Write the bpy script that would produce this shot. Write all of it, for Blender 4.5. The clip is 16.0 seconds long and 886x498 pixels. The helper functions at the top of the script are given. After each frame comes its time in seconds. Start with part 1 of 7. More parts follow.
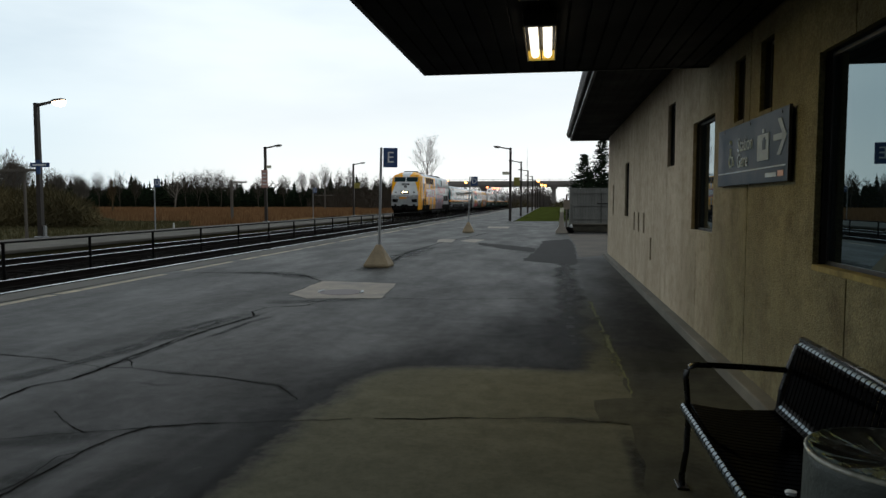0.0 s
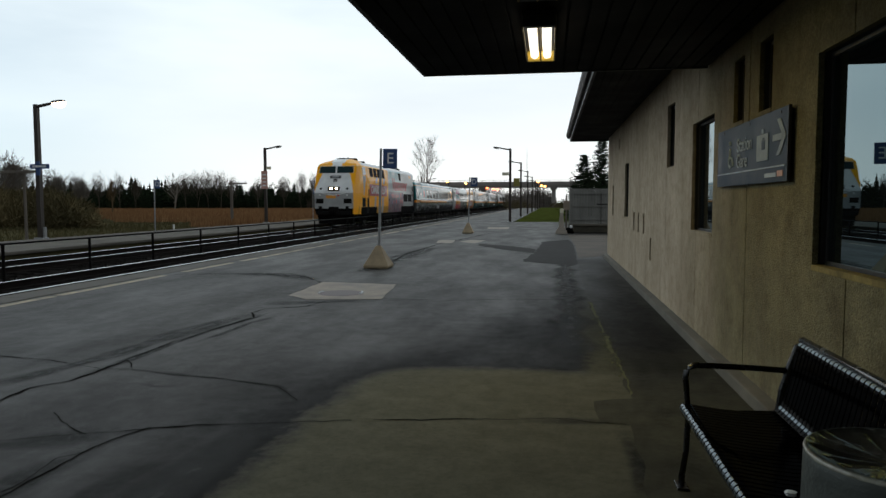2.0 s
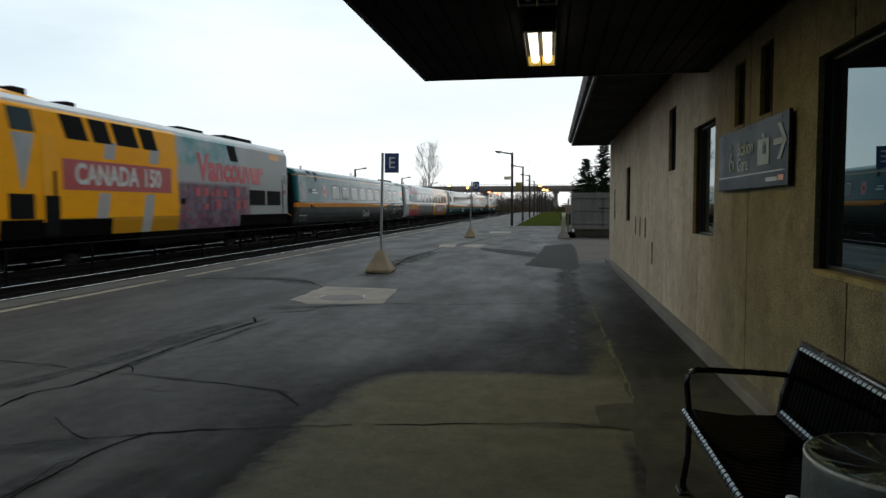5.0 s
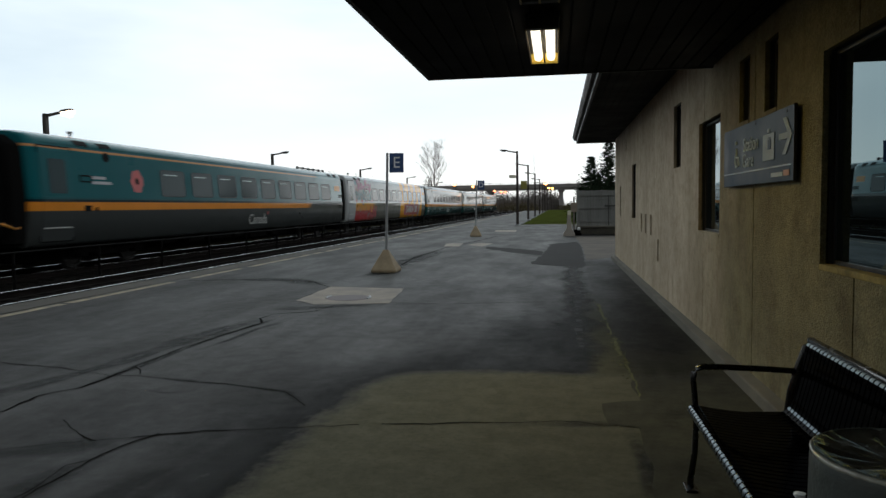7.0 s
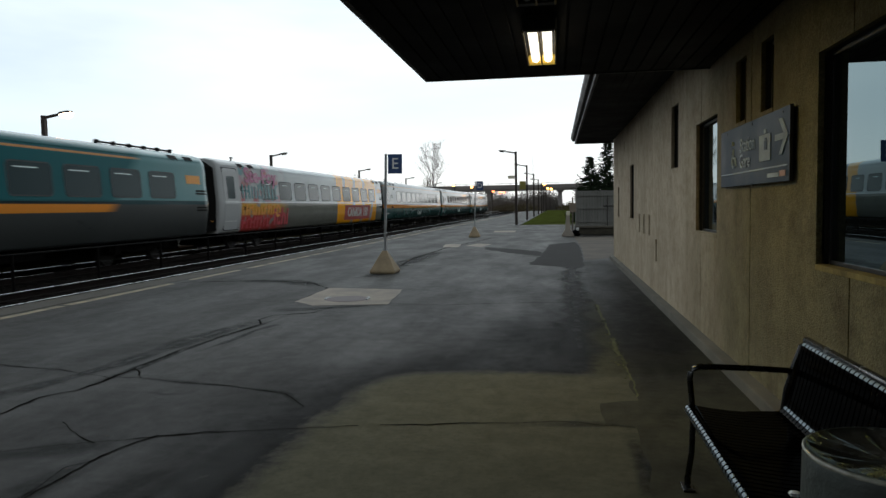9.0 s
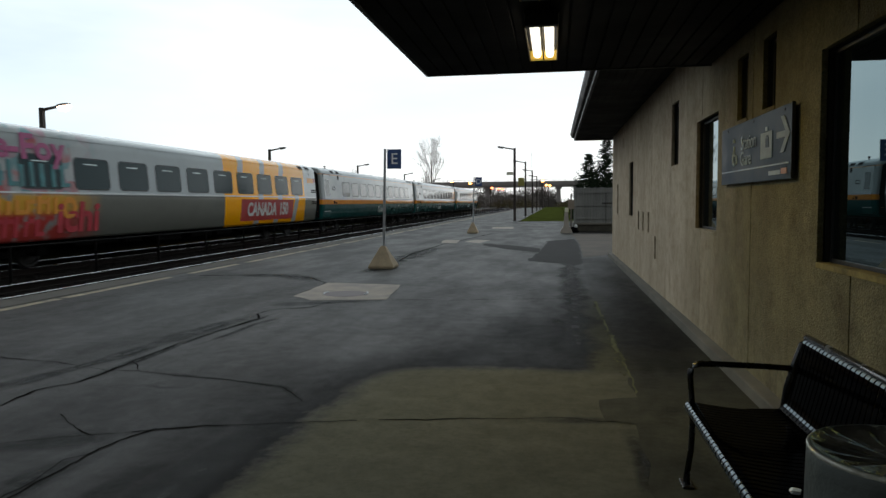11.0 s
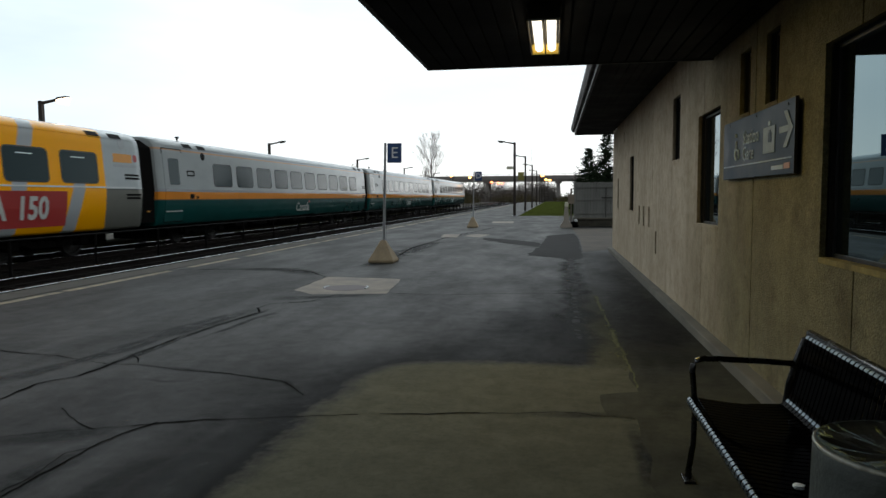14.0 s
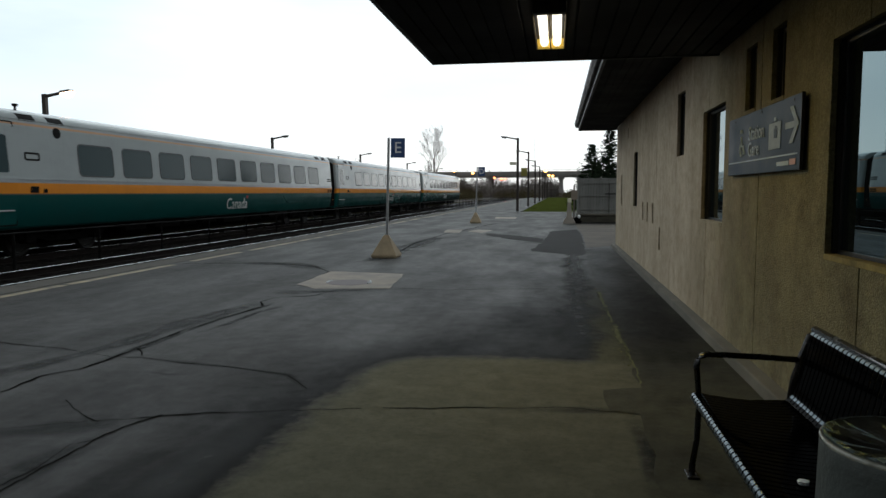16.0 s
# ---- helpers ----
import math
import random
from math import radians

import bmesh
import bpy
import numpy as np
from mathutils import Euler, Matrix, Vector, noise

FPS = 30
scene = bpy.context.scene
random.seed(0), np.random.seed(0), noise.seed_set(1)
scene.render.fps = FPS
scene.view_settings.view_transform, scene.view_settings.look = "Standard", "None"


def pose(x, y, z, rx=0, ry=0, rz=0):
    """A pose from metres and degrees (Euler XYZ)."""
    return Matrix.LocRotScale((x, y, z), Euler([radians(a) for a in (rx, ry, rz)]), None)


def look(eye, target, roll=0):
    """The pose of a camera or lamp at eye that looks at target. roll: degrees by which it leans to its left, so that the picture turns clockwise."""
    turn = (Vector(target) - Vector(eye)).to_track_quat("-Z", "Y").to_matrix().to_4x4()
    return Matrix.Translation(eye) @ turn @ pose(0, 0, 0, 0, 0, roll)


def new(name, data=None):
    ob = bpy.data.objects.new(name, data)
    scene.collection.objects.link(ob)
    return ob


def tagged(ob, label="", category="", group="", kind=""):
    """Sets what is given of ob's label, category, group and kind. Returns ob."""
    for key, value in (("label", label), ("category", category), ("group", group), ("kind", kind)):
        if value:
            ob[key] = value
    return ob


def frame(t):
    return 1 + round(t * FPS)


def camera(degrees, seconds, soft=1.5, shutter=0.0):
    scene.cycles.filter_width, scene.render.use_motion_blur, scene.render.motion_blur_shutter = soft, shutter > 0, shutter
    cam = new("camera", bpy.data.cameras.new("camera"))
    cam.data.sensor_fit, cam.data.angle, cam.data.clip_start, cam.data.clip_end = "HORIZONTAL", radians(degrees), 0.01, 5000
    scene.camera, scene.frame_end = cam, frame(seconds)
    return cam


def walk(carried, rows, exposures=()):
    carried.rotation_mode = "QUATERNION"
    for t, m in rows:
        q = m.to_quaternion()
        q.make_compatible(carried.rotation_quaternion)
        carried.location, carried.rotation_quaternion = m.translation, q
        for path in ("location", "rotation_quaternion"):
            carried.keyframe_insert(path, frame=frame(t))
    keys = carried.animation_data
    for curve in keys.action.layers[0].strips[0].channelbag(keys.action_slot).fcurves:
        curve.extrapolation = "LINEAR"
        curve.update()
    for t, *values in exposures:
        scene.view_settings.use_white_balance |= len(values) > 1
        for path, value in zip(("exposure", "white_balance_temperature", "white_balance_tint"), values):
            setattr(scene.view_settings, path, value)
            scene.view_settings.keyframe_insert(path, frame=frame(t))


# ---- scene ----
# ---------------- camera: handheld, almost still, under the canopy ----------------
cam = camera(65.45, 16.0, soft=1.45, shutter=0.65)
PATH = [
    (0, 0.001, -0.001, 1.52, 86.087, -0.001, 8.746),
    (0.5, 0.007, 0.006, 1.518, 86.054, -0.069, 8.812),
    (1, 0.004, -0.002, 1.521, 86.16, 0.108, 8.961),
    (1.5, 0.006, 0.002, 1.52, 86.087, 0.084, 9.026),
    (2, 0.004, -0, 1.52, 86.156, 0.082, 8.738),
    (2.5, 0.002, 0.001, 1.518, 86.29, 0.045, 8.784),
    (3, 0.004, 0.008, 1.518, 86.23, 0.015, 8.801),
    (3.5, -0.001, -0.001, 1.522, 86.236, 0.014, 8.896),
    (4, 0.003, 0.003, 1.523, 86.37, 0.046, 8.87),
    (6.5, 0.02, -0.001, 1.52, 86.573, 0.609, 9.274),
    (7, 0.021, 0.004, 1.52, 86.454, 0.785, 9.364),
    (7.5, 0.031, -0.003, 1.521, 86.471, 0.833, 9.263),
    (8, 0.035, -0, 1.523, 86.555, 0.901, 9.281),
    (8.5, 0.04, -0.002, 1.523, 86.581, 1.065, 9.239),
    (9, 0.032, -0.011, 1.525, 86.505, 0.957, 9.277),
    (11.5, 0.009, -0.001, 1.518, 85.994, 0.349, 9.201),
    (12, 0.002, 0.001, 1.519, 85.808, 0.231, 9.306),
    (12.5, -0.002, 0.002, 1.516, 85.785, 0.324, 9.18),
    (13, 0.001, 0.004, 1.516, 85.791, 0.343, 9.329),
    (13.5, 0.003, 0.007, 1.517, 85.65, 0.37, 8.984),
    (14, -0.002, 0.005, 1.518, 85.693, 0.375, 9.1),
    (14.5, -0.003, 0.005, 1.517, 85.753, 0.254, 9.184),
    (15, -0.009, 0.009, 1.514, 85.649, 0.181, 9.205),
    (15.5, -0.013, 0.005, 1.515, 85.576, 0.01, 9.079),
    (16, -0.014, 0.006, 1.512, 85.314, 0.086, 9.325),
]
walk(cam, [(t, pose(x, y, z, rx, ry, rz)) for t, x, y, z, rx, ry, rz in PATH],
     exposures=[(0.0, -0.14), (3.5, -0.10), (7.0, -0.05), (12.5, 0.04), (16.0, 0.05)])

# ---------------- world: bright overcast evening sky ----------------
world = bpy.data.worlds.new("overcast_sky")
scene.world = world
world.use_nodes = True
wn, wl = world.node_tree.nodes, world.node_tree.links
wn.clear()
w_out = wn.new("ShaderNodeOutputWorld")
w_bg = wn.new("ShaderNodeBackground")
w_sky = wn.new("ShaderNodeTexSky")
w_sky.sky_type, w_sky.sun_disc = "NISHITA", False
w_sky.sun_elevation, w_sky.sun_rotation = radians(33), radians(137)
w_co = wn.new("ShaderNodeTexCoord")
w_map = wn.new("ShaderNodeMapping")
w_map.inputs["Scale"].default_value = (1.0, 1.6, 5.0)
w_map.inputs["Rotation"].default_value = (radians(8), 0, radians(20))
w_noise = wn.new("ShaderNodeTexNoise")
w_noise.inputs["Scale"].default_value = 1.7
w_noise.inputs["Detail"].default_value = 5
w_noise.inputs["Roughness"].default_value = 0.5
w_ramp = wn.new("ShaderNodeValToRGB")
w_ramp.color_ramp.elements[0].position = 0.32
w_ramp.color_ramp.elements[0].color = (0.64, 0.75, 0.82, 1)
w_ramp.color_ramp.elements[1].position = 0.62
w_ramp.color_ramp.elements[1].color = (0.895, 0.985, 1.01, 1)
w_sep = wn.new("ShaderNodeSeparateXYZ")
w_hr = wn.new("ShaderNodeMapRange")
w_hr.inputs["From Min"].default_value, w_hr.inputs["From Max"].default_value = 0.02, 0.26
w_hr.inputs["To Min"].default_value, w_hr.inputs["To Max"].default_value = 0.95, 0.0
w_mixh = wn.new("ShaderNodeMix")
w_mixh.data_type = "RGBA"
w_mix = wn.new("ShaderNodeMix")
w_mix.data_type = "RGBA"
w_mix.inputs["Factor"].default_value = 0.9
w_gain = wn.new("ShaderNodeVectorMath")
w_gain.operation = "SCALE"
w_gain.inputs["Scale"].default_value = 0.1
wl.new(w_co.outputs["Generated"], w_map.inputs["Vector"])
wl.new(w_map.outputs["Vector"], w_noise.inputs["Vector"])
wl.new(w_noise.outputs["Fac"], w_ramp.inputs["Fac"])
wl.new(w_co.outputs["Generated"], w_sep.inputs["Vector"])
wl.new(w_sep.outputs["Z"], w_hr.inputs["Value"])
wl.new(w_hr.outputs["Result"], w_mixh.inputs["Factor"])
w_side = wn.new("ShaderNodeMapRange")
w_side.interpolation_type = "SMOOTHSTEP"
w_side.inputs["From Min"].default_value, w_side.inputs["From Max"].default_value = -0.72, -0.34
w_low = wn.new("ShaderNodeMix")
w_low.data_type = "RGBA"
w_low.inputs["A"].default_value = (0.70, 0.83, 0.90, 1)
w_low.inputs["B"].default_value = (0.99, 1.005, 1.0, 1)
wl.new(w_sep.outputs["X"], w_side.inputs["Value"])
wl.new(w_side.outputs["Result"], w_low.inputs["Factor"])
wl.new(w_low.outputs["Result"], w_mixh.inputs["B"])
wl.new(w_ramp.outputs["Color"], w_mixh.inputs["A"])
wl.new(w_sky.outputs["Color"], w_gain.inputs[0])
wl.new(w_gain.outputs["Vector"], w_mix.inputs["A"])
wl.new(w_mixh.outputs["Result"], w_mix.inputs["B"])
# dusk: bright towards the low western sky ahead, dimmer overhead and behind
w_el = wn.new("ShaderNodeMapRange")
w_el.interpolation_type = "SMOOTHSTEP"
w_el.inputs["From Min"].default_value, w_el.inputs["From Max"].default_value = 0.60, 0.97
w_el.inputs["To Min"].default_value, w_el.inputs["To Max"].default_value = 1.0, 0.45
w_az = wn.new("ShaderNodeMapRange")
w_az.interpolation_type = "SMOOTHSTEP"
w_az.inputs["From Min"].default_value, w_az.inputs["From Max"].default_value = 0.12, 0.58
w_az.inputs["To Min"].default_value, w_az.inputs["To Max"].default_value = 0.24, 1.0
w_mul = wn.new("ShaderNodeMath")
w_mul.operation = "MULTIPLY"
w_dim = wn.new("ShaderNodeVectorMath")
w_dim.operation = "SCALE"
wl.new(w_sep.outputs["Z"], w_el.inputs["Value"])
w_dot = wn.new("ShaderNodeVectorMath")
w_dot.operation = "DOT_PRODUCT"
w_dot.inputs[1].default_value = (-0.45, 0.89, 0.0)
wl.new(w_co.outputs["Generated"], w_dot.inputs[0])
wl.new(w_dot.outputs["Value"], w_az.inputs["Value"])
# the cloud deck is brightest at middle height
w_md = wn.new("ShaderNodeMapRange")
w_md.interpolation_type = "SMOOTHSTEP"
w_md.inputs["From Min"].default_value, w_md.inputs["From Max"].default_value = 0.29, 0.60
w_md.inputs["To Min"].default_value, w_md.inputs["To Max"].default_value = 1.0, 1.9
w_ml = wn.new("ShaderNodeMath")
w_ml.operation = "MULTIPLY"
wl.new(w_sep.outputs["Z"], w_md.inputs["Value"])
wl.new(w_md.outputs["Result"], w_ml.inputs[0])
wl.new(w_el.outputs["Result"], w_ml.inputs[1])
wl.new(w_ml.outputs["Value"], w_mul.inputs[0])
wl.new(w_az.outputs["Result"], w_mul.inputs[1])
wl.new(w_mix.outputs["Result"], w_dim.inputs[0])
wl.new(w_mul.outputs["Value"], w_dim.inputs["Scale"])
wl.new(w_dim.outputs["Vector"], w_bg.inputs["Color"])
w_bg.inputs["Strength"].default_value = 1.21
wl.new(w_bg.outputs["Background"], w_out.inputs["Surface"])

sun_data = bpy.data.lights.new("sun", "SUN")
sun_data.energy, sun_data.angle, sun_data.color = 0.30, radians(60), (1.0, 0.97, 0.93)
sun = new("sun", sun_data)
sun.matrix_world = look((34, -36, 32), (0, 0, 0))

# ---------------- materials ----------------
def nodes_of(name):
    m = bpy.data.materials.new(name)
    m.use_nodes = True
    n, l = m.node_tree.nodes, m.node_tree.links
    return m, n, l, n["Principled BSDF"]


def noise_node(n, l, scale, detail=4, rough=0.55, stretch=(1, 1, 1), space="Object"):
    co = n.new("ShaderNodeTexCoord")
    mp = n.new("ShaderNodeMapping")
    mp.inputs["Scale"].default_value = stretch
    tx = n.new("ShaderNodeTexNoise")
    tx.inputs["Scale"].default_value, tx.inputs["Detail"].default_value, tx.inputs["Roughness"].default_value = scale, detail, rough
    l.new(co.outputs[space], mp.inputs["Vector"])
    l.new(mp.outputs["Vector"], tx.inputs["Vector"])
    return tx.outputs["Fac"]


def maprange(n, l, src, a, b, c=0.0, d=1.0):
    r = n.new("ShaderNodeMapRange")
    for k, v in zip(("From Min", "From Max", "To Min", "To Max"), (a, b, c, d)):
        r.inputs[k].default_value = v
    l.new(src, r.inputs["Value"])
    return r.outputs["Result"]


def mixc(n, l, fac, a, b, blend="MIX"):
    x = n.new("ShaderNodeMix")
    x.data_type, x.blend_type = "RGBA", blend
    for key, v in (("Factor", fac), ("A", a), ("B", b)):
        if isinstance(v, bpy.types.NodeSocket):
            l.new(v, x.inputs[key])
        elif key == "Factor":
            x.inputs[key].default_value = v
        else:
            x.inputs[key].default_value = (*v[:3], 1)
    return x.outputs["Result"]


def math_node(n, l, op, a, b=0.0):
    x = n.new("ShaderNodeMath")
    x.operation = op
    for i, v in enumerate((a, b)):
        if isinstance(v, bpy.types.NodeSocket):
            l.new(v, x.inputs[i])
        else:
            x.inputs[i].default_value = v
    return x.outputs["Value"]


def bump(n, l, b, height, strength=0.3, dist=0.01):
    x = n.new("ShaderNodeBump")
    x.inputs["Strength"].default_value, x.inputs["Distance"].default_value = strength, dist
    l.new(height, x.inputs["Height"])
    l.new(x.outputs["Normal"], b.inputs["Normal"])


def surface(name, col, rough=0.6, metal=0.0, var=0.25, scale=3.0, fine=60.0, relief=0.15, dist=0.004, stretch=(1, 1, 1), tint=None, spec=0.5):
    """A worn surface: two scales of tone, uneven gloss, fine relief."""
    m, n, l, b = nodes_of(name)
    big = noise_node(n, l, scale, 4, 0.6, stretch)
    small = noise_node(n, l, fine, 3, 0.6, stretch)
    dark = tuple(c * (1 - var) for c in col)
    lite = tuple(min(1, c * (1 + var * 0.7)) for c in (tint or col))
    c1 = mixc(n, l, maprange(n, l, big, 0.3, 0.7), dark, lite)
    c2 = mixc(n, l, maprange(n, l, small, 0.25, 0.75, 0, 0.5), c1, tuple(c * (1 - var * 0.8) for c in col))
    l.new(c2, b.inputs["Base Color"])
    l.new(maprange(n, l, big, 0.3, 0.7, max(0.02, rough - 0.1), min(1, rough + 0.1)), b.inputs["Roughness"])
    b.inputs["Metallic"].default_value = metal
    b.inputs["Specular IOR Level"].default_value = spec
    if relief:
        bump(n, l, b, small, relief, dist)
    return m


def glow(name, col, strength):
    m, n, l, b = nodes_of(name)
    b.inputs["Base Color"].default_value = (*[min(1, c) for c in col], 1)
    b.inputs["Emission Color"].default_value = (*col, 1)
    b.inputs["Emission Strength"].default_value = strength
    return m


def glass_mat(name, col=(0.02, 0.025, 0.03), ior=1.5, rough=0.03, trans=0.0):
    m, _, _, b = nodes_of(name)
    b.inputs["Base Color"].default_value = (*col, 1)
    b.inputs["Roughness"].default_value = rough
    b.inputs["IOR"].default_value = ior
    b.inputs["Transmission Weight"].default_value = trans
    return m


def asphalt_mat(name="platform_asphalt", strip=False):
    """Platform asphalt: wet and dark in the open, dry and pale under the canopy roof."""
    m, n, l, b = nodes_of(name)
    co = n.new("ShaderNodeTexCoord")
    sp = n.new("ShaderNodeSeparateXYZ")
    l.new(co.outputs["Object"], sp.inputs["Vector"])
    wob = noise_node(n, l, 0.8, 4, 0.6)
    wobf = noise_node(n, l, 9.0, 5, 0.7)
    w2 = math_node(n, l, "ADD", math_node(n, l, "MULTIPLY", math_node(n, l, "SUBTRACT", wob, 0.5), 0.55), math_node(n, l, "MULTIPLY", math_node(n, l, "SUBTRACT", wobf, 0.5), 0.30))
    xx = math_node(n, l, "ADD", sp.outputs["X"], w2)
    yy = math_node(n, l, "ADD", sp.outputs["Y"], w2)
    # rounded edge of the dry patch
    ex = math_node(n, l, "MAXIMUM", math_node(n, l, "SUBTRACT", -0.86, xx), 0.0)
    ey = math_node(n, l, "MAXIMUM", math_node(n, l, "SUBTRACT", yy, 5.45), 0.0)
    d = math_node(n, l, "SQRT", math_node(n, l, "ADD", math_node(n, l, "MULTIPLY", ex, ex), math_node(n, l, "MULTIPLY", ey, ey)))
    dry = maprange(n, l, d, 0.66, 0.86, 1.0, 0.0)
    if strip:
        dry = maprange(n, l, yy, 5.0, 7.4, 0.8, 0.0)
    else:
        # half-dry tongue beside the wall strip
        band = math_node(n, l, "MULTIPLY", maprange(n, l, xx, 0.26, 0.42), maprange(n, l, yy, 7.0, 12.5, 0.8, 0.0))
        dry = math_node(n, l, "MAXIMUM", dry, band)
    # the damp fringe reaches further along the platform than across it
    ey2 = math_node(n, l, "MULTIPLY", ey, maprange(n, l, xx, -1.6, -0.4, 1.0, 0.30))
    d2 = math_node(n, l, "SQRT", math_node(n, l, "ADD", math_node(n, l, "MULTIPLY", ex, ex), math_node(n, l, "MULTIPLY", ey2, ey2)))
    damp = math_node(n, l, "MULTIPLY", maprange(n, l, d, 0.70, 0.86), maprange(n, l, d2, 0.9, 1.9, 1.0, 0.0))
    big = noise_node(n, l, 0.35, 5, 0.6)
    long_ = noise_node(n, l, 0.9, 5, 0.65, (1.0, 0.35, 1.0))
    mid = noise_node(n, l, 2.2, 6, 0.7)
    grit = noise_node(n, l, 140, 2, 0.7)
    spots = noise_node(n, l, 26, 3, 0.6)
    k = 0.46 if strip else 0.72
    sc = lambda c: tuple(v * k for v in c)
    wetc = mixc(n, l, maprange(n, l, big, 0.32, 0.68), sc((0.0220, 0.0213, 0.0182)), sc((0.0530, 0.0500, 0.0425)))
    wetc = mixc(n, l, maprange(n, l, long_, 0.40, 0.62, 0.0, 0.45), wetc, sc((0.019, 0.0184, 0.0175)))
    wetc = mixc(n, l, maprange(n, l, mid, 0.42, 0.75, 0, 0.6), wetc, sc((0.0185, 0.0178, 0.0168)))
    if not strip:
        wetc = mixc(n, l, math_node(n, l, "MULTIPLY", damp, maprange(n, l, wob, 0.3, 0.6, 0.70, 1.0)), wetc, (0.0065, 0.0060, 0.0056))
    dryc = mixc(n, l, maprange(n, l, mid, 0.3, 0.7), (0.088, 0.086, 0.060), (0.118, 0.115, 0.081))
    dryc = mixc(n, l, maprange(n, l, spots, 0.48, 0.75, 0, 0.45), dryc, (0.056, 0.056, 0.039))
    dryc = mixc(n, l, maprange(n, l, long_, 0.45, 0.7, 0, 0.3), dryc, (0.073, 0.071, 0.055))
    if strip:
        dryc = mixc(n, l, maprange(n, l, mid, 0.42, 0.6, 0.25, 0.75), dryc, (0.050, 0.051, 0.038))
        dryc = mixc(n, l, maprange(n, l, noise_node(n, l, 1.4, 6, 0.72), 0.46, 0.62, 0, 0.75), dryc, (0.028, 0.028, 0.022))
        wetc = mixc(n, l, maprange(n, l, wob, 0.55, 0.72, 0, 0.40), wetc, (0.060, 0.054, 0.042))
        # silt washed against the ledge and along the outer seam
        silt = math_node(n, l, "MAXIMUM", maprange(n, l, xx, 1.30, 1.50, 0, 0.6), maprange(n, l, xx, 0.60, 0.82, 0.45, 0.0))
        wetc = mixc(n, l, silt, wetc, (0.050, 0.049, 0.038))
        dryc = mixc(n, l, silt, dryc, (0.070, 0.068, 0.049))
    col = mixc(n, l, dry, wetc, dryc)
    mott = noise_node(n, l, 5.5, 7, 0.75)
    col = mixc(n, l, maprange(n, l, mott, 0.42, 0.66, 0, 0.45), col, (0.62, 0.60, 0.58), "MULTIPLY")
    col = mixc(n, l, maprange(n, l, grit, 0.35, 0.7, 0, 0.6), col, (0.62, 0.62, 0.62), "MULTIPLY")
    l.new(col, b.inputs["Base Color"])
    wr = maprange(n, l, long_, 0.35, 0.65, 0.48, 0.64)
    rr = n.new("ShaderNodeMix")
    l.new(dry, rr.inputs["Factor"]), l.new(wr, rr.inputs["A"])
    rr.inputs["B"].default_value = 0.9
    l.new(rr.outputs["Result"], b.inputs["Roughness"])
    gloss = maprange(n, l, damp, 0.0, 1.0, 0.05 if strip else 0.092, 0.02)
    l.new(math_node(n, l, "MULTIPLY", gloss, maprange(n, l, mott, 0.36, 0.64, 1.25, 0.60)), b.inputs["Specular IOR Level"])
    b.inputs["Specular Tint"].default_value = (1.0, 0.86, 0.845, 1)
    hh = math_node(n, l, "ADD", math_node(n, l, "MULTIPLY", mid, 0.8), math_node(n, l, "MULTIPLY", grit, 0.3))
    bump(n, l, b, hh, 0.35, 0.010)
    return m


def stain_mat(name, col, strength):
    """A thin damp film that thins out towards its edges."""
    m, n, l, b = nodes_of(name)
    at = n.new("ShaderNodeAttribute")
    at.attribute_name = "fade"
    f = math_node(n, l, "MULTIPLY", maprange(n, l, noise_node(n, l, 3.0, 5, 0.7), 0.27, 0.55), math_node(n, l, "MULTIPLY", at.outputs["Fac"], strength))
    b.inputs["Base Color"].default_value = (*col, 1)
    b.inputs["Roughness"].default_value = 0.7
    b.inputs["Specular IOR Level"].default_value = 0.15
    l.new(f, b.inputs["Alpha"])
    return m


def varnish(m, low=0.05, high=0.9, a=0.5, c=0.74):
    """Clear lacquer that mirrors the sky only where the side is seen along its length."""
    n, l = m.node_tree.nodes, m.node_tree.links
    b = n["Principled BSDF"]
    lw = n.new("ShaderNodeLayerWeight")
    lw.inputs["Blend"].default_value = 0.5
    l.new(maprange(n, l, lw.outputs["Facing"], a, c, low, high), b.inputs["Coat Weight"])
    b.inputs["Coat Roughness"].default_value = 0.09
    return m


def band_mat(name, bands, rough=0.35, axis="Z", dirt=0.35):
    """Painted bands along an axis of the object: rows of (upper limit, colour)."""
    m, n, l, b = nodes_of(name)
    co = n.new("ShaderNodeTexCoord")
    sp = n.new("ShaderNodeSeparateXYZ")
    l.new(co.outputs["Object"], sp.inputs["Vector"])
    col = bands[0][1]
    for (lim, _), (_, nxt) in zip(bands, bands[1:]):
        col = mixc(n, l, maprange(n, l, sp.outputs[axis], lim - 0.006, lim + 0.006), col, nxt)
    grime = noise_node(n, l, 1.2, 5, 0.65, (1, 0.6, 1.5))
    streak = noise_node(n, l, 6, 4, 0.6, (1, 2.5, 0.25))
    f = maprange(n, l, grime, 0.45, 0.8, 0, 0.12)
    col = mixc(n, l, f, col, (0.04, 0.036, 0.032))
    col = mixc(n, l, maprange(n, l, streak, 0.55, 0.8, 0, dirt * 0.4), col, (0.05, 0.047, 0.042))
    l.new(col, b.inputs["Base Color"])
    l.new(maprange(n, l, grime, 0.3, 0.7, rough - 0.08, rough + 0.18), b.inputs["Roughness"])
    varnish(m)
    b.inputs["Specular IOR Level"].default_value = 0.06
    return m, n, l, b, sp, col


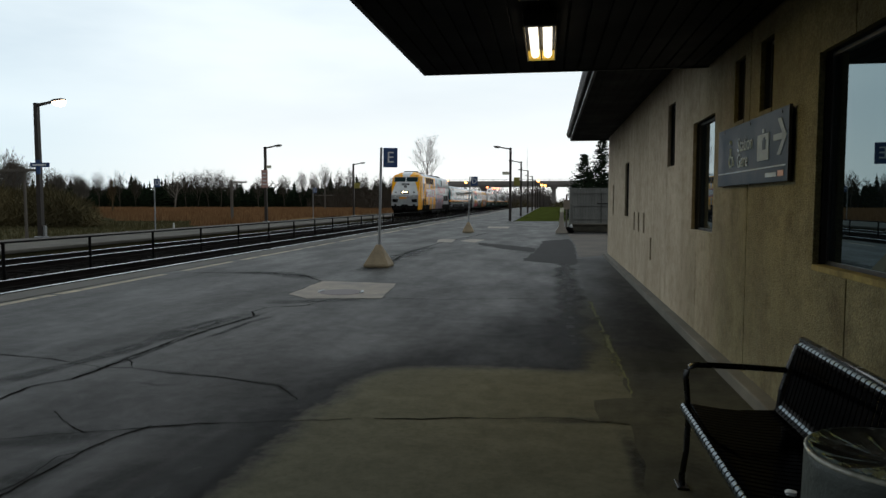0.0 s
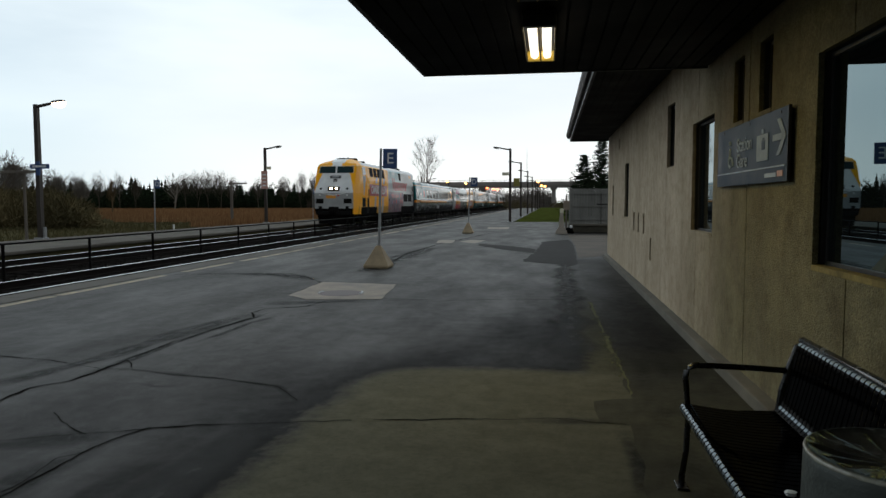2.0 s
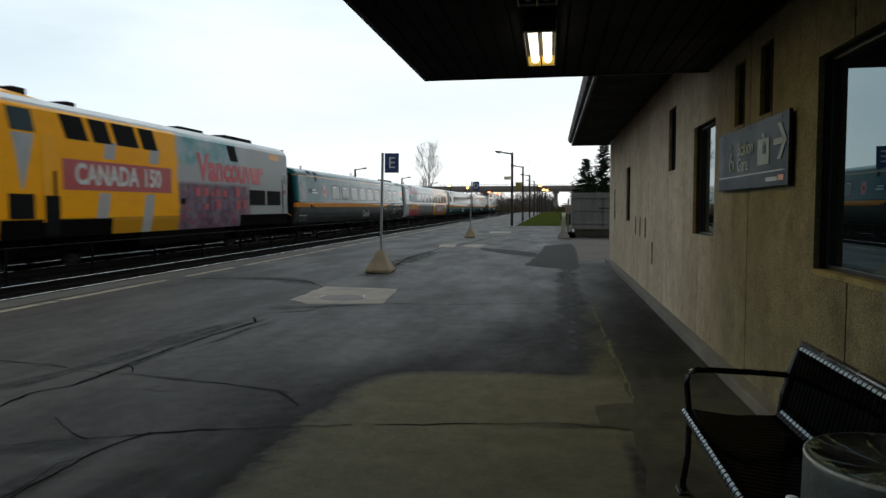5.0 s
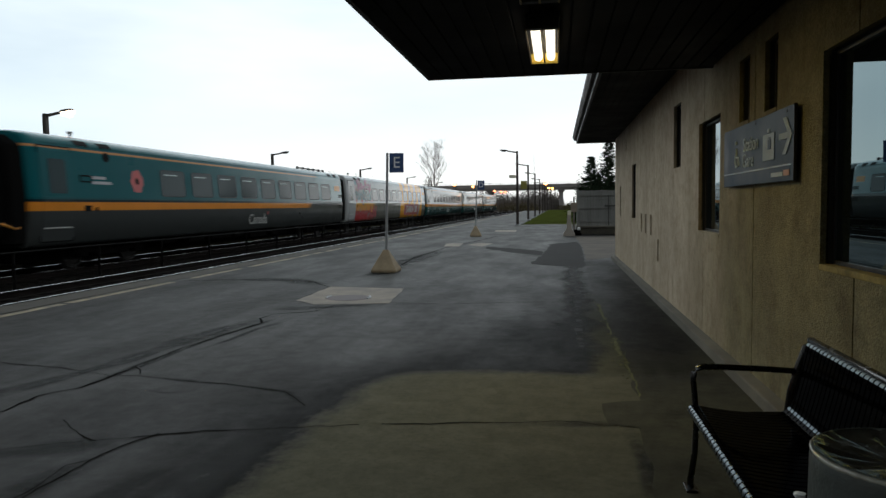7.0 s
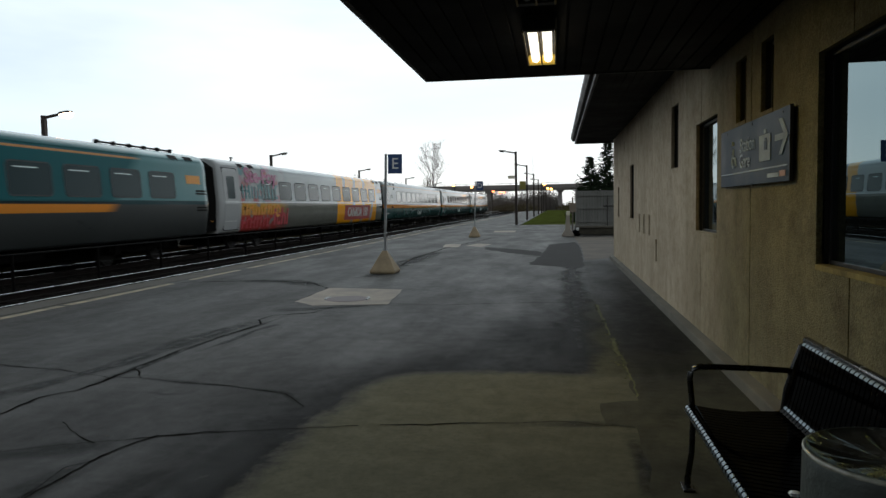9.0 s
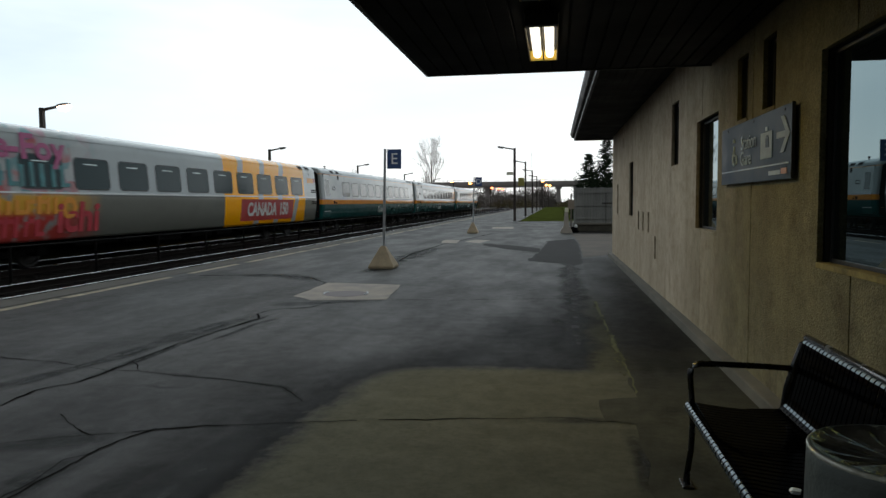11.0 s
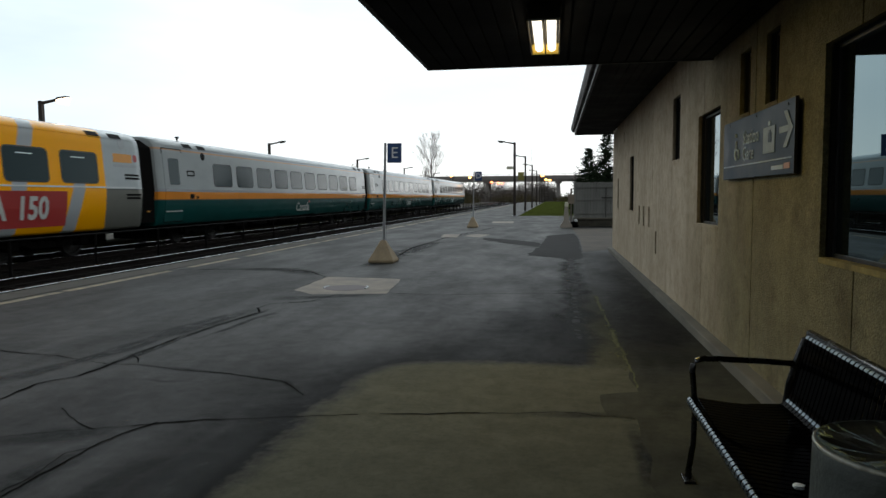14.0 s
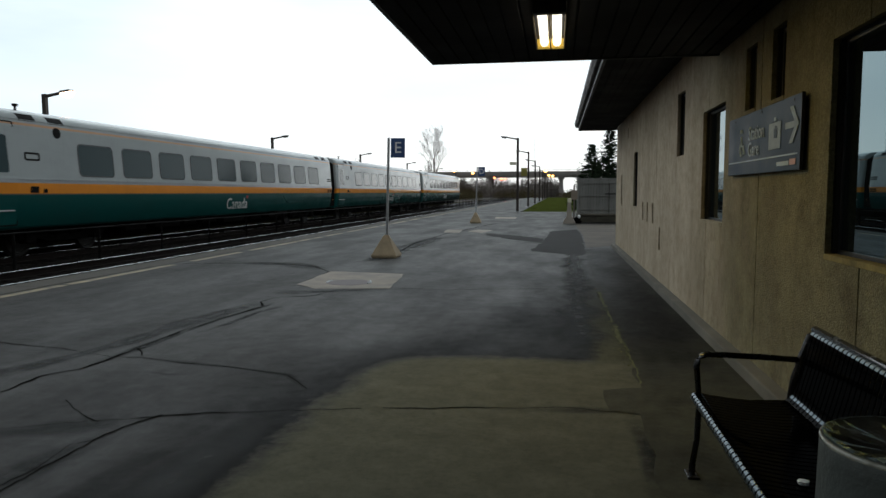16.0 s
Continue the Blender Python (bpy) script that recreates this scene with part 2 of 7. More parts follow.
M_asphalt = asphalt_mat()
M_wallstrip = asphalt_mat("wall_strip_asphalt", True)
M_pad = surface("stained_pad_concrete", (0.118, 0.100, 0.084), 0.85, var=0.5, scale=0.9, fine=40, relief=0.25, spec=0.12)
M_repair = surface("fresh_repair_asphalt", (0.024, 0.0222, 0.0210), 0.75, var=0.75, scale=1.8, fine=20, relief=0.4, spec=0.048)
M_stain = stain_mat("damp_stain", (0.0085, 0.0084, 0.0070), 0.95)
M_strip = surface("old_asphalt", (0.046, 0.045, 0.040), 0.8, var=0.65, scale=1.1, fine=45, relief=0.4, dist=0.012, tint=(0.075, 0.070, 0.052), spec=0.25)
M_ledge = surface("damp_ledge_concrete", (0.150, 0.139, 0.116), 0.85, var=0.4, scale=1.2, fine=40, relief=0.25, spec=0.2)
M_conc = surface("worn_concrete", (0.34, 0.31, 0.27), 0.85, var=0.3, scale=1.5, fine=50, relief=0.25)
M_coping = surface("damp_coping_concrete", (0.080, 0.072, 0.060), 0.8, var=0.45, scale=1.2, fine=40, relief=0.25, spec=0.2)
M_farplat = surface("pale_far_platform", (0.135, 0.126, 0.112), 0.9, var=0.35, scale=0.5, fine=30, relief=0.25, spec=0.02)
M_patch = surface("patch_concrete", (0.235, 0.195, 0.155), 0.8, var=0.5, scale=2.0, fine=60, relief=0.3)
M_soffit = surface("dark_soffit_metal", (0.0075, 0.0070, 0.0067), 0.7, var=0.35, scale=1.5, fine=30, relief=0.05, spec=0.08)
M_fascia = surface("dark_brown_metal", (0.011, 0.0105, 0.0105), 0.55, var=0.3, scale=2, fine=40, relief=0.05)
M_roof = surface("roof_shingle", (0.05, 0.048, 0.045), 0.9, var=0.4, scale=5, fine=60, relief=0.5)
M_blackmetal = surface("black_powder_coat", (0.005, 0.005, 0.006), 0.25, var=0.3, scale=8, fine=150, relief=0.08, dist=0.001)
M_steel = surface("galvanised_steel", (0.34, 0.35, 0.36), 0.45, metal=0.7, var=0.25, scale=4, fine=50, relief=0.05)
M_rail = surface("polished_rail_head", (0.32, 0.32, 0.32), 0.28, metal=1.0, var=0.2, scale=2, fine=20, relief=0.03)
M_railside = surface("rusty_rail", (0.016, 0.013, 0.012), 0.85, spec=0.05, var=0.4, scale=3, fine=40)
M_ballast = surface("dark_ballast", (0.021, 0.0195, 0.018), 0.95, spec=0.0, var=0.6, scale=1.2, fine=14, relief=1.0, dist=0.05)
M_sleeper = surface("weathered_sleeper", (0.018, 0.017, 0.016), 0.9, spec=0.0, var=0.4, scale=4, fine=30)
M_yellow = surface("faded_yellow_paint", (0.31, 0.255, 0.165), 0.8, var=0.75, scale=3, fine=25, relief=0.2)
M_grass = surface("mown_grass", (0.062, 0.074, 0.018), 0.95, var=0.45, scale=0.8, fine=25, relief=0.6, dist=0.04, spec=0.0)
M_field = surface("dry_reed_field", (0.250, 0.135, 0.062), 0.95, var=0.5, scale=0.06, fine=1.5, relief=0.6, dist=0.2, tint=(0.17, 0.12, 0.06), spec=0.0)
M_ground = surface("rough_verge", (0.060, 0.058, 0.032), 0.95, spec=0.0, var=0.5, scale=0.15, fine=3, relief=0.6, dist=0.08, tint=(0.085, 0.075, 0.042))
M_brownpole = surface("brown_lamp_post", (0.030, 0.022, 0.018), 0.5, var=0.3, scale=3, fine=40)
M_fence = surface("black_fence_paint", (0.0045, 0.0042, 0.004), 0.7, var=0.3, scale=3, fine=40, spec=0.06)
M_wood = surface("weathered_grey_boards", (0.19, 0.195, 0.185), 0.85, var=0.4, scale=1.5, fine=30, stretch=(1, 1, 0.15), relief=0.4)
M_polewood = surface("utility_pole_wood", (0.13, 0.115, 0.10), 0.9, var=0.35, scale=2, fine=30, stretch=(1, 1, 0.1))
M_signslate = surface("slate_blue_sign_face", (0.017, 0.036, 0.068), 0.5, var=0.2, scale=3, fine=40, relief=0.02, spec=0.12)
M_signblue = surface("navy_sign_face", (0.024, 0.066, 0.19), 0.35, var=0.2, scale=3, fine=40, relief=0.02)
M_white = surface("sign_white", (0.72, 0.74, 0.75), 0.5, var=0.1, scale=4, fine=40, relief=0.02)
M_cream = surface("sign_cream", (0.62, 0.60, 0.48), 0.5, var=0.12, scale=4, fine=40, relief=0.02)
M_coneconc = surface("sandy_concrete", (0.36, 0.285, 0.185), 0.85, var=0.3, scale=4, fine=60, relief=0.4)
M_tar = surface("crack_tar", (0.0095, 0.0090, 0.0084), 1.0, var=0.3, scale=6, fine=60, spec=0.0)
M_glass = glass_mat("tinted_window_glass", (0.006, 0.008, 0.010), 3.0, 0.01)
M_glass.node_tree.nodes["Principled BSDF"].inputs["Specular Tint"].default_value = (0.66, 0.93, 1.0, 1)
M_frame = surface("dark_window_frame", (0.006, 0.0057, 0.0054), 0.5, var=0.2, scale=6, fine=60)
# near-black paint that stands in for shade in slots, joints and gaps
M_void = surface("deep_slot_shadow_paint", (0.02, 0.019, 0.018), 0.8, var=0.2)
M_moss = surface("moss_and_weeds", (0.110, 0.112, 0.056), 0.95, var=0.5, scale=8, fine=60, relief=0.3, spec=0.1)
M_bridge = surface("bridge_concrete", (0.26, 0.245, 0.24), 0.9, var=0.25, scale=0.15, fine=3)
M_bark = surface("bark", (0.075, 0.062, 0.05), 0.95, var=0.4, scale=2, fine=25)
M_palebark = surface("pale_bark", (0.17, 0.155, 0.135), 0.95, var=0.3, scale=2, fine=25)
M_lampglow = glow("sodium_lamp_lens", (1.0, 0.72, 0.52), 6.0)
M_tube = glow("fluorescent_tube", (1.0, 0.93, 0.78), 1.7)

# ---------------- mesh helpers ----------------
def mesh_of(name, bm, mats, smooth=False):
    me = bpy.data.meshes.new(name)
    bm.normal_update()
    bm.to_mesh(me)
    bm.free()
    for m in mats if isinstance(mats, (list, tuple)) else [mats]:
        me.materials.append(m)
    if smooth:
        for p in me.polygons:
            p.use_smooth = True
    return me


def part(name, bm, mat, parent, label="", smooth=False):
    """One mesh object under a thing or a part."""
    ob = new(name, mesh_of(name, bm, mat, smooth))
    ob.parent = parent
    return tagged(ob, label)


def thing(name, label, category, group="", kind="", at=None):
    """An empty at the base of a thing, which carries its parts."""
    ob = new(name)
    if at is not None:
        ob.matrix_basis = at
    return tagged(ob, label, category, group, kind)


def solid(name, bm, mat, label="", category="", group="", kind="", at=None, smooth=False):
    ob = new(name, mesh_of(name, bm, mat, smooth))
    if at is not None:
        ob.matrix_basis = at
    return tagged(ob, label, category, group, kind)


def box(bm, x0, x1, y0, y1, z0, z1, bevel=0.0, mi=0):
    vs = [bm.verts.new((x, y, z)) for z in (z0, z1) for y in (y0, y1) for x in (x0, x1)]
    fs = [bm.faces.new([vs[i] for i in q]) for q in ((0, 2, 3, 1), (4, 5, 7, 6), (0, 1, 5, 4), (2, 6, 7, 3), (0, 4, 6, 2), (1, 3, 7, 5))]
    for f in fs:
        f.material_index = mi
    if bevel:
        es = list({e for f in fs for e in f.edges})
        bmesh.ops.bevel(bm, geom=es, offset=bevel, segments=2, affect="EDGES", profile=0.5)
    return fs


def new_box(*a, **k):
    bm = bmesh.new()
    box(bm, *a, **k)
    return bm


def tube(bm, pts, r, seg=8, r2=None, cap=True, mi=0):
    """A round bar along points, from radius r to r2."""
    pts = [Vector(p) for p in pts]
    rings = []
    up = Vector((0, 0, 1))
    for i, p in enumerate(pts):
        d = (pts[min(i + 1, len(pts) - 1)] - pts[max(i - 1, 0)]).normalized()
        a = d.cross(up if abs(d.z) < 0.9 else Vector((1, 0, 0))).normalized()
        b = d.cross(a).normalized()
        rr = r + ((r2 if r2 is not None else r) - r) * i / max(1, len(pts) - 1)
        rings.append([bm.verts.new(p + a * rr * math.cos(t) + b * rr * math.sin(t)) for t in (2 * math.pi * k / seg for k in range(seg))])
    for q, w in zip(rings, rings[1:]):
        for k in range(seg):
            f = bm.faces.new((q[k], q[(k + 1) % seg], w[(k + 1) % seg], w[k]))
            f.material_index = mi
    if cap:
        bm.faces.new(rings[0][::-1]).material_index = mi
        bm.faces.new(rings[-1]).material_index = mi
    return rings


def loft(bm, loops, closed=True, cap=True, mi=0):
    """Skins loops of equal length."""
    rings = [[bm.verts.new(p) for p in lp] for lp in loops]
    n = len(rings[0])
    fs = []
    for q, w in zip(rings, rings[1:]):
        for k in range(n if closed else n - 1):
            fs.append(bm.faces.new((q[k], q[(k + 1) % n], w[(k + 1) % n], w[k])))
    if cap:
        fs.append(bm.faces.new(rings[0][::-1]))
        fs.append(bm.faces.new(rings[-1]))
    for f in fs:
        f.material_index = mi
    return fs


def disc_pts(cx, cy, cz, r, seg, axis="x"):
    out = []
    for k in range(seg):
        a = 2 * math.pi * k / seg
        c, s = r * math.cos(a), r * math.sin(a)
        out.append({"x": (cx, cy + c, cz + s), "y": (cx + c, cy, cz + s), "z": (cx + c, cy + s, cz)}[axis])
    return out


def lettering(name, body, size, mat, parent, m, depth=0.004, label="", squeeze=1.0, align="CENTER", bold=0.0, split=False):
    """Words in the built-in font as a mesh, in the plane of the pose m."""
    cu = bpy.data.curves.new(name, "FONT")
    cu.body, cu.size, cu.extrude, cu.align_x, cu.align_y = body, size, depth, align, "CENTER"
    cu.resolution_u, cu.offset = 3, bold
    tmp = bpy.data.objects.new(name + "_curve", cu)
    scene.collection.objects.link(tmp)
    bpy.context.view_layer.update()
    me = bpy.data.meshes.new_from_object(tmp.evaluated_get(bpy.context.evaluated_depsgraph_get()))
    bpy.data.objects.remove(tmp)
    me.materials.clear()
    me.materials.append(mat)
    me.transform(m @ Matrix.Diagonal((squeeze, 1, 1, 1)))
    if split:
        return letters_of(me, mat, parent)
    ob = new(name, me)
    ob.parent = parent
    return tagged(ob, label)


def letters_of(me, mat, parent):
    """Each letter of a word as a part of its own."""
    root = list(range(len(me.vertices)))

    def find(i):
        while root[i] != i:
            root[i] = root[root[i]]
            i = root[i]
        return i
    for e in me.edges:
        a, b = find(e.vertices[0]), find(e.vertices[1])
        root[a] = b
    groups = {}
    for p in me.polygons:
        groups.setdefault(find(p.vertices[0]), []).append(tuple(p.vertices))
    for key in sorted(groups):
        used = sorted({i for f in groups[key] for i in f})
        at = {v: k for k, v in enumerate(used)}
        part_me = bpy.data.meshes.new("letter")
        part_me.from_pydata([me.vertices[i].co[:] for i in used], [], [[at[i] for i in f] for f in groups[key]])
        part_me.materials.append(mat)
        new("letter", part_me).parent = parent
    bpy.data.meshes.remove(me)


# a face that looks to +x (towards the platform from the train): text runs towards -y... seen from +x, left is -y
FACE_PX = Matrix(((0, 0, 1, 0), (1, 0, 0, 0), (0, 1, 0, 0), (0, 0, 0, 1)))
# a face that looks to -x (the station wall): seen from -x, left is +y
FACE_MX = Matrix(((0, 0, -1, 0), (-1, 0, 0, 0), (0, 1, 0, 0), (0, 0, 0, 1)))
# a face that looks to -y
FACE_MY = Matrix(((1, 0, 0, 0), (0, 0, -1, 0), (0, 1, 0, 0), (0, 0, 0, 1)))

LEAN = 0.0045          # the tracks run a hair towards the building as they go away


def along(x, y):
    return x + LEAN * y


WALL_X = 1.61

# ---------------- ground, platforms, tracks ----------------
def grid_sheet(x0, x1, y0, y1, nx, ny, z, amp=0.0, scale=0.1, seed=0.0):
    bm = bmesh.new()
    rows = []
    for j in range(ny + 1):
        y = y0 + (y1 - y0) * j / ny
        rows.append([bm.verts.new((x0 + (x1 - x0) * i / nx, y, z + (amp * noise.noise(((x0 + (x1 - x0) * i / nx) * scale + seed, y * scale, 3.3)) if amp else 0))) for i in range(nx + 1)])
    for a, b in zip(rows, rows[1:]):
        for i in range(nx):
            bm.faces.new((a[i], a[i + 1], b[i + 1], b[i]))
    return bm


bm = bmesh.new()
edges = [-3000, -900, -420, -200, -120, -70, -40, -23, -10, 0, 20, 60, 150, 500, 3000]
ys = [-300, -60, -10, 20, 50, 90, 140, 200, 300, 500, 1000, 4500]
grid = [[bm.verts.new((x, y, -0.62)) for x in edges] for y in ys]
for a, b in zip(grid, grid[1:]):
    for i in range(len(edges) - 1):
        bm.faces.new((a[i], a[i + 1], b[i + 1], b[i]))
solid("ground", bm, M_ground, "rough green-brown verge ground reaching the horizon", "ground", kind="structure")

# reed field behind the far platform: low tussocky sheet of dry stems
bm = grid_sheet(-330, -26, 30, 330, 60, 60, -0.35, 0.35, 0.12)
for v in bm.verts:
    if v.co.y < 60 + (-27 - v.co.x) * 0.9 + 5 * noise.noise((v.co.x * 0.1, v.co.y * 0.1, 0)):
        v.co.z = -0.95
solid("field", bm, M_field, "dry rust-brown reed field behind the far platform", "field", kind="structure")

# near platform
bm = bmesh.new()
EDGE = -8.80
y0, y1, y2 = -20.0, 54.5, 190.0
loft(bm, [[(EDGE + LEAN * y0, y0, 0), (6.5, y0, 0), (6.5, y1, 0), (-2.75, y1, 0), (-2.55, y2, 0), (EDGE + LEAN * y2, y2, 0)][::-1],
          [(EDGE + LEAN * y0, y0, -0.6), (6.5, y0, -0.6), (6.5, y1, -0.6), (-2.75, y1, -0.6), (-2.55, y2, -0.6), (EDGE + LEAN * y2, y2, -0.6)][::-1]])
solid("platform", bm, M_asphalt, "wet grey asphalt railway platform, dry beneath the canopy", "platform", kind="structure")

# pale coping along the platform edge
bm = bmesh.new()
yk, rng = -20.0, random.Random(21)
while yk < 190:
    L = rng.uniform(2.2, 3.4)
    box(bm, -8.845 + rng.uniform(-0.006, 0.006), -8.22 + rng.uniform(-0.05, 0.02), yk, yk + L - 0.012, -0.16, 0.006 + rng.uniform(0, 0.006), bevel=0.012)
    yk += L
solid("platform_coping", bm, M_coping, "pale worn concrete coping along the platform edge", "kerb", kind="structure", at=pose(0, 0, 0, 0, 0, -0.258))

# far platform
bm = bmesh.new()
box(bm, -22.0, -17.05, -30, 200, -0.14, -0.02, bevel=0.03)
solid("platform_far", bm, M_farplat, "narrow pale grey asphalt platform across the tracks", "platform", kind="structure", at=pose(0, 0, 0, 0, 0, -0.258))

bm = bmesh.new()
box(bm, -21.9, -17.15, -30, 200, -0.6, -0.142)
solid("platform_far_base", bm, M_ground, "dark weathered base under the far platform", "platform", kind="structure", at=pose(0, 0, 0, 0, 0, -0.258))

# grass beyond the end of the building
bm = grid_sheet(-2.7, 40, 54.5, 200, 40, 60, 0.0, 0.05, 0.6)
solid("lawn", bm, M_grass, "short bright green lawn beside the platform", "grass", kind="structure")

# ballast beds
for k, (xc, half) in enumerate(((-10.42, 1.62), (-14.5, 2.5))):
    bm = bmesh.new()
    n_y = 260
    prof = [(-half - 0.5, -0.6), (-half, -0.34), (-0.5, -0.28), (0.5, -0.28), (half, -0.34), (half + 0.5, -0.6)]
    rows = []
    for j in range(n_y + 1):
        y = -30 + 230 * (j / n_y) ** 1.5
        rows.append([bm.verts.new((along(xc, y) + px, y, pz + 0.03 * noise.noise((px * 3, y * 2.2, k)))) for px, pz in prof])
    for a, b in zip(rows, rows[1:]):
        for i in range(len(prof) - 1):
            bm.faces.new((a[i], a[i + 1], b[i + 1], b[i]))
    solid("ballast_bed_%d" % (k + 1), bm, M_ballast, "dark crushed-stone ballast under a railway track", "ballast", kind="structure")

# loose stones on the ballast nearest to the platform
rng = random.Random(4)
verts, faces = [], []
for i in range(5200):
    y = 6 + 44 * rng.random() ** 1.6
    x = along(-10.42 if rng.random() < 0.6 else -12.8, y) + rng.uniform(-1.5, 1.6)
    s = rng.uniform(0.025, 0.06)
    z = -0.30 + 0.02 * rng.random()
    o = len(verts)
    for dx, dy, dz in ((1, 0, 0), (-0.6, 0.8, 0), (-0.5, -0.9, 0.1), (0.1, 0.1, 1.0), (0, 0, -0.6)):
        verts.append((x + s * dx * rng.uniform(0.6, 1.2), y + s * dy * rng.uniform(0.6, 1.2), z + s * dz))
    faces += [(o, o + 1, o + 3), (o + 1, o + 2, o + 3), (o + 2, o, o + 3), (o + 1, o, o + 4), (o + 2, o + 1, o + 4), (o, o + 2, o + 4)]
me = bpy.data.meshes.new("ballast_stones")
me.from_pydata(verts, [], faces)
me.materials.append(M_ballast)
tagged(new("ballast_stones", me), "loose dark crushed stones between the rails", "stones", kind="stuff")

# rails: foot, web, head with a polished top
def rail(name, x, parent):
    bm = bmesh.new()
    prof = [(-0.075, -0.17), (0.075, -0.17), (0.075, -0.155), (0.012, -0.14), (0.012, -0.045), (0.036, -0.035), (0.036, -0.006), (0.03, 0), (-0.03, 0), (-0.036, -0.006), (-0.036, -0.035), (-0.012, -0.045), (-0.012, -0.14), (-0.075, -0.155)]
    fs = loft(bm, [[(x + px, y, -0.10 + pz) for px, pz in prof] for y in (-30, 60, 240)])
    for f in fs:
        if all(v.co.z > -0.108 for v in f.verts):
            f.material_index = 1
    return part(name, bm, [M_railside, M_rail], parent)


for k, xc in enumerate((-10.42, -14.5)):
    tr = thing("railway_track_%d" % (k + 1), "steel rails with polished heads on dark timber sleepers", "railway track", kind="structure", at=pose(xc, 0, 0, 0, 0, -0.258))
    rail("rail", -0.755, tr)
    rail("rail", 0.755, tr)
    me = None
    for i in range(150):
        y = -6 + i * 0.56
        if me is None:
            me = mesh_of("sleeper", new_box(-1.28, 1.28, -0.11, 0.11, -0.42, -0.268, bevel=0.01), M_sleeper)
        o = new("sleeper", me)
        o.parent = tr
        o.location = (0, y, 0)

# worn yellow edge line, in separate painted lengths
bm = bmesh.new()
rng = random.Random(11)
y = -8.0
ln = thing("edge_line", "worn yellow safety line along the platform edge", "painted line", kind="structure")
while y < 150:
    L = rng.uniform(0.7, 3.2)
    bm = bmesh.new()
    n_s = int(L / 0.25) + 1
    w0 = 0.085
    lo, hi = [], []
    for i in range(n_s + 1):
        yy = y + L * i / n_s
        xo = along(-8.03, yy)
        lo.append(bm.verts.new((xo - w0 - 0.02 * noise.noise((yy * 2.1, 0, 0)), yy, 0.004)))
        hi.append(bm.verts.new((xo + w0 + 0.03 * noise.noise((yy * 2.7, 5, 0)), yy, 0.004)))
    for i in range(n_s):
        bm.faces.new((lo[i], hi[i], hi[i + 1], lo[i + 1]))
    part("painted_length", bm, M_yellow, ln)
    y += L + rng.uniform(0.1, 0.8)

# old asphalt strip against the wall, with a ragged outer edge
def ragged_sheet(outline, z, wob=0.05, seed=0.0, step=0.3):
    """A thin patch from a few corners, its edges broken by noise."""
    bm = bmesh.new()
    pts = []
    for (ax, ay), (bx, by) in zip(outline, outline[1:] + outline[:1]):
        L = math.hypot(bx - ax, by - ay)
        k = max(1, int(L / step))
        for i in range(k):
            f = i / k
            x, y = ax + (bx - ax) * f, ay + (by - ay) * f
            pts.append((x + wob * noise.noise((x * 2.3 + seed, y * 2.3, 1.0)), y + wob * noise.noise((x * 2.3, y * 2.3 + seed, 7.0)), z))
    bm.faces.new([bm.verts.new(p) for p in pts])
    bmesh.ops.triangulate(bm, faces=bm.faces[:])
    return bm


solid("paving_strip", ragged_sheet([(0.52, -8.0), (0.53, 3.6), (0.56, 4.1), (0.58, 4.75), (0.35, 4.80), (0.34, 5.30), (0.66, 5.42), (0.66, 6.9), (0.64, 8.9), (0.62, 12.2), (0.70, 16.0), (0.72, 18.6), (1.56, 19.3), (1.56, -8.0)], 0.006, 0.06, 2.0, 0.12), M_wallstrip,
      "dark patched asphalt strip along the station wall", "paving", kind="structure")
solid("paving_pad", ragged_sheet([(0.80, 19.1), (0.92, 24.9), (0.86, 33.0), (2.9, 33.0), (2.9, 20.2), (1.69, 20.1)], 0.008, 0.03, 5.0), M_pad,
      "pale concrete pad at the end of the building", "paving", kind="structure")
solid("paving_repair", ragged_sheet([(-0.70, 17.8), (0.66, 16.8), (0.78, 19.0), (0.88, 24.9), (0.82, 28.6), (-0.26, 27.0), (-0.36, 22.0)], 0.005, 0.12, 9.0, 0.2), M_repair,
      "dark asphalt repair patch in the platform", "paving", kind="structure")
solid("paving_repair", ragged_sheet([(-2.60, 25.5), (-1.05, 23.8), (-0.40, 22.6), (-0.46, 20.9), (-1.53, 22.3), (-2.45, 24.3)], 0.0045, 0.12, 4.0, 0.2), M_repair,
      "dark filled trench crossing the asphalt", "paving", kind="structure")

# pale concrete utility covers
def cover(corners, seed, lid):
    t = thing("utility_cover", "pale concrete slab with a metal access lid set in asphalt" if lid else "pale concrete slab let into the asphalt", "manhole cover")
    part("slab", ragged_sheet(corners, 0.007, 0.03, seed, 0.15), M_patch, t)
    if lid:
        cx, cy, r = lid
        b2 = bmesh.new()
        loft(b2, [disc_pts(cx, cy, 0.008, r, 28, "z"), disc_pts(cx, cy, 0.013, r * 0.97, 28, "z")])
        part("lid", b2, M_lid, t, "dull rusty metal lid")
        # the rim is bright at two sides only
        for a0, a1 in ((158, 205), (-15, 35)):
            b2 = bmesh.new()
            tube(b2, [(cx + r * 1.02 * math.cos(radians(a)), cy + r * 1.02 * math.sin(radians(a)), 0.012) for a in range(a0, a1, 8)], 0.018, 6)
            part("rim", b2, M_steel, t, "bright metal arc of the rim")
    return t


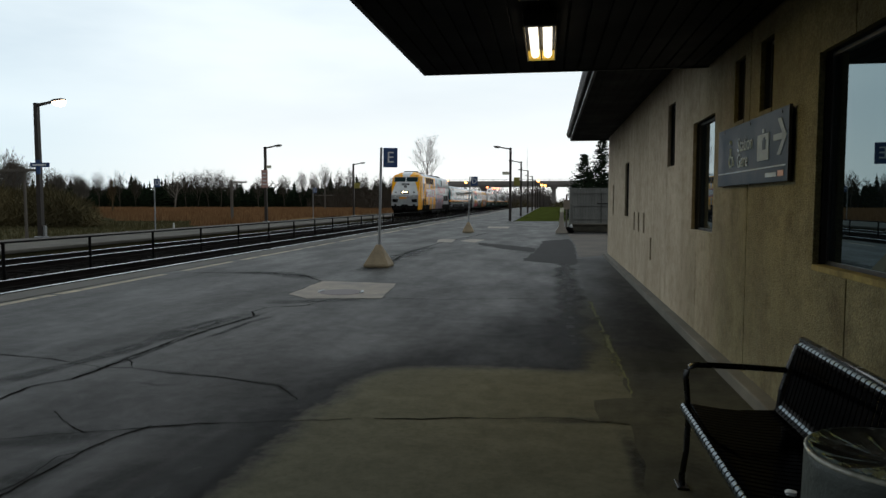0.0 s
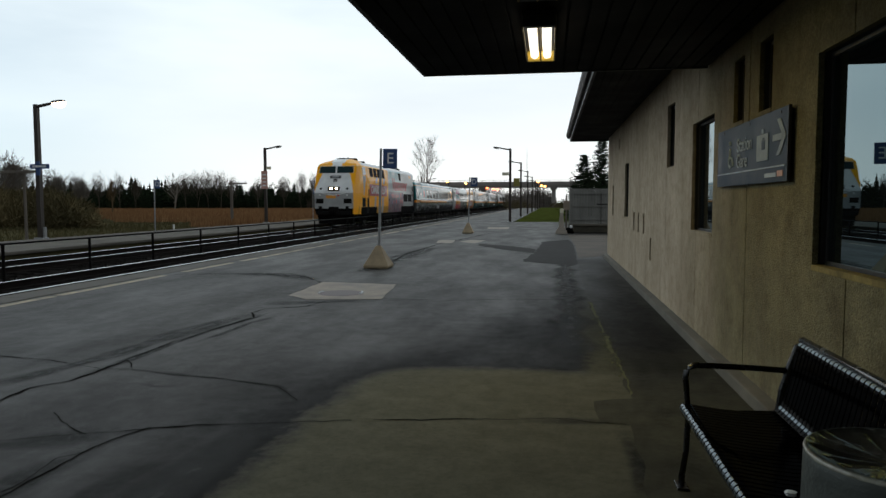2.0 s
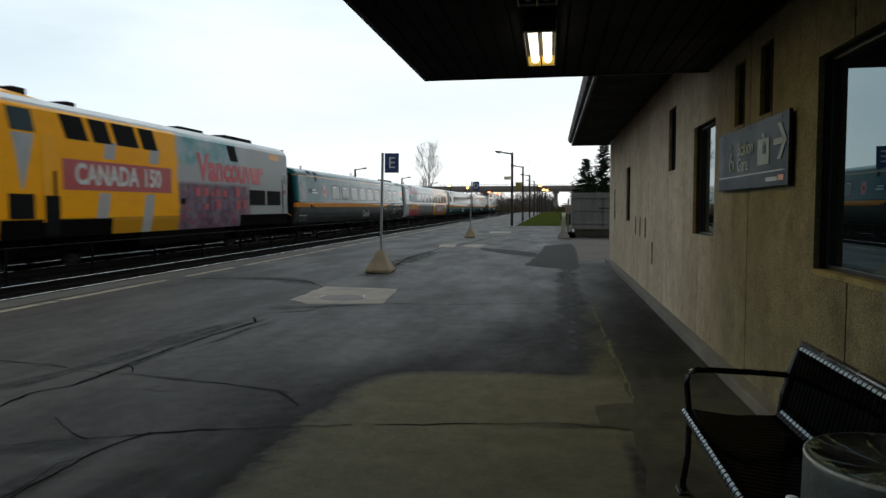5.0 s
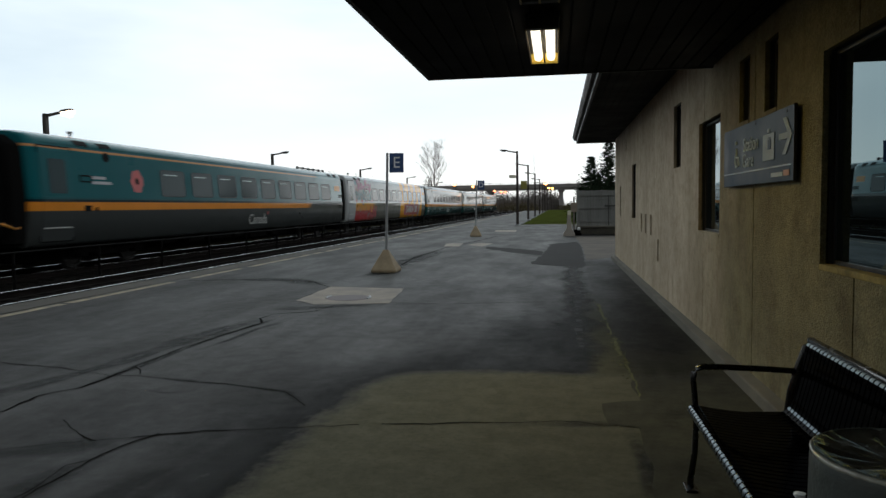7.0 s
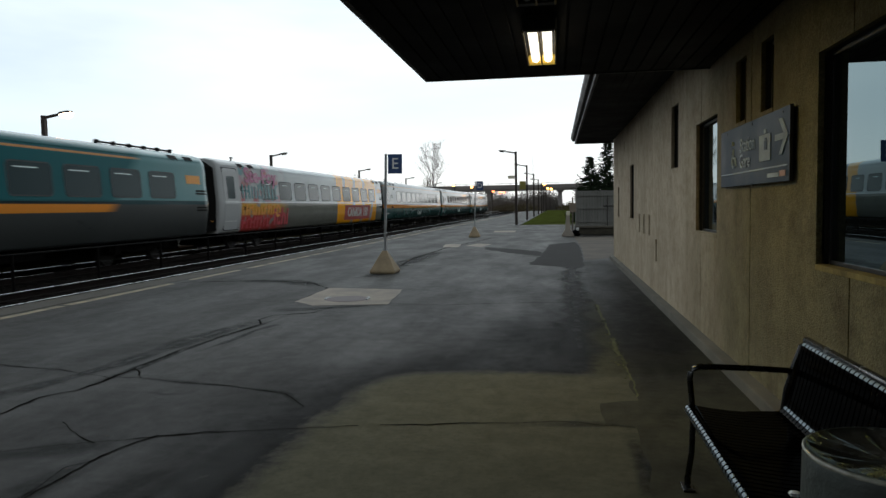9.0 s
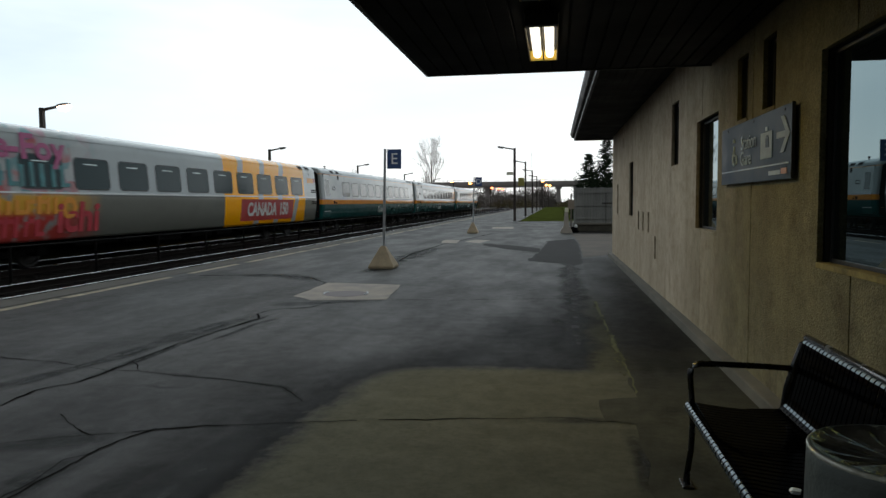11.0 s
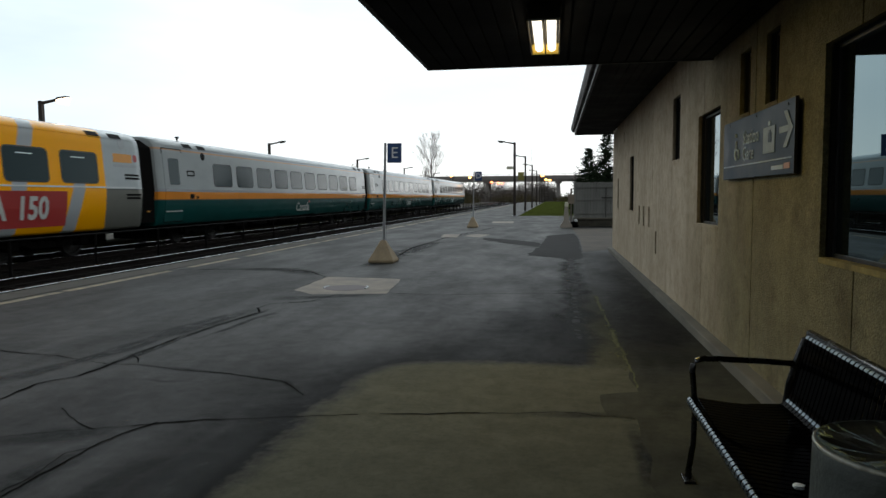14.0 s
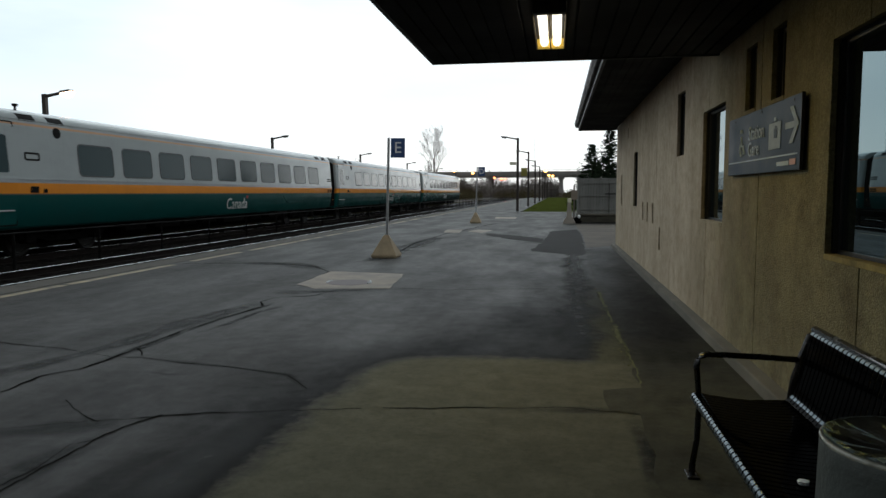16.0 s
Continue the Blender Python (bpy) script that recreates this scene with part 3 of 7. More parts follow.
M_lid = surface("rusty_lid", (0.125, 0.098, 0.098), 0.75, var=0.4, scale=5, fine=50, relief=0.3)
cover([(-4.28, 12.66), (-2.78, 12.45), (-2.60, 10.50), (-3.75, 10.31), (-4.22, 10.75)], 1.0, (-3.44, 11.1, 0.36))
cover([(-4.4, 27.6), (-3.75, 27.8), (-3.6, 25.6), (-4.2, 25.6)], 3.0, None)
cover([(-3.44, 26.6), (-3.13, 27.9), (-2.5, 27.5), (-2.73, 25.5)], 4.0, None)
cover([(-3.7, 42.4), (-2.39, 42.4), (-2.29, 39.6), (-3.51, 39.8)], 6.0, None)

# cracks: thin sealed seams that wander between a few way points
def crack(pts, w, seed, z=0.004):
    bm = bmesh.new()
    fine = []
    for (ax, ay), (bx, by) in zip(pts, pts[1:]):
        L = math.hypot(bx - ax, by - ay)
        k = max(2, int(L / 0.045))
        for i in range(k):
            f = i / k
            fine.append((ax + (bx - ax) * f, ay + (by - ay) * f))
    fine.append(pts[-1])
    lo, hi = [], []
    for i, (x, y) in enumerate(fine):
        a, b = fine[max(0, i - 1)], fine[min(len(fine) - 1, i + 1)]
        dx, dy = b[0] - a[0], b[1] - a[1]
        d = math.hypot(dx, dy) or 1
        off = 0.03 * noise.noise((x * 1.7 + seed, y * 1.7, 2)) + 0.02 * noise.noise((x * 6 + seed, y * 6, 4)) + 0.014 * noise.noise((x * 19 + seed, y * 19, 6))
        ww = w * max(0.36, 0.58 + 0.75 * noise.noise((x * 3.2, y * 3.2, seed)) + 0.25 * noise.noise((x * 15, y * 15, seed)))
        nx, ny = -dy / d, dx / d
        lo.append(bm.verts.new((x + nx * (off - ww), y + ny * (off - ww), z)))
        hi.append(bm.verts.new((x + nx * (off + ww), y + ny * (off + ww), z)))
    for i in range(len(fine) - 1):
        bm.faces.new((lo[i], hi[i], hi[i + 1], lo[i + 1]))
    return bm


cr = thing("pavement_cracks", "thin dark sealed cracks wandering over the asphalt", "cracks", kind="structure")
for i, (w, pts) in enumerate((
        (0.022, [(-4.3, 3.2), (-4.17, 4.65), (-4.19, 4.99), (-4.04, 5.27), (-4.03, 5.72), (-4.06, 6.89), (-4.0, 7.25), (-3.94, 8.0), (-3.85, 8.57), (-4.05, 8.96), (-4.02, 9.33), (-3.49, 9.63), (-3.41, 10.17), (-3.27, 10.42)]),
        (0.012, [(-6.6, 6.4), (-5.4, 6.03), (-4.75, 5.93), (-4.12, 5.73), (-4.03, 5.70)]),
        (0.008, [(-4.02, 6.07), (-3.80, 5.78)]),
        (0.009, [(-3.98, 5.72), (-3.76, 5.74), (-3.31, 5.6), (-2.73, 5.51), (-2.2, 5.35), (-2.07, 5.2), (-1.89, 4.98)]),
        (0.013, [(-2.79, 4.14), (-2.64, 4.23), (-2.37, 4.34), (-1.98, 4.42), (-1.69, 4.5), (-1.35, 4.59)]),
        (0.008, [(-1.20, 4.61), (-0.68, 4.69), (-0.38, 4.75), (0.04, 4.83), (0.3, 4.79), (0.59, 4.82)]),
        (0.010, [(-2.64, 4.23), (-2.76, 3.97), (-2.79, 3.76), (-2.77, 3.47), (-2.79, 3.28), (-2.74, 2.6)]),
        (0.006, [(-2.79, 4.14), (-3.07, 4.01), (-3.28, 3.92), (-3.6, 3.75)]),
        (0.008, [(-3.54, 4.42), (-3.2, 4.16), (-3.0, 4.03)]),
        (0.007, [(-2.76, 3.79), (-2.89, 3.62), (-2.85, 3.35), (-2.86, 2.7)]),
        (0.05, [(-3.94, 16.83), (-4.18, 20.09), (-3.98, 25.3), (-3.41, 29.55), (-2.9, 34)]),
        (0.016, [(-2.6, 10.6), (-1.65, 10.51), (-0.62, 10.79), (0.22, 10.86), (0.55, 10.9)]),
        (0.03, [(-7.9, 13.6), (-6.2, 14.0), (-4.9, 13.5), (-4.3, 12.6)]),
        (0.014, [(-4.22, 10.75), (-4.30, 12.7)]))):
    part("crack", crack(pts, w, i * 3.7), M_tar, cr)


# damp stains that follow the cracks and the drip line
def stain(pts, w, seed):
    verts, faces, fade = [], [], []
    fine = []
    for (ax, ay), (bx, by) in zip(pts, pts[1:]):
        k = max(2, int(math.hypot(bx - ax, by - ay) / 0.15))
        fine += [(ax + (bx - ax) * i / k, ay + (by - ay) * i / k) for i in range(k)]
    fine.append(pts[-1])
    for i, (x, y) in enumerate(fine):
        a, b = fine[max(0, i - 1)], fine[min(len(fine) - 1, i + 1)]
        dx, dy = b[0] - a[0], b[1] - a[1]
        d = math.hypot(dx, dy) or 1
        ww = w * (0.75 + 0.7 * noise.noise((x * 1.3 + seed, y * 1.3, 0)))
        end = min(1.0, min(i, len(fine) - 1 - i) / 5)
        for j, s in enumerate((-1.0, -0.55, 0.0, 0.55, 1.0)):
            verts.append((x - dy / d * ww * s, y + dx / d * ww * s, 0.002))
            fade.append((0.0, 0.7, 1.0, 0.7, 0.0)[j] * end)
        if i:
            o = 5 * i
            faces += [(o - 5 + j, o - 4 + j, o + 1 + j, o + j) for j in range(4)]
    me = bpy.data.meshes.new("damp_stain")
    me.from_pydata(verts, [], faces)
    me.attributes.new("fade", "FLOAT", "POINT").data.foreach_set("value", fade)
    me.materials.append(M_stain)
    ob = new("damp_stain", me)
    ob.parent = stn


stn = thing("pavement_stains", "dark damp stains spreading along cracks in the asphalt", "stains", kind="structure")
for i, (w, pts) in enumerate((
        (0.20, [(-4.75, 4.6), (-4.50, 5.4), (-4.32, 6.2), (-4.25, 7.4), (-4.12, 8.4), (-4.0, 9.0)]),
        (0.07, [(-3.84, 6.7), (-3.75, 7.42), (-3.73, 8.19), (-3.57, 8.84)]),
        (0.08, [(-4.05, 5.2), (-4.02, 6.2), (-3.98, 7.6), (-3.86, 8.6), (-3.8, 9.3)]),
        (0.30, [(-3.7, 3.6), (-3.25, 3.85), (-2.9, 4.05), (-2.6, 4.2)]),
        (0.16, [(-2.9, 2.7), (-2.86, 3.3), (-2.75, 3.9)]),
        (0.30, [(-2.15, 2.4), (-2.0, 3.2), (-1.95, 4.0), (-2.0, 4.6)]),
        (0.20, [(-2.45, 2.3), (-2.35, 3.1), (-2.3, 3.7)]),
        (0.05, [(-3.7, 5.70), (-2.8, 5.53), (-2.2, 5.35), (-1.9, 4.98)]),
        (0.06, [(-3.5, 5.3), (-3.2, 5.2), (-3.0, 5.25)]),
        (0.45, [(-4.2, 14.4), (-4.0, 15.6), (-4.1, 18.0), (-3.9, 23.0)]),
        (0.30, [(-4.4, 9.9), (-3.9, 9.9), (-3.2, 10.2), (-2.6, 10.4)]),
        (0.45, [(-6.9, 13.9), (-5.6, 13.9), (-4.5, 12.9)]),
        (0.34, [(0.30, 6.6), (0.26, 7.6), (0.30, 9.5), (0.36, 11.5), (0.34, 14.0), (0.40, 17.0), (0.45, 19.0)]),
        (0.10, [(-0.3, 4.76), (0.3, 4.8), (0.55, 4.82)]),
        (0.14, [(0.42, 4.9), (0.5, 5.1), (0.62, 5.35)]),
        (0.12, [(0.50, 4.8), (0.54, 4.0), (0.54, 3.2)]))):
    stain(pts, w, i * 2.3)

# weeds and moss in the seam beside the wall strip
rng = random.Random(14)
verts, faces = [], []
for i in range(260):
    y = 5.5 + 5.2 * rng.random()
    if noise.noise((y * 1.1, 4.0, 0.0)) < -0.05:
        continue
    x = 0.66 - 0.005 * (y - 5.5) + rng.gauss(0, 0.035)
    h, w = rng.uniform(0.0005, 0.003), rng.uniform(0.008, 0.022)
    a = rng.random() * 6.283
    o = len(verts)
    verts += [(x - w * math.cos(a), y - w * math.sin(a), 0.004), (x + w * math.cos(a), y + w * math.sin(a), 0.004), (x + w * math.sin(a), y - w * math.cos(a), 0.004), (x + rng.uniform(-0.02, 0.02), y + rng.uniform(-0.02, 0.02), 0.008 + h)]
    faces += [(o, o + 1, o + 3), (o + 1, o + 2, o + 3), (o + 2, o, o + 3)]
me = bpy.data.meshes.new("seam_weeds")
me.from_pydata(verts, [], faces)
me.materials.append(M_moss)
tagged(new("seam_weeds", me), "yellow-green moss and weeds in the paving seam", "weeds", kind="stuff")

sm = thing("seam_moss", "pale olive moss and silt along the paving seam", "moss", kind="structure")
for k, (w, pts) in enumerate(((0.014, [(0.66, 5.5), (0.67, 6.3), (0.655, 6.9)]), (0.036, [(0.65, 7.0), (0.645, 7.9)]), (0.016, [(0.645, 8.1), (0.64, 8.9)]), (0.034, [(0.64, 9.2), (0.63, 10.6)]))):
    bm = crack(pts, w, 40.0 + k)
    for v in bm.verts:
        v.co.z = 0.0105
    part("moss_strip", bm, M_moss, sm)

# ---------------- station building ----------------
OPEN = [  # y0, y1, z0, z1 of windows and slots
    (2.1, 4.54, 1.13, 2.42), (7.20, 8.24, 1.20, 2.40), (9.40, 9.95, 1.99, 2.83), (14.60, 15.32, 1.21, 2.34), (17.88, 18.20, 1.20, 1.95),
    (13.52, 13.70, 0.98, 1.33), (12.86, 13.02, 0.98, 1.33), (12.16, 12.32, 0.98, 1.33), (11.32, 11.48, 0.59, 0.95),
    (6.16, 6.49, 2.21, 2.75), (5.42, 5.74, 2.21, 2.75), (16.5, 16.68, 2.75, 3.0)]


def pierced(y0, y1, z0, z1, xf, xb, holes):
    """A slab between xf and xb with real openings through it."""
    bm = bmesh.new()
    hs = [(max(a, y0), min(b, y1), max(c, z0), min(d, z1)) for a, b, c, d in holes if a < y1 and b > y0 and c < z1 and d > z0]
    Y = sorted({y0, y1, *[v for h in hs for v in h[:2]]})
    Z = sorted({z0, z1, *[v for h in hs for v in h[2:]]})
    hole = lambda i, j: any(h[0] <= (Y[i] + Y[i + 1]) / 2 <= h[1] and h[2] <= (Z[j] + Z[j + 1]) / 2 <= h[3] for h in hs)
    V = {}

    def v(i, j, x):
        if (i, j, x) not in V:
            V[i, j, x] = bm.verts.new((x, Y[i], Z[j]))
        return V[i, j, x]
    ny, nz = len(Y) - 1, len(Z) - 1
    for i in range(ny):
        for j in range(nz):
            if hole(i, j):
                continue
            bm.faces.new((v(i, j, xf), v(i, j + 1, xf), v(i + 1, j + 1, xf), v(i + 1, j, xf)))
            bm.faces.new((v(i, j, xb), v(i + 1, j, xb), v(i + 1, j + 1, xb), v(i, j + 1, xb)))
            for di, dj, a, b in ((-1, 0, (i, j), (i, j + 1)), (1, 0, (i + 1, j), (i + 1, j + 1)), (0, -1, (i, j), (i + 1, j)), (0, 1, (i, j + 1), (i + 1, j + 1))):
                p, q = i + di, j + dj
                if p < 0 or q < 0 or p >= ny or q >= nz or hole(p, q):
                    bm.faces.new((v(*a, xf), v(*b, xf), v(*b, xb), v(*a, xb)))
    bmesh.ops.recalc_face_normals(bm, faces=bm.faces[:])
    return bm


def stucco():
    m, n, l, b = nodes_of("exposed_aggregate_panel")
    big = noise_node(n, l, 0.9, 5, 0.6, (1, 1, 0.5))
    streak = noise_node(n, l, 1.3, 5, 0.65, (1, 1.2, 0.3))
    peb = n.new("ShaderNodeTexVoronoi")
    peb.inputs["Scale"].default_value = 75
    co = n.new("ShaderNodeTexCoord")
    l.new(co.outputs["Object"], peb.inputs["Vector"])
    grit = noise_node(n, l, 55, 4, 0.7)
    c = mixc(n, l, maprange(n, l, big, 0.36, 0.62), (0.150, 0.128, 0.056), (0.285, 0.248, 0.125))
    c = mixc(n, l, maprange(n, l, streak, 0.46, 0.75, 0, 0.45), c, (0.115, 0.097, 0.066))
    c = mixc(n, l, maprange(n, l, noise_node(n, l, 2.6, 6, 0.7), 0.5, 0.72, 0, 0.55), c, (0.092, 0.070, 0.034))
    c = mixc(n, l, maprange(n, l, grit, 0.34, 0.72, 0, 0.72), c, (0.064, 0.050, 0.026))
    c = mixc(n, l, maprange(n, l, peb.outputs["Distance"], 0.0, 0.5, 0.35, 0.0), c, (0.30, 0.26, 0.185))
    # beyond the canopy, open-sky light is painted in as a paler, greyer tone
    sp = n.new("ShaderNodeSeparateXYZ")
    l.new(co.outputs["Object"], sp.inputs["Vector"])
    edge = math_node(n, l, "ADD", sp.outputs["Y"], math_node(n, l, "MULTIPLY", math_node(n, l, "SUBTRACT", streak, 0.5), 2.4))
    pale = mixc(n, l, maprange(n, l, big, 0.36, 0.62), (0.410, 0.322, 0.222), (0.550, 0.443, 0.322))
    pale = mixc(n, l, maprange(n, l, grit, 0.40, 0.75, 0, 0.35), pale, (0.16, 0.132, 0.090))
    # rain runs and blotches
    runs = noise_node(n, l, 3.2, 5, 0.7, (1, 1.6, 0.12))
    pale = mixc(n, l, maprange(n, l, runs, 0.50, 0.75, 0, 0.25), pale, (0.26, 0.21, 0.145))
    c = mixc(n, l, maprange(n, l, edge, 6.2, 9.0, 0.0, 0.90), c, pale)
    c = mixc(n, l, maprange(n, l, noise_node(n, l, 6.5, 6, 0.75), 0.44, 0.64, 0, 0.6), c, (0.58, 0.53, 0.42), "MULTIPLY")
    c = mixc(n, l, maprange(n, l, noise_node(n, l, 2.1, 5, 0.7, (1, 1.5, 0.16)), 0.52, 0.70, 0, 0.35), c, (0.60, 0.56, 0.48), "MULTIPLY")
    l.new(c, b.inputs["Base Color"])
    b.inputs["Roughness"].default_value = 0.92
    hh = math_node(n, l, "ADD", grit, math_node(n, l, "MULTIPLY", peb.outputs["Distance"], -0.8))
    bump(n, l, b, hh, 0.7, 0.008)
    return m


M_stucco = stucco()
# brighter ochre paints the canopy lamp's light onto the large window's sill
M_sill_lit = surface("lamplit_ochre_sill", (0.34, 0.265, 0.10), 0.8, var=0.6, scale=5, fine=50, relief=0.3, spec=0.2)
wall = thing("wall_east", "tan exposed-aggregate panel wall with deep narrow window slots", "wall", kind="structure")
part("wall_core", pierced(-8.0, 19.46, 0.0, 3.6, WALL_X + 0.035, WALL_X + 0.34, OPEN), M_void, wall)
joints = [-8.0, -5.76, -3.80, -1.84, 0.12, 2.08, 4.04, 6.0, 7.96, 9.97, 11.90, 13.86, 15.82, 17.78, 19.46]
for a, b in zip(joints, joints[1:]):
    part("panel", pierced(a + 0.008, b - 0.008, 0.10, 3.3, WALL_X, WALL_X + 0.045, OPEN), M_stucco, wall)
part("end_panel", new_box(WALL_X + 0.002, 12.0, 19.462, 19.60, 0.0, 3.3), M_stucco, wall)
part("foundation_ledge", new_box(1.495, WALL_X + 0.03, -8.0, 19.55, -0.02, 0.10, bevel=0.012), M_ledge, wall)

# window units set deep in the wall
for k, (a, b, c, d) in enumerate(OPEN):
    wd = thing("window_%d" % (k + 1), "deep narrow wall opening with a tinted pane or shadow-painted plate" if b - a < 2 else "large dark tinted window set deep in the wall", "window", kind="structure")
    xg = WALL_X + 0.085
    if b - a < 0.32:
        # narrow slots end in a near-black plate that paints their inner shade
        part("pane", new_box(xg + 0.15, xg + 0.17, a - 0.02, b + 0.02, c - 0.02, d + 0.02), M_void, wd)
        continue
    bm = bmesh.new()
    f = 0.03
    for q in ((a, a + f, c, d), (b - f, b, c, d), (a + f, b - f, c, c + f), (a + f, b - f, d - f, d)):
        box(bm, xg - 0.012, xg + 0.04, *q, bevel=0.004)
    part("window_frame", bm, M_frame, wd)
    bm = new_box(xg + 0.006, xg + 0.014, a + f - 0.01, b - f + 0.01, c + f - 0.01, d - f + 0.01)
    if b - a > 2:
        # the large pane is turned a third of a degree so its reflections fit the camera's view
        mid = Matrix.Translation((xg + 0.012, (a + b) / 2, 0))
        bm.transform(mid @ pose(0, 0, 0, 0, 0, 0.35) @ mid.inverted())
    part("pane", bm, M_glass, wd)
    part("window_sill", new_box(WALL_X - 0.006, xg - 0.014, a + 0.002, b - 0.002, c - 0.03, c + 0.006, bevel=0.004), M_sill_lit if b - a > 2 else M_stucco, wd)

# the building's other walls and its roof close the place
solid("wall_back", new_box(12.0, 12.2, -8.0, 19.6, 0, 3.3), M_stucco, "tan rear wall of the station building", "wall", kind="structure")
solid("wall_south", new_box(-6.0, 12.2, -8.3, -8.0, 0, 3.3), M_stucco, "tan panel wall closing the station forecourt", "wall", kind="structure")
rf = thing("station_roof", "low dark hipped station roof with deep eaves", "roof", kind="structure")
bm = bmesh.new()
loft(bm, [[(0.50, -8.2, 3.42), (0.50, 19.75, 3.42), (7.0, 15.0, 5.2), (7.0, -8.2, 5.2)], [(0.50, -8.2, 3.50), (0.50, 19.75, 3.50), (7.0, 15.0, 5.3), (7.0, -8.2, 5.3)]])
part("roof_slope", bm, M_roof, rf)
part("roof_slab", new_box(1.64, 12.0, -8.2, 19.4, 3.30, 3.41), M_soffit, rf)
bm = bmesh.new()
yy = 7.3
n_b = 8
for i in range(n_b):
    w = (WALL_X - 0.64) / n_b
    box(bm, 0.62 + i * w, 0.62 + (i + 1) * w - 0.006, -8.0, 19.70, 3.25, 3.275)
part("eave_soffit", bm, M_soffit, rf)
part("fascia", new_box(0.56, 0.60, -8.0, 19.72, 3.21, 3.46, bevel=0.004), M_fascia, rf)
part("end_fascia", new_box(0.60, 3.0, 19.70, 19.74, 3.21, 3.46, bevel=0.004), M_fascia, rf)
bm = bmesh.new()
gut = [(0.555, 3.42), (0.47, 3.42), (0.455, 3.40), (0.465, 3.36), (0.49, 3.31), (0.50, 3.29), (0.555, 3.29)]
loft(bm, [[(x, y, z) for x, z in gut] for y in (7.6, 19.74)])
part("gutter", bm, M_fascia, rf)

# canopy over the waiting place: ribbed soffit boards, fascia and a closing deck
cn = thing("canopy", "dark ribbed metal canopy soffit over the platform entrance", "canopy", kind="structure")
CZ, CX0, CY1 = 2.90, -1.32, 7.46
bm = bmesh.new()
n_b, w = 20, (WALL_X - 0.01 - CX0) / 20
for i in range(n_b):
    x0 = CX0 + i * w
    loft(bm, [[(x0 + 0.002, y, CZ), (x0 + w - 0.018, y, CZ), (x0 + w - 0.012, y, CZ + 0.014), (x0 + w, y, CZ + 0.014), (x0 + w, y, CZ + 0.03), (x0 + 0.002, y, CZ + 0.03)] for y in (-7.9, CY1)])
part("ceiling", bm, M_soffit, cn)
part("front_fascia", new_box(CX0 - 0.03, WALL_X - 0.012, CY1 + 0.002, CY1 + 0.04, CZ - 0.012, CZ + 0.42, bevel=0.004), M_fascia, cn)
part("side_fascia", new_box(CX0 - 0.04, CX0 - 0.002, -7.9, CY1 + 0.04, CZ - 0.012, CZ + 0.42, bevel=0.004), M_fascia, cn)
part("roof_deck", new_box(CX0, WALL_X, -7.9, CY1, CZ + 0.34, CZ + 0.40), M_roof, cn)

# ---------------- canopy lights ----------------
def strip_light(yc, lit):
    t = thing("ceiling_light", "lit warm twin-tube ceiling light with a brass-coloured wire guard" if lit else "unlit twin-tube ceiling light under the dark canopy", "ceiling light", "canopy lights", at=pose(-0.08, yc, CZ))
    part("housing", new_box(-0.125, 0.125, -0.62, 0.62, -0.035, -0.002, bevel=0.006), M_fascia, t)
    for sx in (-1, 1):
        b2 = bmesh.new()
        loft(b2, [disc_pts(sx * 0.055, y, -0.075, r, 14, "y") for y, r in ((-0.56, 0.02), (-0.54, 0.036), (0.54, 0.036), (0.56, 0.02))])
        part("tube", b2, M_tube if lit else M_tubeoff, t, "glowing fluorescent tube" if lit else "dull unlit tube", smooth=True)
    for sy in (-1, 1):
        part("end_cap", new_box(-0.12, 0.12, sy * 0.60 - 0.035, sy * 0.60 + 0.035, -0.115, -0.036, bevel=0.008), M_amber if lit and sy > 0 else M_fascia, t, "glowing amber end lens" if lit and sy > 0 else "")
    b2 = bmesh.new()
    for x in (-0.118, 0.0, 0.118):
        tube(b2, [(x, -0.6, -0.118), (x, 0.6, -0.118)], 0.007, 6)
    part("wire_guard", b2, M_brass, t)
    return t


M_brass = surface("aged_brass_trim", (0.32, 0.22, 0.07), 0.45, metal=0.4, var=0.3, scale=6, fine=60)
M_amber = glow("amber_end_lens", (0.62, 0.40, 0.06), 0.55)
M_tubeoff = surface("unlit_tube", (0.06, 0.058, 0.05), 0.3, var=0.1)
strip_light(5.72, True)
strip_light(3.85, False)
lamp_data = bpy.data.lights.new("canopy_lamp", "AREA")
lamp_data.shape, lamp_data.size, lamp_data.size_y, lamp_data.energy, lamp_data.color = "RECTANGLE", 0.2, 1.1, 14.0, (1.0, 0.72, 0.10)
lamp_ob = new("canopy_lamp", lamp_data)
lamp_ob.matrix_world = pose(-0.08, 5.72, CZ - 0.13)

# ---------------- lamp posts ----------------
M_plate_green = surface("yellow_green_sign", (0.24, 0.22, 0.045), 0.5, var=0.15)
M_banner = surface("faded_red_banner", (0.52, 0.30, 0.26), 0.6, var=0.35, scale=3, fine=20)


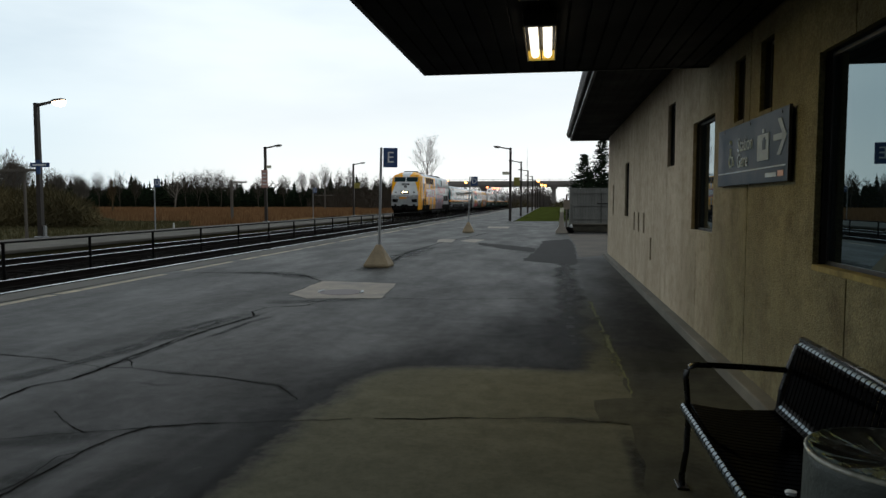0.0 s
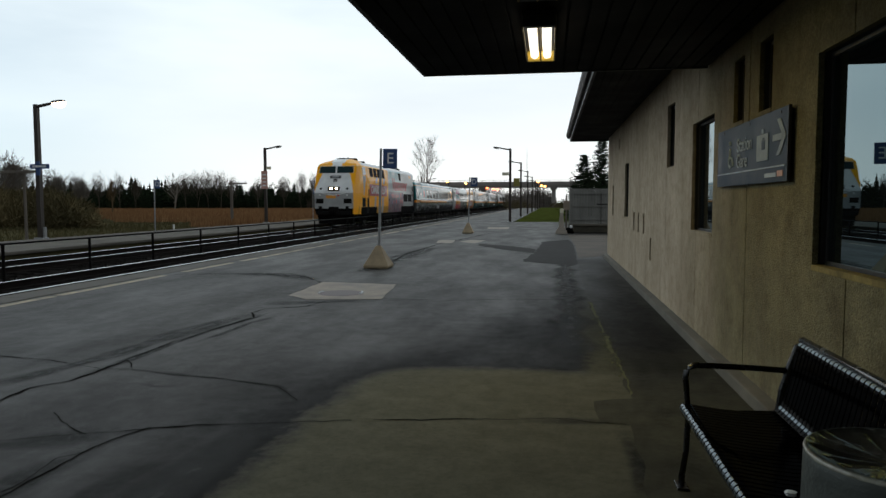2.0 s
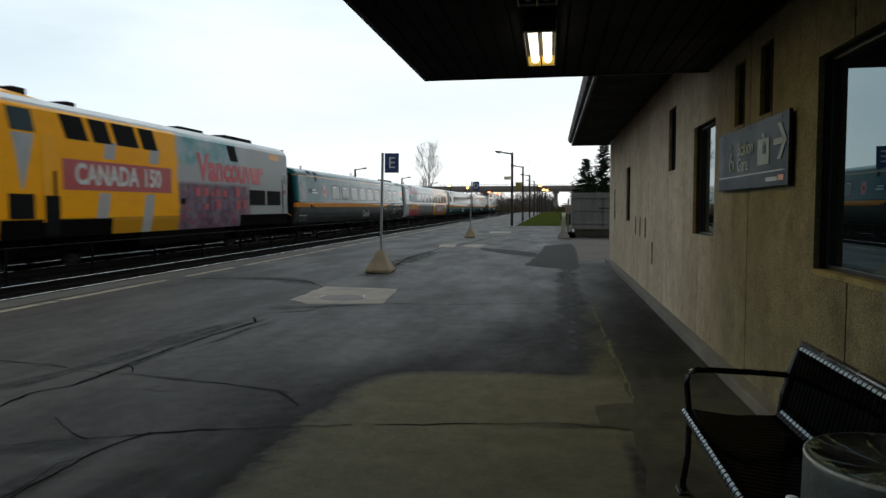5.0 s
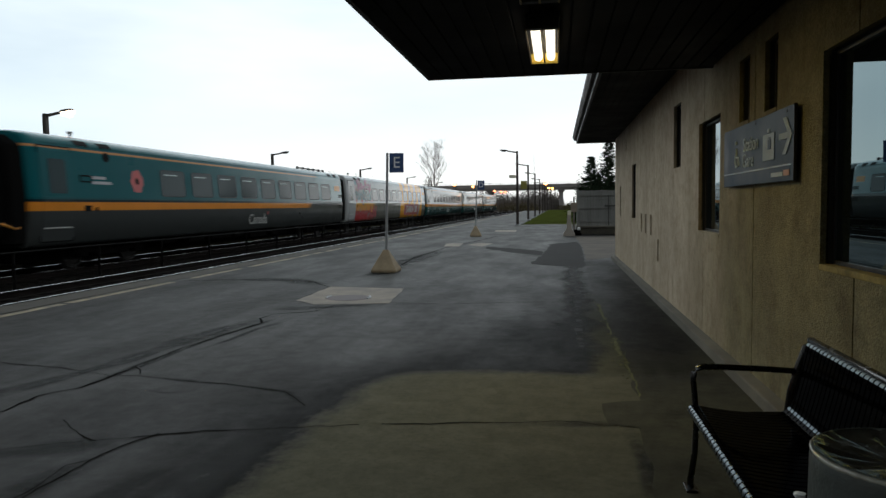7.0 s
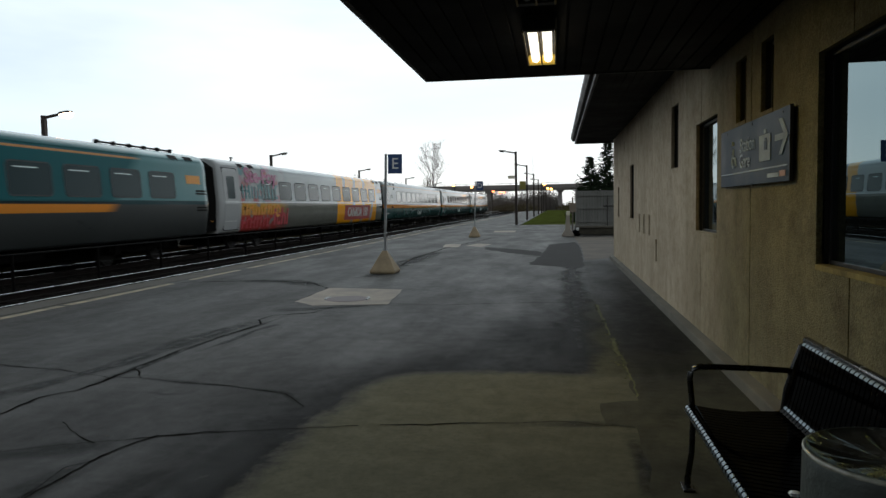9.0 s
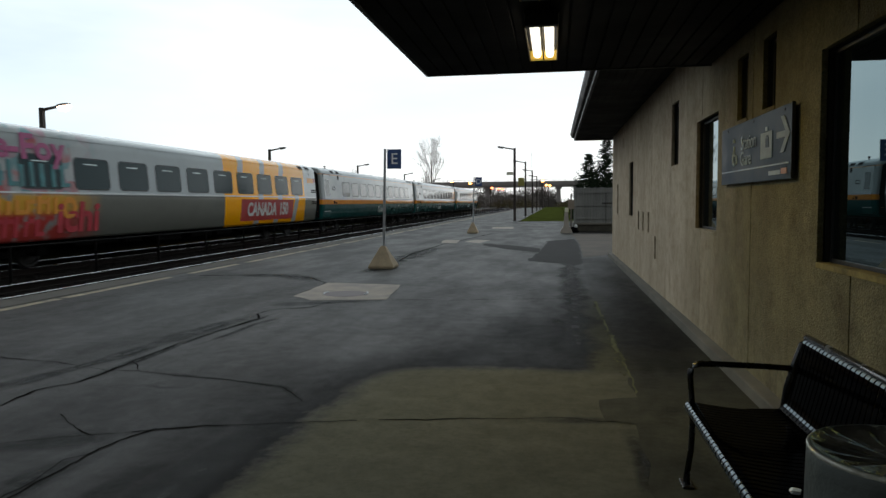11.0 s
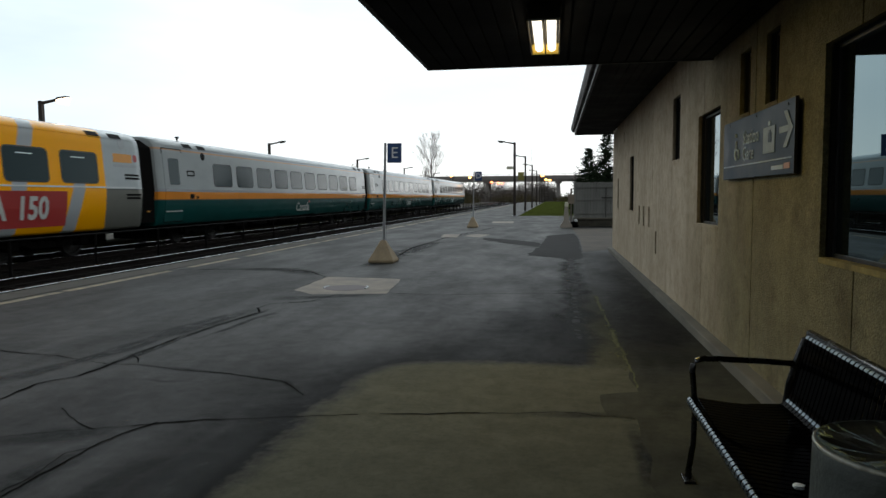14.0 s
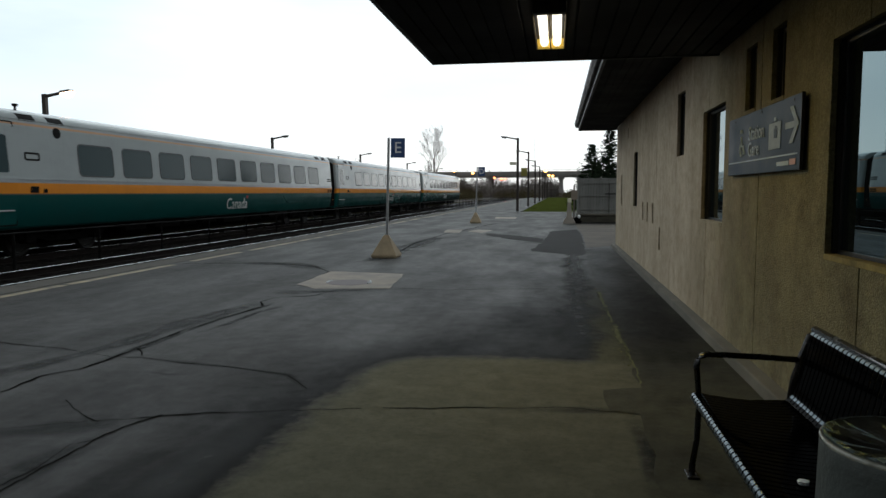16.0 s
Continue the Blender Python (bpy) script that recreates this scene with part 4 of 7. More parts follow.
def lamp_post(x, y, side, lit, height=5.7):
    t = thing("street_lamp", "dark brown square lamp post with a %s arm lamp" % ("lit" if lit else "single"), "street lamp", "platform lamp posts", at=pose(x, y, 0))
    part("base_plate", new_box(-0.2, 0.2, -0.2, 0.2, -0.04, 0.05, bevel=0.01), M_steel, t)
    bm = bmesh.new()
    loft(bm, [[(-s, -s, z), (s, -s, z), (s, s, z), (-s, s, z)] for z, s in ((0.04, 0.10), (height - 0.05, 0.085), (height, 0.08))])
    part("post", bm, M_brownpole, t)
    bm = bmesh.new()
    loft(bm, [[(side * d, -w, z - h), (side * d, w, z - h), (side * d, w, z + h), (side * d, -w, z + h)] for d, w, z, h in ((0.0, 0.06, height - 0.10, 0.055), (0.7, 0.05, height + 0.02, 0.045), (0.78, 0.05, height + 0.04, 0.045))])
    bmesh.ops.recalc_face_normals(bm, faces=bm.faces[:])
    part("arm", bm, M_brownpole, t)
    bm = bmesh.new()
    loft(bm, [[(side * d, -w, z - h), (side * d, w, z - h), (side * d, w * 0.8, z + h), (side * d, -w * 0.8, z + h)] for d, w, z, h in ((0.74, 0.08, height + 0.06, 0.035), (0.85, 0.15, height + 0.075, 0.045), (1.2, 0.16, height + 0.115, 0.042), (1.33, 0.08, height + 0.125, 0.022))])
    bmesh.ops.recalc_face_normals(bm, faces=bm.faces[:])
    head = part("lamp_head", bm, M_brownpole, t)
    bm = bmesh.new()
    loft(bm, [[(side * d, -w, z), (side * d, w, z), (side * d, w * k, z - h), (side * d, -w * k, z - h)] for d, w, z, h, k in (((0.80, 0.11, height + 0.015, 0.06, 0.9), (0.90, 0.13, height + 0.03, 0.17, 0.75), (1.06, 0.14, height + 0.05, 0.23, 0.7), (1.24, 0.14, height + 0.07, 0.21, 0.7), (1.34, 0.11, height + 0.09, 0.09, 0.9)) if lit else ((0.90, 0.12, height + 0.025, 0.06, 0.7), (1.25, 0.12, height + 0.075, 0.06, 0.7)))])
    bmesh.ops.recalc_face_normals(bm, faces=bm.faces[:])
    part("lens", bm, M_lampglow if lit else M_steel, head, "glowing lens" if lit else "")
    return t


for i in range(6):
    y = 26.6 + 23.6 * i
    t = lamp_post(along(-21.65, y), y, 1, i in (0,))
    if i == 0:
        nb = part("name_board", new_box(-0.28, 0.62, -0.16, -0.13, 2.98, 3.18, bevel=0.005), M_signblue, t, "blue station name board")
        for k in range(8):
            part("letter_bar", new_box(-0.16 + k * 0.082, -0.10 + k * 0.082, -0.168, -0.158, 3.04, 3.12), M_white, nb)
        part("bracket", new_box(-0.02, 0.16, -0.14, -0.10, 2.7, 3.3), M_signblue, t)
        part("ground_box", new_box(0.12, 0.22, -0.05, 0.08, 0.04, 0.5, bevel=0.01), M_steel, t)
    if i == 1:
        bn = part("banner", new_box(-0.28, 0.22, -0.14, -0.12, 2.6, 3.95, bevel=0.004), M_banner, t, "faded pink and white banner")
        for k in range(4):
            part("letter_bar", new_box(-0.18, 0.12, -0.146, -0.138, 2.8 + 0.27 * k, 2.9 + 0.27 * k), M_white, bn)
        part("small_plate", new_box(0.12, 0.52, -0.14, -0.12, 4.06, 4.28), M_cream, t)
    if i == 2:
        part("sign_plate", new_box(0.12, 0.75, -0.14, -0.12, 3.0, 3.6), M_plate_green, t, "yellow-green sign plate")
for i, (y, lit) in enumerate(((54.0, False), (72.5, False), (92.5, False), (113, False), (134, False), (155, False), (176, False))):
    t = lamp_post(along(-3.25, y), y, -1, lit)
    if i == 0:
        part("small_plate", new_box(-0.62, -0.1, -0.13, -0.11, 3.62, 3.86), M_cream, t)
    if i == 1:
        part("sign_plate", new_box(-0.75, -0.12, -0.14, -0.12, 3.2, 4.05), M_plate_green, t, "yellow-green sign plate")


# ---------------- car-position markers in concrete feet ----------------
def marker(x, y, letter, lean, rz=0.0, footed=True, k_foot=0.78):
    t = thing("position_marker", "blue lettered sign on a steel post in a pyramid concrete foot" if footed else "blue lettered sign on a slim steel post", "sign post", "platform position markers", at=pose(x, y, 0, 0, 0, rz))
    bm = bmesh.new()
    loft(bm, [[(-s * k_foot, -s * k_foot, z), (s * k_foot, -s * k_foot, z), (s * k_foot, s * k_foot, z), (-s * k_foot, s * k_foot, z)] for z, s in ((0.0, 0.37), (0.06, 0.385), (0.09, 0.36), (0.44, 0.12), (0.52, 0.07))])
    bmesh.ops.bevel(bm, geom=bm.edges[:], offset=0.012, segments=2, affect="EDGES")
    if footed:
        part("foot", bm, M_coneconc, t, "pyramid of sandy concrete")
    else:
        bm.free()
    k = math.tan(radians(lean))
    bm = bmesh.new()
    loft(bm, [[(z * k - 0.025, -0.025, z), (z * k + 0.025, -0.025, z), (z * k + 0.025, 0.025, z), (z * k - 0.025, 0.025, z)] for z in (0.45 if footed else -0.03, 2.78)])
    part("post", bm, M_steel, t)
    m = pose(2.55 * k, 0, 0, 0, lean * 0.6, 0)
    bm = new_box(0.02, 0.355, -0.05, -0.036, 2.32, 2.77, bevel=0.004)
    bm.transform(m)
    pl = part("sign_plate", bm, M_signblue, t, "navy plate with a white letter")
    lettering("letter", letter, 0.36, M_white, pl, m @ Matrix.Translation((0.19, -0.054, 2.54)) @ FACE_MY, 0.002)
    return t


marker(-3.95, 15.75, "E", 1.6)
marker(-3.98, 34.2, "D", 1.5, k_foot=0.70)
for y, letter in ((34.8, "D"), (60.0, "C")):
    marker(along(-21.4, y), y, letter, 0.4, footed=False)

# ---------------- fence between the tracks ----------------
fn = thing("track_fence", "low dark steel fence between the two tracks", "fence", at=pose(-12.2, 0, 0, 0, 0, -0.258))
bm = bmesh.new()
tube(bm, [(0, -10, 0.60), (0, 60, 0.60), (0, 190, 0.60)], 0.024, 8)
part("top_rail", bm, M_fence, fn)
me_post = None
for i in range(58):
    if me_post is None:
        b2 = bmesh.new()
        tube(b2, [(0, 0, -0.55), (0, 0, 0.60)], 0.036, 8)
        box(b2, -0.08, 0.08, -0.08, 0.08, -0.36, -0.33)
        me_post = mesh_of("fence_post", b2, M_fence)
    o = new("fence_post", me_post)
    o.parent = fn
    o.location = (0, -6.86 + 2.95 * i, 0)


# ---------------- wall sign ----------------
M_signwhite = surface("weathered_sign_white", (0.40, 0.48, 0.60), 0.6, var=0.3, scale=4, fine=40, relief=0.02)
M_signcream = surface("weathered_sign_cream", (0.25, 0.305, 0.38), 0.6, var=0.4, scale=4, fine=40, relief=0.02)


def wall_sign():
    t = thing("station_sign", "navy station direction sign with white pictograms on the wall", "sign", at=pose(1.565, 0, 0))
    board = part("board", new_box(0.0, 0.018, 4.906, 6.83, 1.66, 2.165, bevel=0.003), M_signslate, t)
    for ys in (5.15, 6.5):
        part("standoff_batten", new_box(0.018, 0.046, ys - 0.04, ys + 0.04, 1.70, 2.12), M_fascia, t)
    part("edge_trim", new_box(-0.002, 0.020, 4.899, 4.905, 1.658, 2.167), M_fascia, t)
    part("white_line", new_box(-0.004, 0.002, 4.95, 6.80, 1.765, 1.775), M_signwhite, board)
    at = lambda y, z: Matrix.Translation((-0.004, y, z)) @ FACE_MX
    lettering("word", "Station", 0.165, M_signwhite, board, at(5.93, 1.985), 0.002, squeeze=0.95)
    lettering("word", "Gare", 0.165, M_signwhite, board, at(6.00, 1.855), 0.002, squeeze=0.95)
    # wheelchair pictogram
    b2 = bmesh.new()
    yy = lambda v: 6.35 - v
    ring = [(0, yy(-0.01 + 0.055 * math.cos(a)), 1.875 + 0.055 * math.sin(a)) for a in (radians(d) for d in range(120, 400, 20))]
    tube(b2, ring, 0.010, 6)
    tube(b2, [(0, yy(-0.02), 1.985), (0, yy(-0.02), 1.905), (0, yy(0.05), 1.90), (0, yy(0.075), 1.83)], 0.012, 6)
    tube(b2, [(0, yy(-0.02), 2.015), (0, yy(-0.02), 2.045)], 0.017, 8)
    part("wheelchair_pictogram", b2, M_signwhite, board)
    # luggage pictogram
    b2 = bmesh.new()
    box(b2, -0.005, 0.001, 5.31, 5.59, 1.825, 2.02, bevel=0.002)
    pic = part("luggage_panel", b2, M_signcream, board)
    part("suitcase", new_box(-0.008, -0.004, 5.385, 5.455, 1.905, 1.975), M_signslate, pic)
    part("suitcase_handle", new_box(-0.008, -0.004, 5.40, 5.44, 1.978, 1.992), M_signslate, pic)
    part("luggage_dot", new_box(-0.005, 0.001, 5.425, 5.475, 2.028, 2.058, bevel=0.002), M_signwhite, board)
    # arrow to the right
    b2 = bmesh.new()
    box(b2, -0.005, 0.001, 5.00, 5.21, 1.948, 1.992)
    for sgn in (1, -1):
        loft(b2, [[(x, 5.000, 1.97), (x, 5.125, 1.97 + sgn * 0.125), (x, 5.050, 1.97 + sgn * 0.125), (x, 4.925, 1.97)] for x in (-0.005, 0.001)])
    bmesh.ops.recalc_face_normals(b2, faces=b2.faces[:])
    part("arrow", b2, M_signcream, board)
    part("operator_bar", new_box(-0.004, 0.002, 5.12, 5.38, 1.698, 1.728), M_signwhite, board)
    part("operator_bar", new_box(-0.004, 0.002, 4.98, 5.10, 1.698, 1.738), M_banner, board)
    for y, z in ((5.8, 2.135), (6.6, 2.135), (5.05, 2.135), (5.8, 1.66)):
        part("screw", new_box(-0.004, 0.002, y - 0.008, y + 0.008, z - 0.008, z + 0.008), M_fascia, board)


wall_sign()

# ---------------- bench ----------------
M_strap = surface("black_strap_gloss", (0.0015, 0.0016, 0.0018), 0.12, var=0.2, scale=10, fine=120, relief=0.0)


M_strap.node_tree.nodes["Principled BSDF"].inputs["IOR"].default_value = 1.06
M_topbar = surface("glossy_top_bar", (0.010, 0.014, 0.018), 0.22, var=0.2, scale=10, fine=120, relief=0.0)
M_strapglint = surface("strap_edge_glint", (0.115, 0.155, 0.185), 0.3, metal=0.7, var=0.3, scale=10, fine=120, relief=0.0)


def bench():
    y0, y1 = 1.96, 3.74
    t = thing("bench", "black steel slatted bench with curved arms beside the wall", "bench")
    # strap profile: rolled front edge, dished seat, curve up into the back, rolled top
    prof = [(0.716 + 0.024 * math.cos(radians(a)), 0.442 + 0.024 * math.sin(radians(a))) for a in range(255, 85, -17)]
    prof += [(0.75, 0.464), (0.80, 0.456), (0.90, 0.444), (1.02, 0.436), (1.12, 0.436), (1.165, 0.446), (1.180, 0.462), (1.190, 0.475), (1.205, 0.53), (1.232, 0.64), (1.256, 0.755)]
    prof += [(1.286 + 0.022 * math.cos(radians(a)), 0.785 + 0.022 * math.sin(radians(a))) for a in range(165, 20, -18)]
    bm = bmesh.new()
    w, th = 0.0168, 0.005
    loops = []
    for i, (x, z) in enumerate(prof):
        a, b = prof[max(0, i - 1)], prof[min(len(prof) - 1, i + 1)]
        dx, dz = b[0] - a[0], b[1] - a[1]
        d = math.hypot(dx, dz)
        nx, nz = -dz / d * th, dx / d * th
        loops.append([(x, -w, z), (x, w, z), (x - nx, w, z - nz), (x - nx, -w, z - nz)])
    loft(bm, loops)
    bmesh.ops.recalc_face_normals(bm, faces=bm.faces[:])
    for e in bm.edges:
        e.smooth = abs(e.verts[0].co.y - e.verts[1].co.y) > 0.02
    # paler bluish faces paint the sky's glint on the front roll, the bend and the top roll
    for f in bm.faces:
        cpt = f.calc_center_median()
        if abs(cpt.y) < w * 0.9 and ((cpt.x < 0.722 and cpt.z > 0.43) or (cpt.z > 0.785 and cpt.x < 1.285) or (1.182 < cpt.x < 1.190 and cpt.z < 0.48)):
            f.material_index = 1
    me = mesh_of("slat", bm, [M_strap, M_strapglint], smooth=True)
    n = int((y1 - y0 - 0.06) / 0.0445)
    for i in range(n + 1):
        o = new("slat", me)
        o.parent = t
        o.location = (0, y1 - 0.045 - i * 0.0445, 0)
    for x, z, r in ((0.715, 0.428, 0.017), (1.175, 0.435, 0.016), (1.293, 0.812, 0.020), (0.95, 0.425, 0.012)):
        b2 = bmesh.new()
        tube(b2, [(x, y0, z), (x, y1 - 0.01, z)], r, 10)
        part("cross_bar", b2, M_topbar if z > 0.8 else M_strap, t, smooth=True)
    for ye in (y1, y0):
        b2 = bmesh.new()
        arc = [(0.715, ye, 0.06), (0.735, ye, 0.20), (0.742, ye, 0.40), (0.728, ye, 0.56), (0.724, ye, 0.60), (0.728, ye, 0.632), (0.742, ye, 0.652), (0.77, ye, 0.663), (0.85, ye, 0.664), (1.05, ye, 0.660), (1.225, ye, 0.652)]
        tube(b2, arc, 0.016, 12)
        part("arm", b2, M_blackmetal, t, smooth=True)
        b2 = bmesh.new()
        tube(b2, [(1.33, ye, 0.05), (1.24, ye, 0.28), (1.19, ye, 0.44), (1.205, ye, 0.55), (1.237, ye, 0.67), (1.275, ye, 0.78), (1.295, ye, 0.815)], 0.018, 10)
        part("back_leg", b2, M_blackmetal, t)
        b2 = bmesh.new()
        tube(b2, [(0.735, ye, 0.43), (0.95, ye, 0.415), (1.19, ye, 0.425)], 0.015, 8)
        part("seat_rail", b2, M_blackmetal, t)
        for xf in (0.715, 1.33):
            b2 = bmesh.new()
            box(b2, xf - 0.03, xf + 0.03, ye - 0.06, ye + 0.06, 0.006, 0.018, bevel=0.003)
            tube(b2, [(xf, ye, 0.012), (xf, ye, 0.07)], 0.017, 8)
            tube(b2, [(xf, ye + 0.04, 0.018), (xf, ye + 0.04, 0.03)], 0.010, 6)
            part("foot_plate", b2, M_blackmetal, t)
    return t


bench()

# crumpled wrapper left on the seat
rng = random.Random(8)
bm = bmesh.new()
bmesh.ops.create_icosphere(bm, subdivisions=2, radius=0.027)
for v in bm.verts:
    v.co *= 0.6 + 0.7 * abs(noise.noise(v.co * 40))
    v.co.z *= 0.55
solid("crumpled_wrapper", bm, M_white, "small crumpled white wrapper on the bench seat", "litter", at=pose(0.885, 2.62, 0.458))

# ---------------- litter bin with a clear liner ----------------
def liner_mat():
    m, n, l, b = nodes_of("clear_plastic_liner")
    b.inputs["Base Color"].default_value = (0.105, 0.115, 0.108, 1)
    b.inputs["Roughness"].default_value = 0.42
    b.inputs["Transmission Weight"].default_value = 0.3
    b.inputs["IOR"].default_value = 1.2
    bump(n, l, b, noise_node(n, l, 14, 4, 0.6), 0.6, 0.02)
    return m


M_liner = liner_mat()
M_liner.node_tree.nodes["Principled BSDF"].inputs["Coat Weight"].default_value = 0.12
M_film = surface("slack_film", (0.060, 0.056, 0.046), 0.24, var=0.6, scale=9, fine=45, relief=0.5, dist=0.006, spec=0.22)
# pale tan base colour paints the glint along the bag's rolled rim
M_rimglint = surface("rim_glint_film", (0.34, 0.33, 0.27), 0.2, var=0.5, scale=14, fine=60, relief=0.3)
M_bin = surface("grey_bin_paint", (0.05, 0.056, 0.058), 0.5, var=0.3, scale=5, fine=50)
bn = thing("litter_bin", "round grey litter bin lined with a clear plastic bag", "litter bin", at=pose(0.835, 1.735, 0))
bm = bmesh.new()
loft(bm, [disc_pts(0, 0, z, r, 40, "z") for z, r in ((0.0, 0.165), (0.03, 0.172), (0.88, 0.198), (0.91, 0.20))], cap=False)
bm.faces.new([bm.verts.new(p) for p in disc_pts(0, 0, 0.02, 0.168, 40, "z")])
part("drum", bm, M_bin, bn, smooth=True)
bm = bmesh.new()
loops = []
for r, z, a in ((0.212, 0.60, 0.010), (0.213, 0.69, 0.008), (0.211, 0.78, 0.006), (0.211, 0.88, 0.003), (0.210, 0.918, 0.001), (0.203, 0.925, 0.001), (0.196, 0.915, 0.002)):
    lp = []
    for k in range(72):
        t = 2 * math.pi * k / 72
        rr = r + a * noise.noise((math.cos(t) * 5, math.sin(t) * 5, z * 4)) + a * 0.5 * noise.noise((math.cos(t) * 14, math.sin(t) * 14, z * 3))
        lp.append((rr * math.cos(t), rr * math.sin(t), z + a * 0.6 * noise.noise((t * 3, z * 2, 1))))
    loops.append(lp)
loft(bm, loops, cap=False)
part("liner_bag", bm, M_liner, bn, "clear crinkled plastic liner", smooth=True)
# slack film sagging over the mouth, gathered in folds towards the rim
bm = bmesh.new()
loops = []
for r, z, a in ((0.203, 0.924, 0.002), (0.19, 0.917, 0.005), (0.17, 0.911, 0.009), (0.14, 0.906, 0.012), (0.10, 0.901, 0.011), (0.06, 0.898, 0.008), (0.012, 0.896, 0.002)):
    loops.append([(r * math.cos(t), r * math.sin(t), z + a * noise.noise((math.cos(t) * 6, math.sin(t) * 6, r * 5)) + a * 0.7 * noise.noise((math.cos(t) * 19, math.sin(t) * 19, r * 3))) for t in (2 * math.pi * k / 96 for k in range(96))])
loft(bm, loops, cap=False)
part("film_cover", bm, M_film, bn, "slack translucent film in folds", smooth=True)
bm = bmesh.new()
tube(bm, [(0.205 * math.cos(2 * math.pi * k / 40), 0.205 * math.sin(2 * math.pi * k / 40), 0.916) for k in range(41)], 0.007, 8, cap=False)
part("rim", bm, M_rimglint, bn, "rolled film over the rim, painted pale for its glint", smooth=True)

# ---------------- yard beyond the building ----------------
sh = thing("timber_enclosure", "weathered grey board enclosure on a concrete kerb", "enclosure")
# dark solid block stands in for the shaded open gap under the ledge
part("kerb", new_box(1.08, 5.2, 35.86, 40.2, 0.0, 0.34, bevel=0.02), M_strip, sh)
part("kerb_ledge", new_box(1.04, 5.2, 35.78, 40.2, 0.341, 0.42, bevel=0.012), M_ledge, sh)
rng = random.Random(21)
for side in range(2):
    x = 1.15
    yb = 36.0
    if side == 0:
        while x < 5.0:
            w = rng.uniform(0.135, 0.15)
            part("board", new_box(x, x + w - 0.008, yb + rng.uniform(0, 0.006), yb + 0.03, 0.42, 2.22 + rng.uniform(-0.015, 0.015), bevel=0.003), M_wood, sh)
            x += w
    else:
        y = 36.05
        while y < 40:
            w = rng.uniform(0.135, 0.15)
            part("board", new_box(1.12, 1.148, y, y + w - 0.008, 0.42, 2.22 + rng.uniform(-0.015, 0.015), bevel=0.003), M_wood, sh)
            y += w
for z in (0.62, 1.30, 1.95):
    part("batten", new_box(1.15, 5.0, 35.955, 35.995, z, z + 0.09, bevel=0.004), M_wood, sh)
part("corner_post", new_box(1.02, 1.12, 35.93, 36.03, 0.0, 2.3, bevel=0.006), M_wood, sh)
part("gate_latch", new_box(2.4, 2.95, 35.93, 35.953, 1.40, 1.46, bevel=0.004), M_fascia, sh)
# thin near-black bar on the boards paints the shade of a gap
part("gate_gap_shade", new_box(2.60, 2.63, 35.94, 35.952, 0.45, 1.95), M_void, sh)

t = thing("barrier_block", "pale tapered concrete barrier end", "barrier")
bm = bmesh.new()
loft(bm, [[(x * s + dx, y, z) for x, z in ((-0.30, 0.0), (0.30, 0.0), (0.28, 0.10), (0.13, 0.34), (0.08, 1.02), (-0.08, 1.02), (-0.13, 0.34), (-0.28, 0.10))] for y, s, dx in ((33.9, 1.0, 0.60), (34.9, 1.0, 0.62))][::-1])
part("block", bm, M_conc, t)
part("cap_marker", new_box(0.53, 0.70, 34.0, 34.3, 1.02, 1.22, bevel=0.02), M_cream, t)
t = thing("notice_post", "grey post carrying a small pale notice", "sign post", at=pose(0.86, 35.2, 0))
part("post", new_box(-0.04, 0.04, -0.04, 0.04, 0, 1.9, bevel=0.005), M_polewood, t)
part("notice", new_box(-0.16, 0.16, -0.06, -0.042, 1.15, 1.62, bevel=0.004), M_patch, t)
bm = bmesh.new()
bmesh.ops.create_icosphere(bm, subdivisions=3, radius=0.26)
for v in bm.verts:
    v.co *= 0.8 + 0.5 * noise.noise(v.co * 5)
    v.co.z *= 0.7
    v.co.z = max(v.co.z, -0.14)
sb = thing("rubbish_sack", "black rubbish sack with a white knotted top", "rubbish sack", at=pose(1.02, 34.4, 0.145))
part("sack", bm, M_strap, sb, smooth=True)
bm = bmesh.new()
bmesh.ops.create_icosphere(bm, subdivisions=2, radius=0.09)
for v in bm.verts:
    v.co *= 0.7 + 0.6 * abs(noise.noise(v.co * 20))
bm.transform(Matrix.Translation((0.05, -0.10, 0.19)))
part("knot", bm, M_white, sb)


# ---------------- trees ----------------
def needle_mat(name, a, b_):
    m, n, l, b = nodes_of(name)
    gi = n.new("ShaderNodeNewGeometry")
    c = mixc(n, l, gi.outputs["Random Per Island"], a, b_)
    c = mixc(n, l, maprange(n, l, noise_node(n, l, 0.5, 3), 0.3, 0.7, 0, 0.5), c, tuple(x * 0.5 for x in a))
    l.new(c, b.inputs["Base Color"])
    b.inputs["Roughness"].default_value = 0.9
    b.inputs["Specular IOR Level"].default_value = 0.0
    return m


M_needle = needle_mat("conifer_needles", (0.012, 0.020, 0.012), (0.028, 0.040, 0.022))
M_bush = needle_mat("winter_shrub_twigs", (0.060, 0.054, 0.030), (0.120, 0.100, 0.054))
M_twig = needle_mat("bare_twigs", (0.055, 0.050, 0.042), (0.11, 0.098, 0.080))


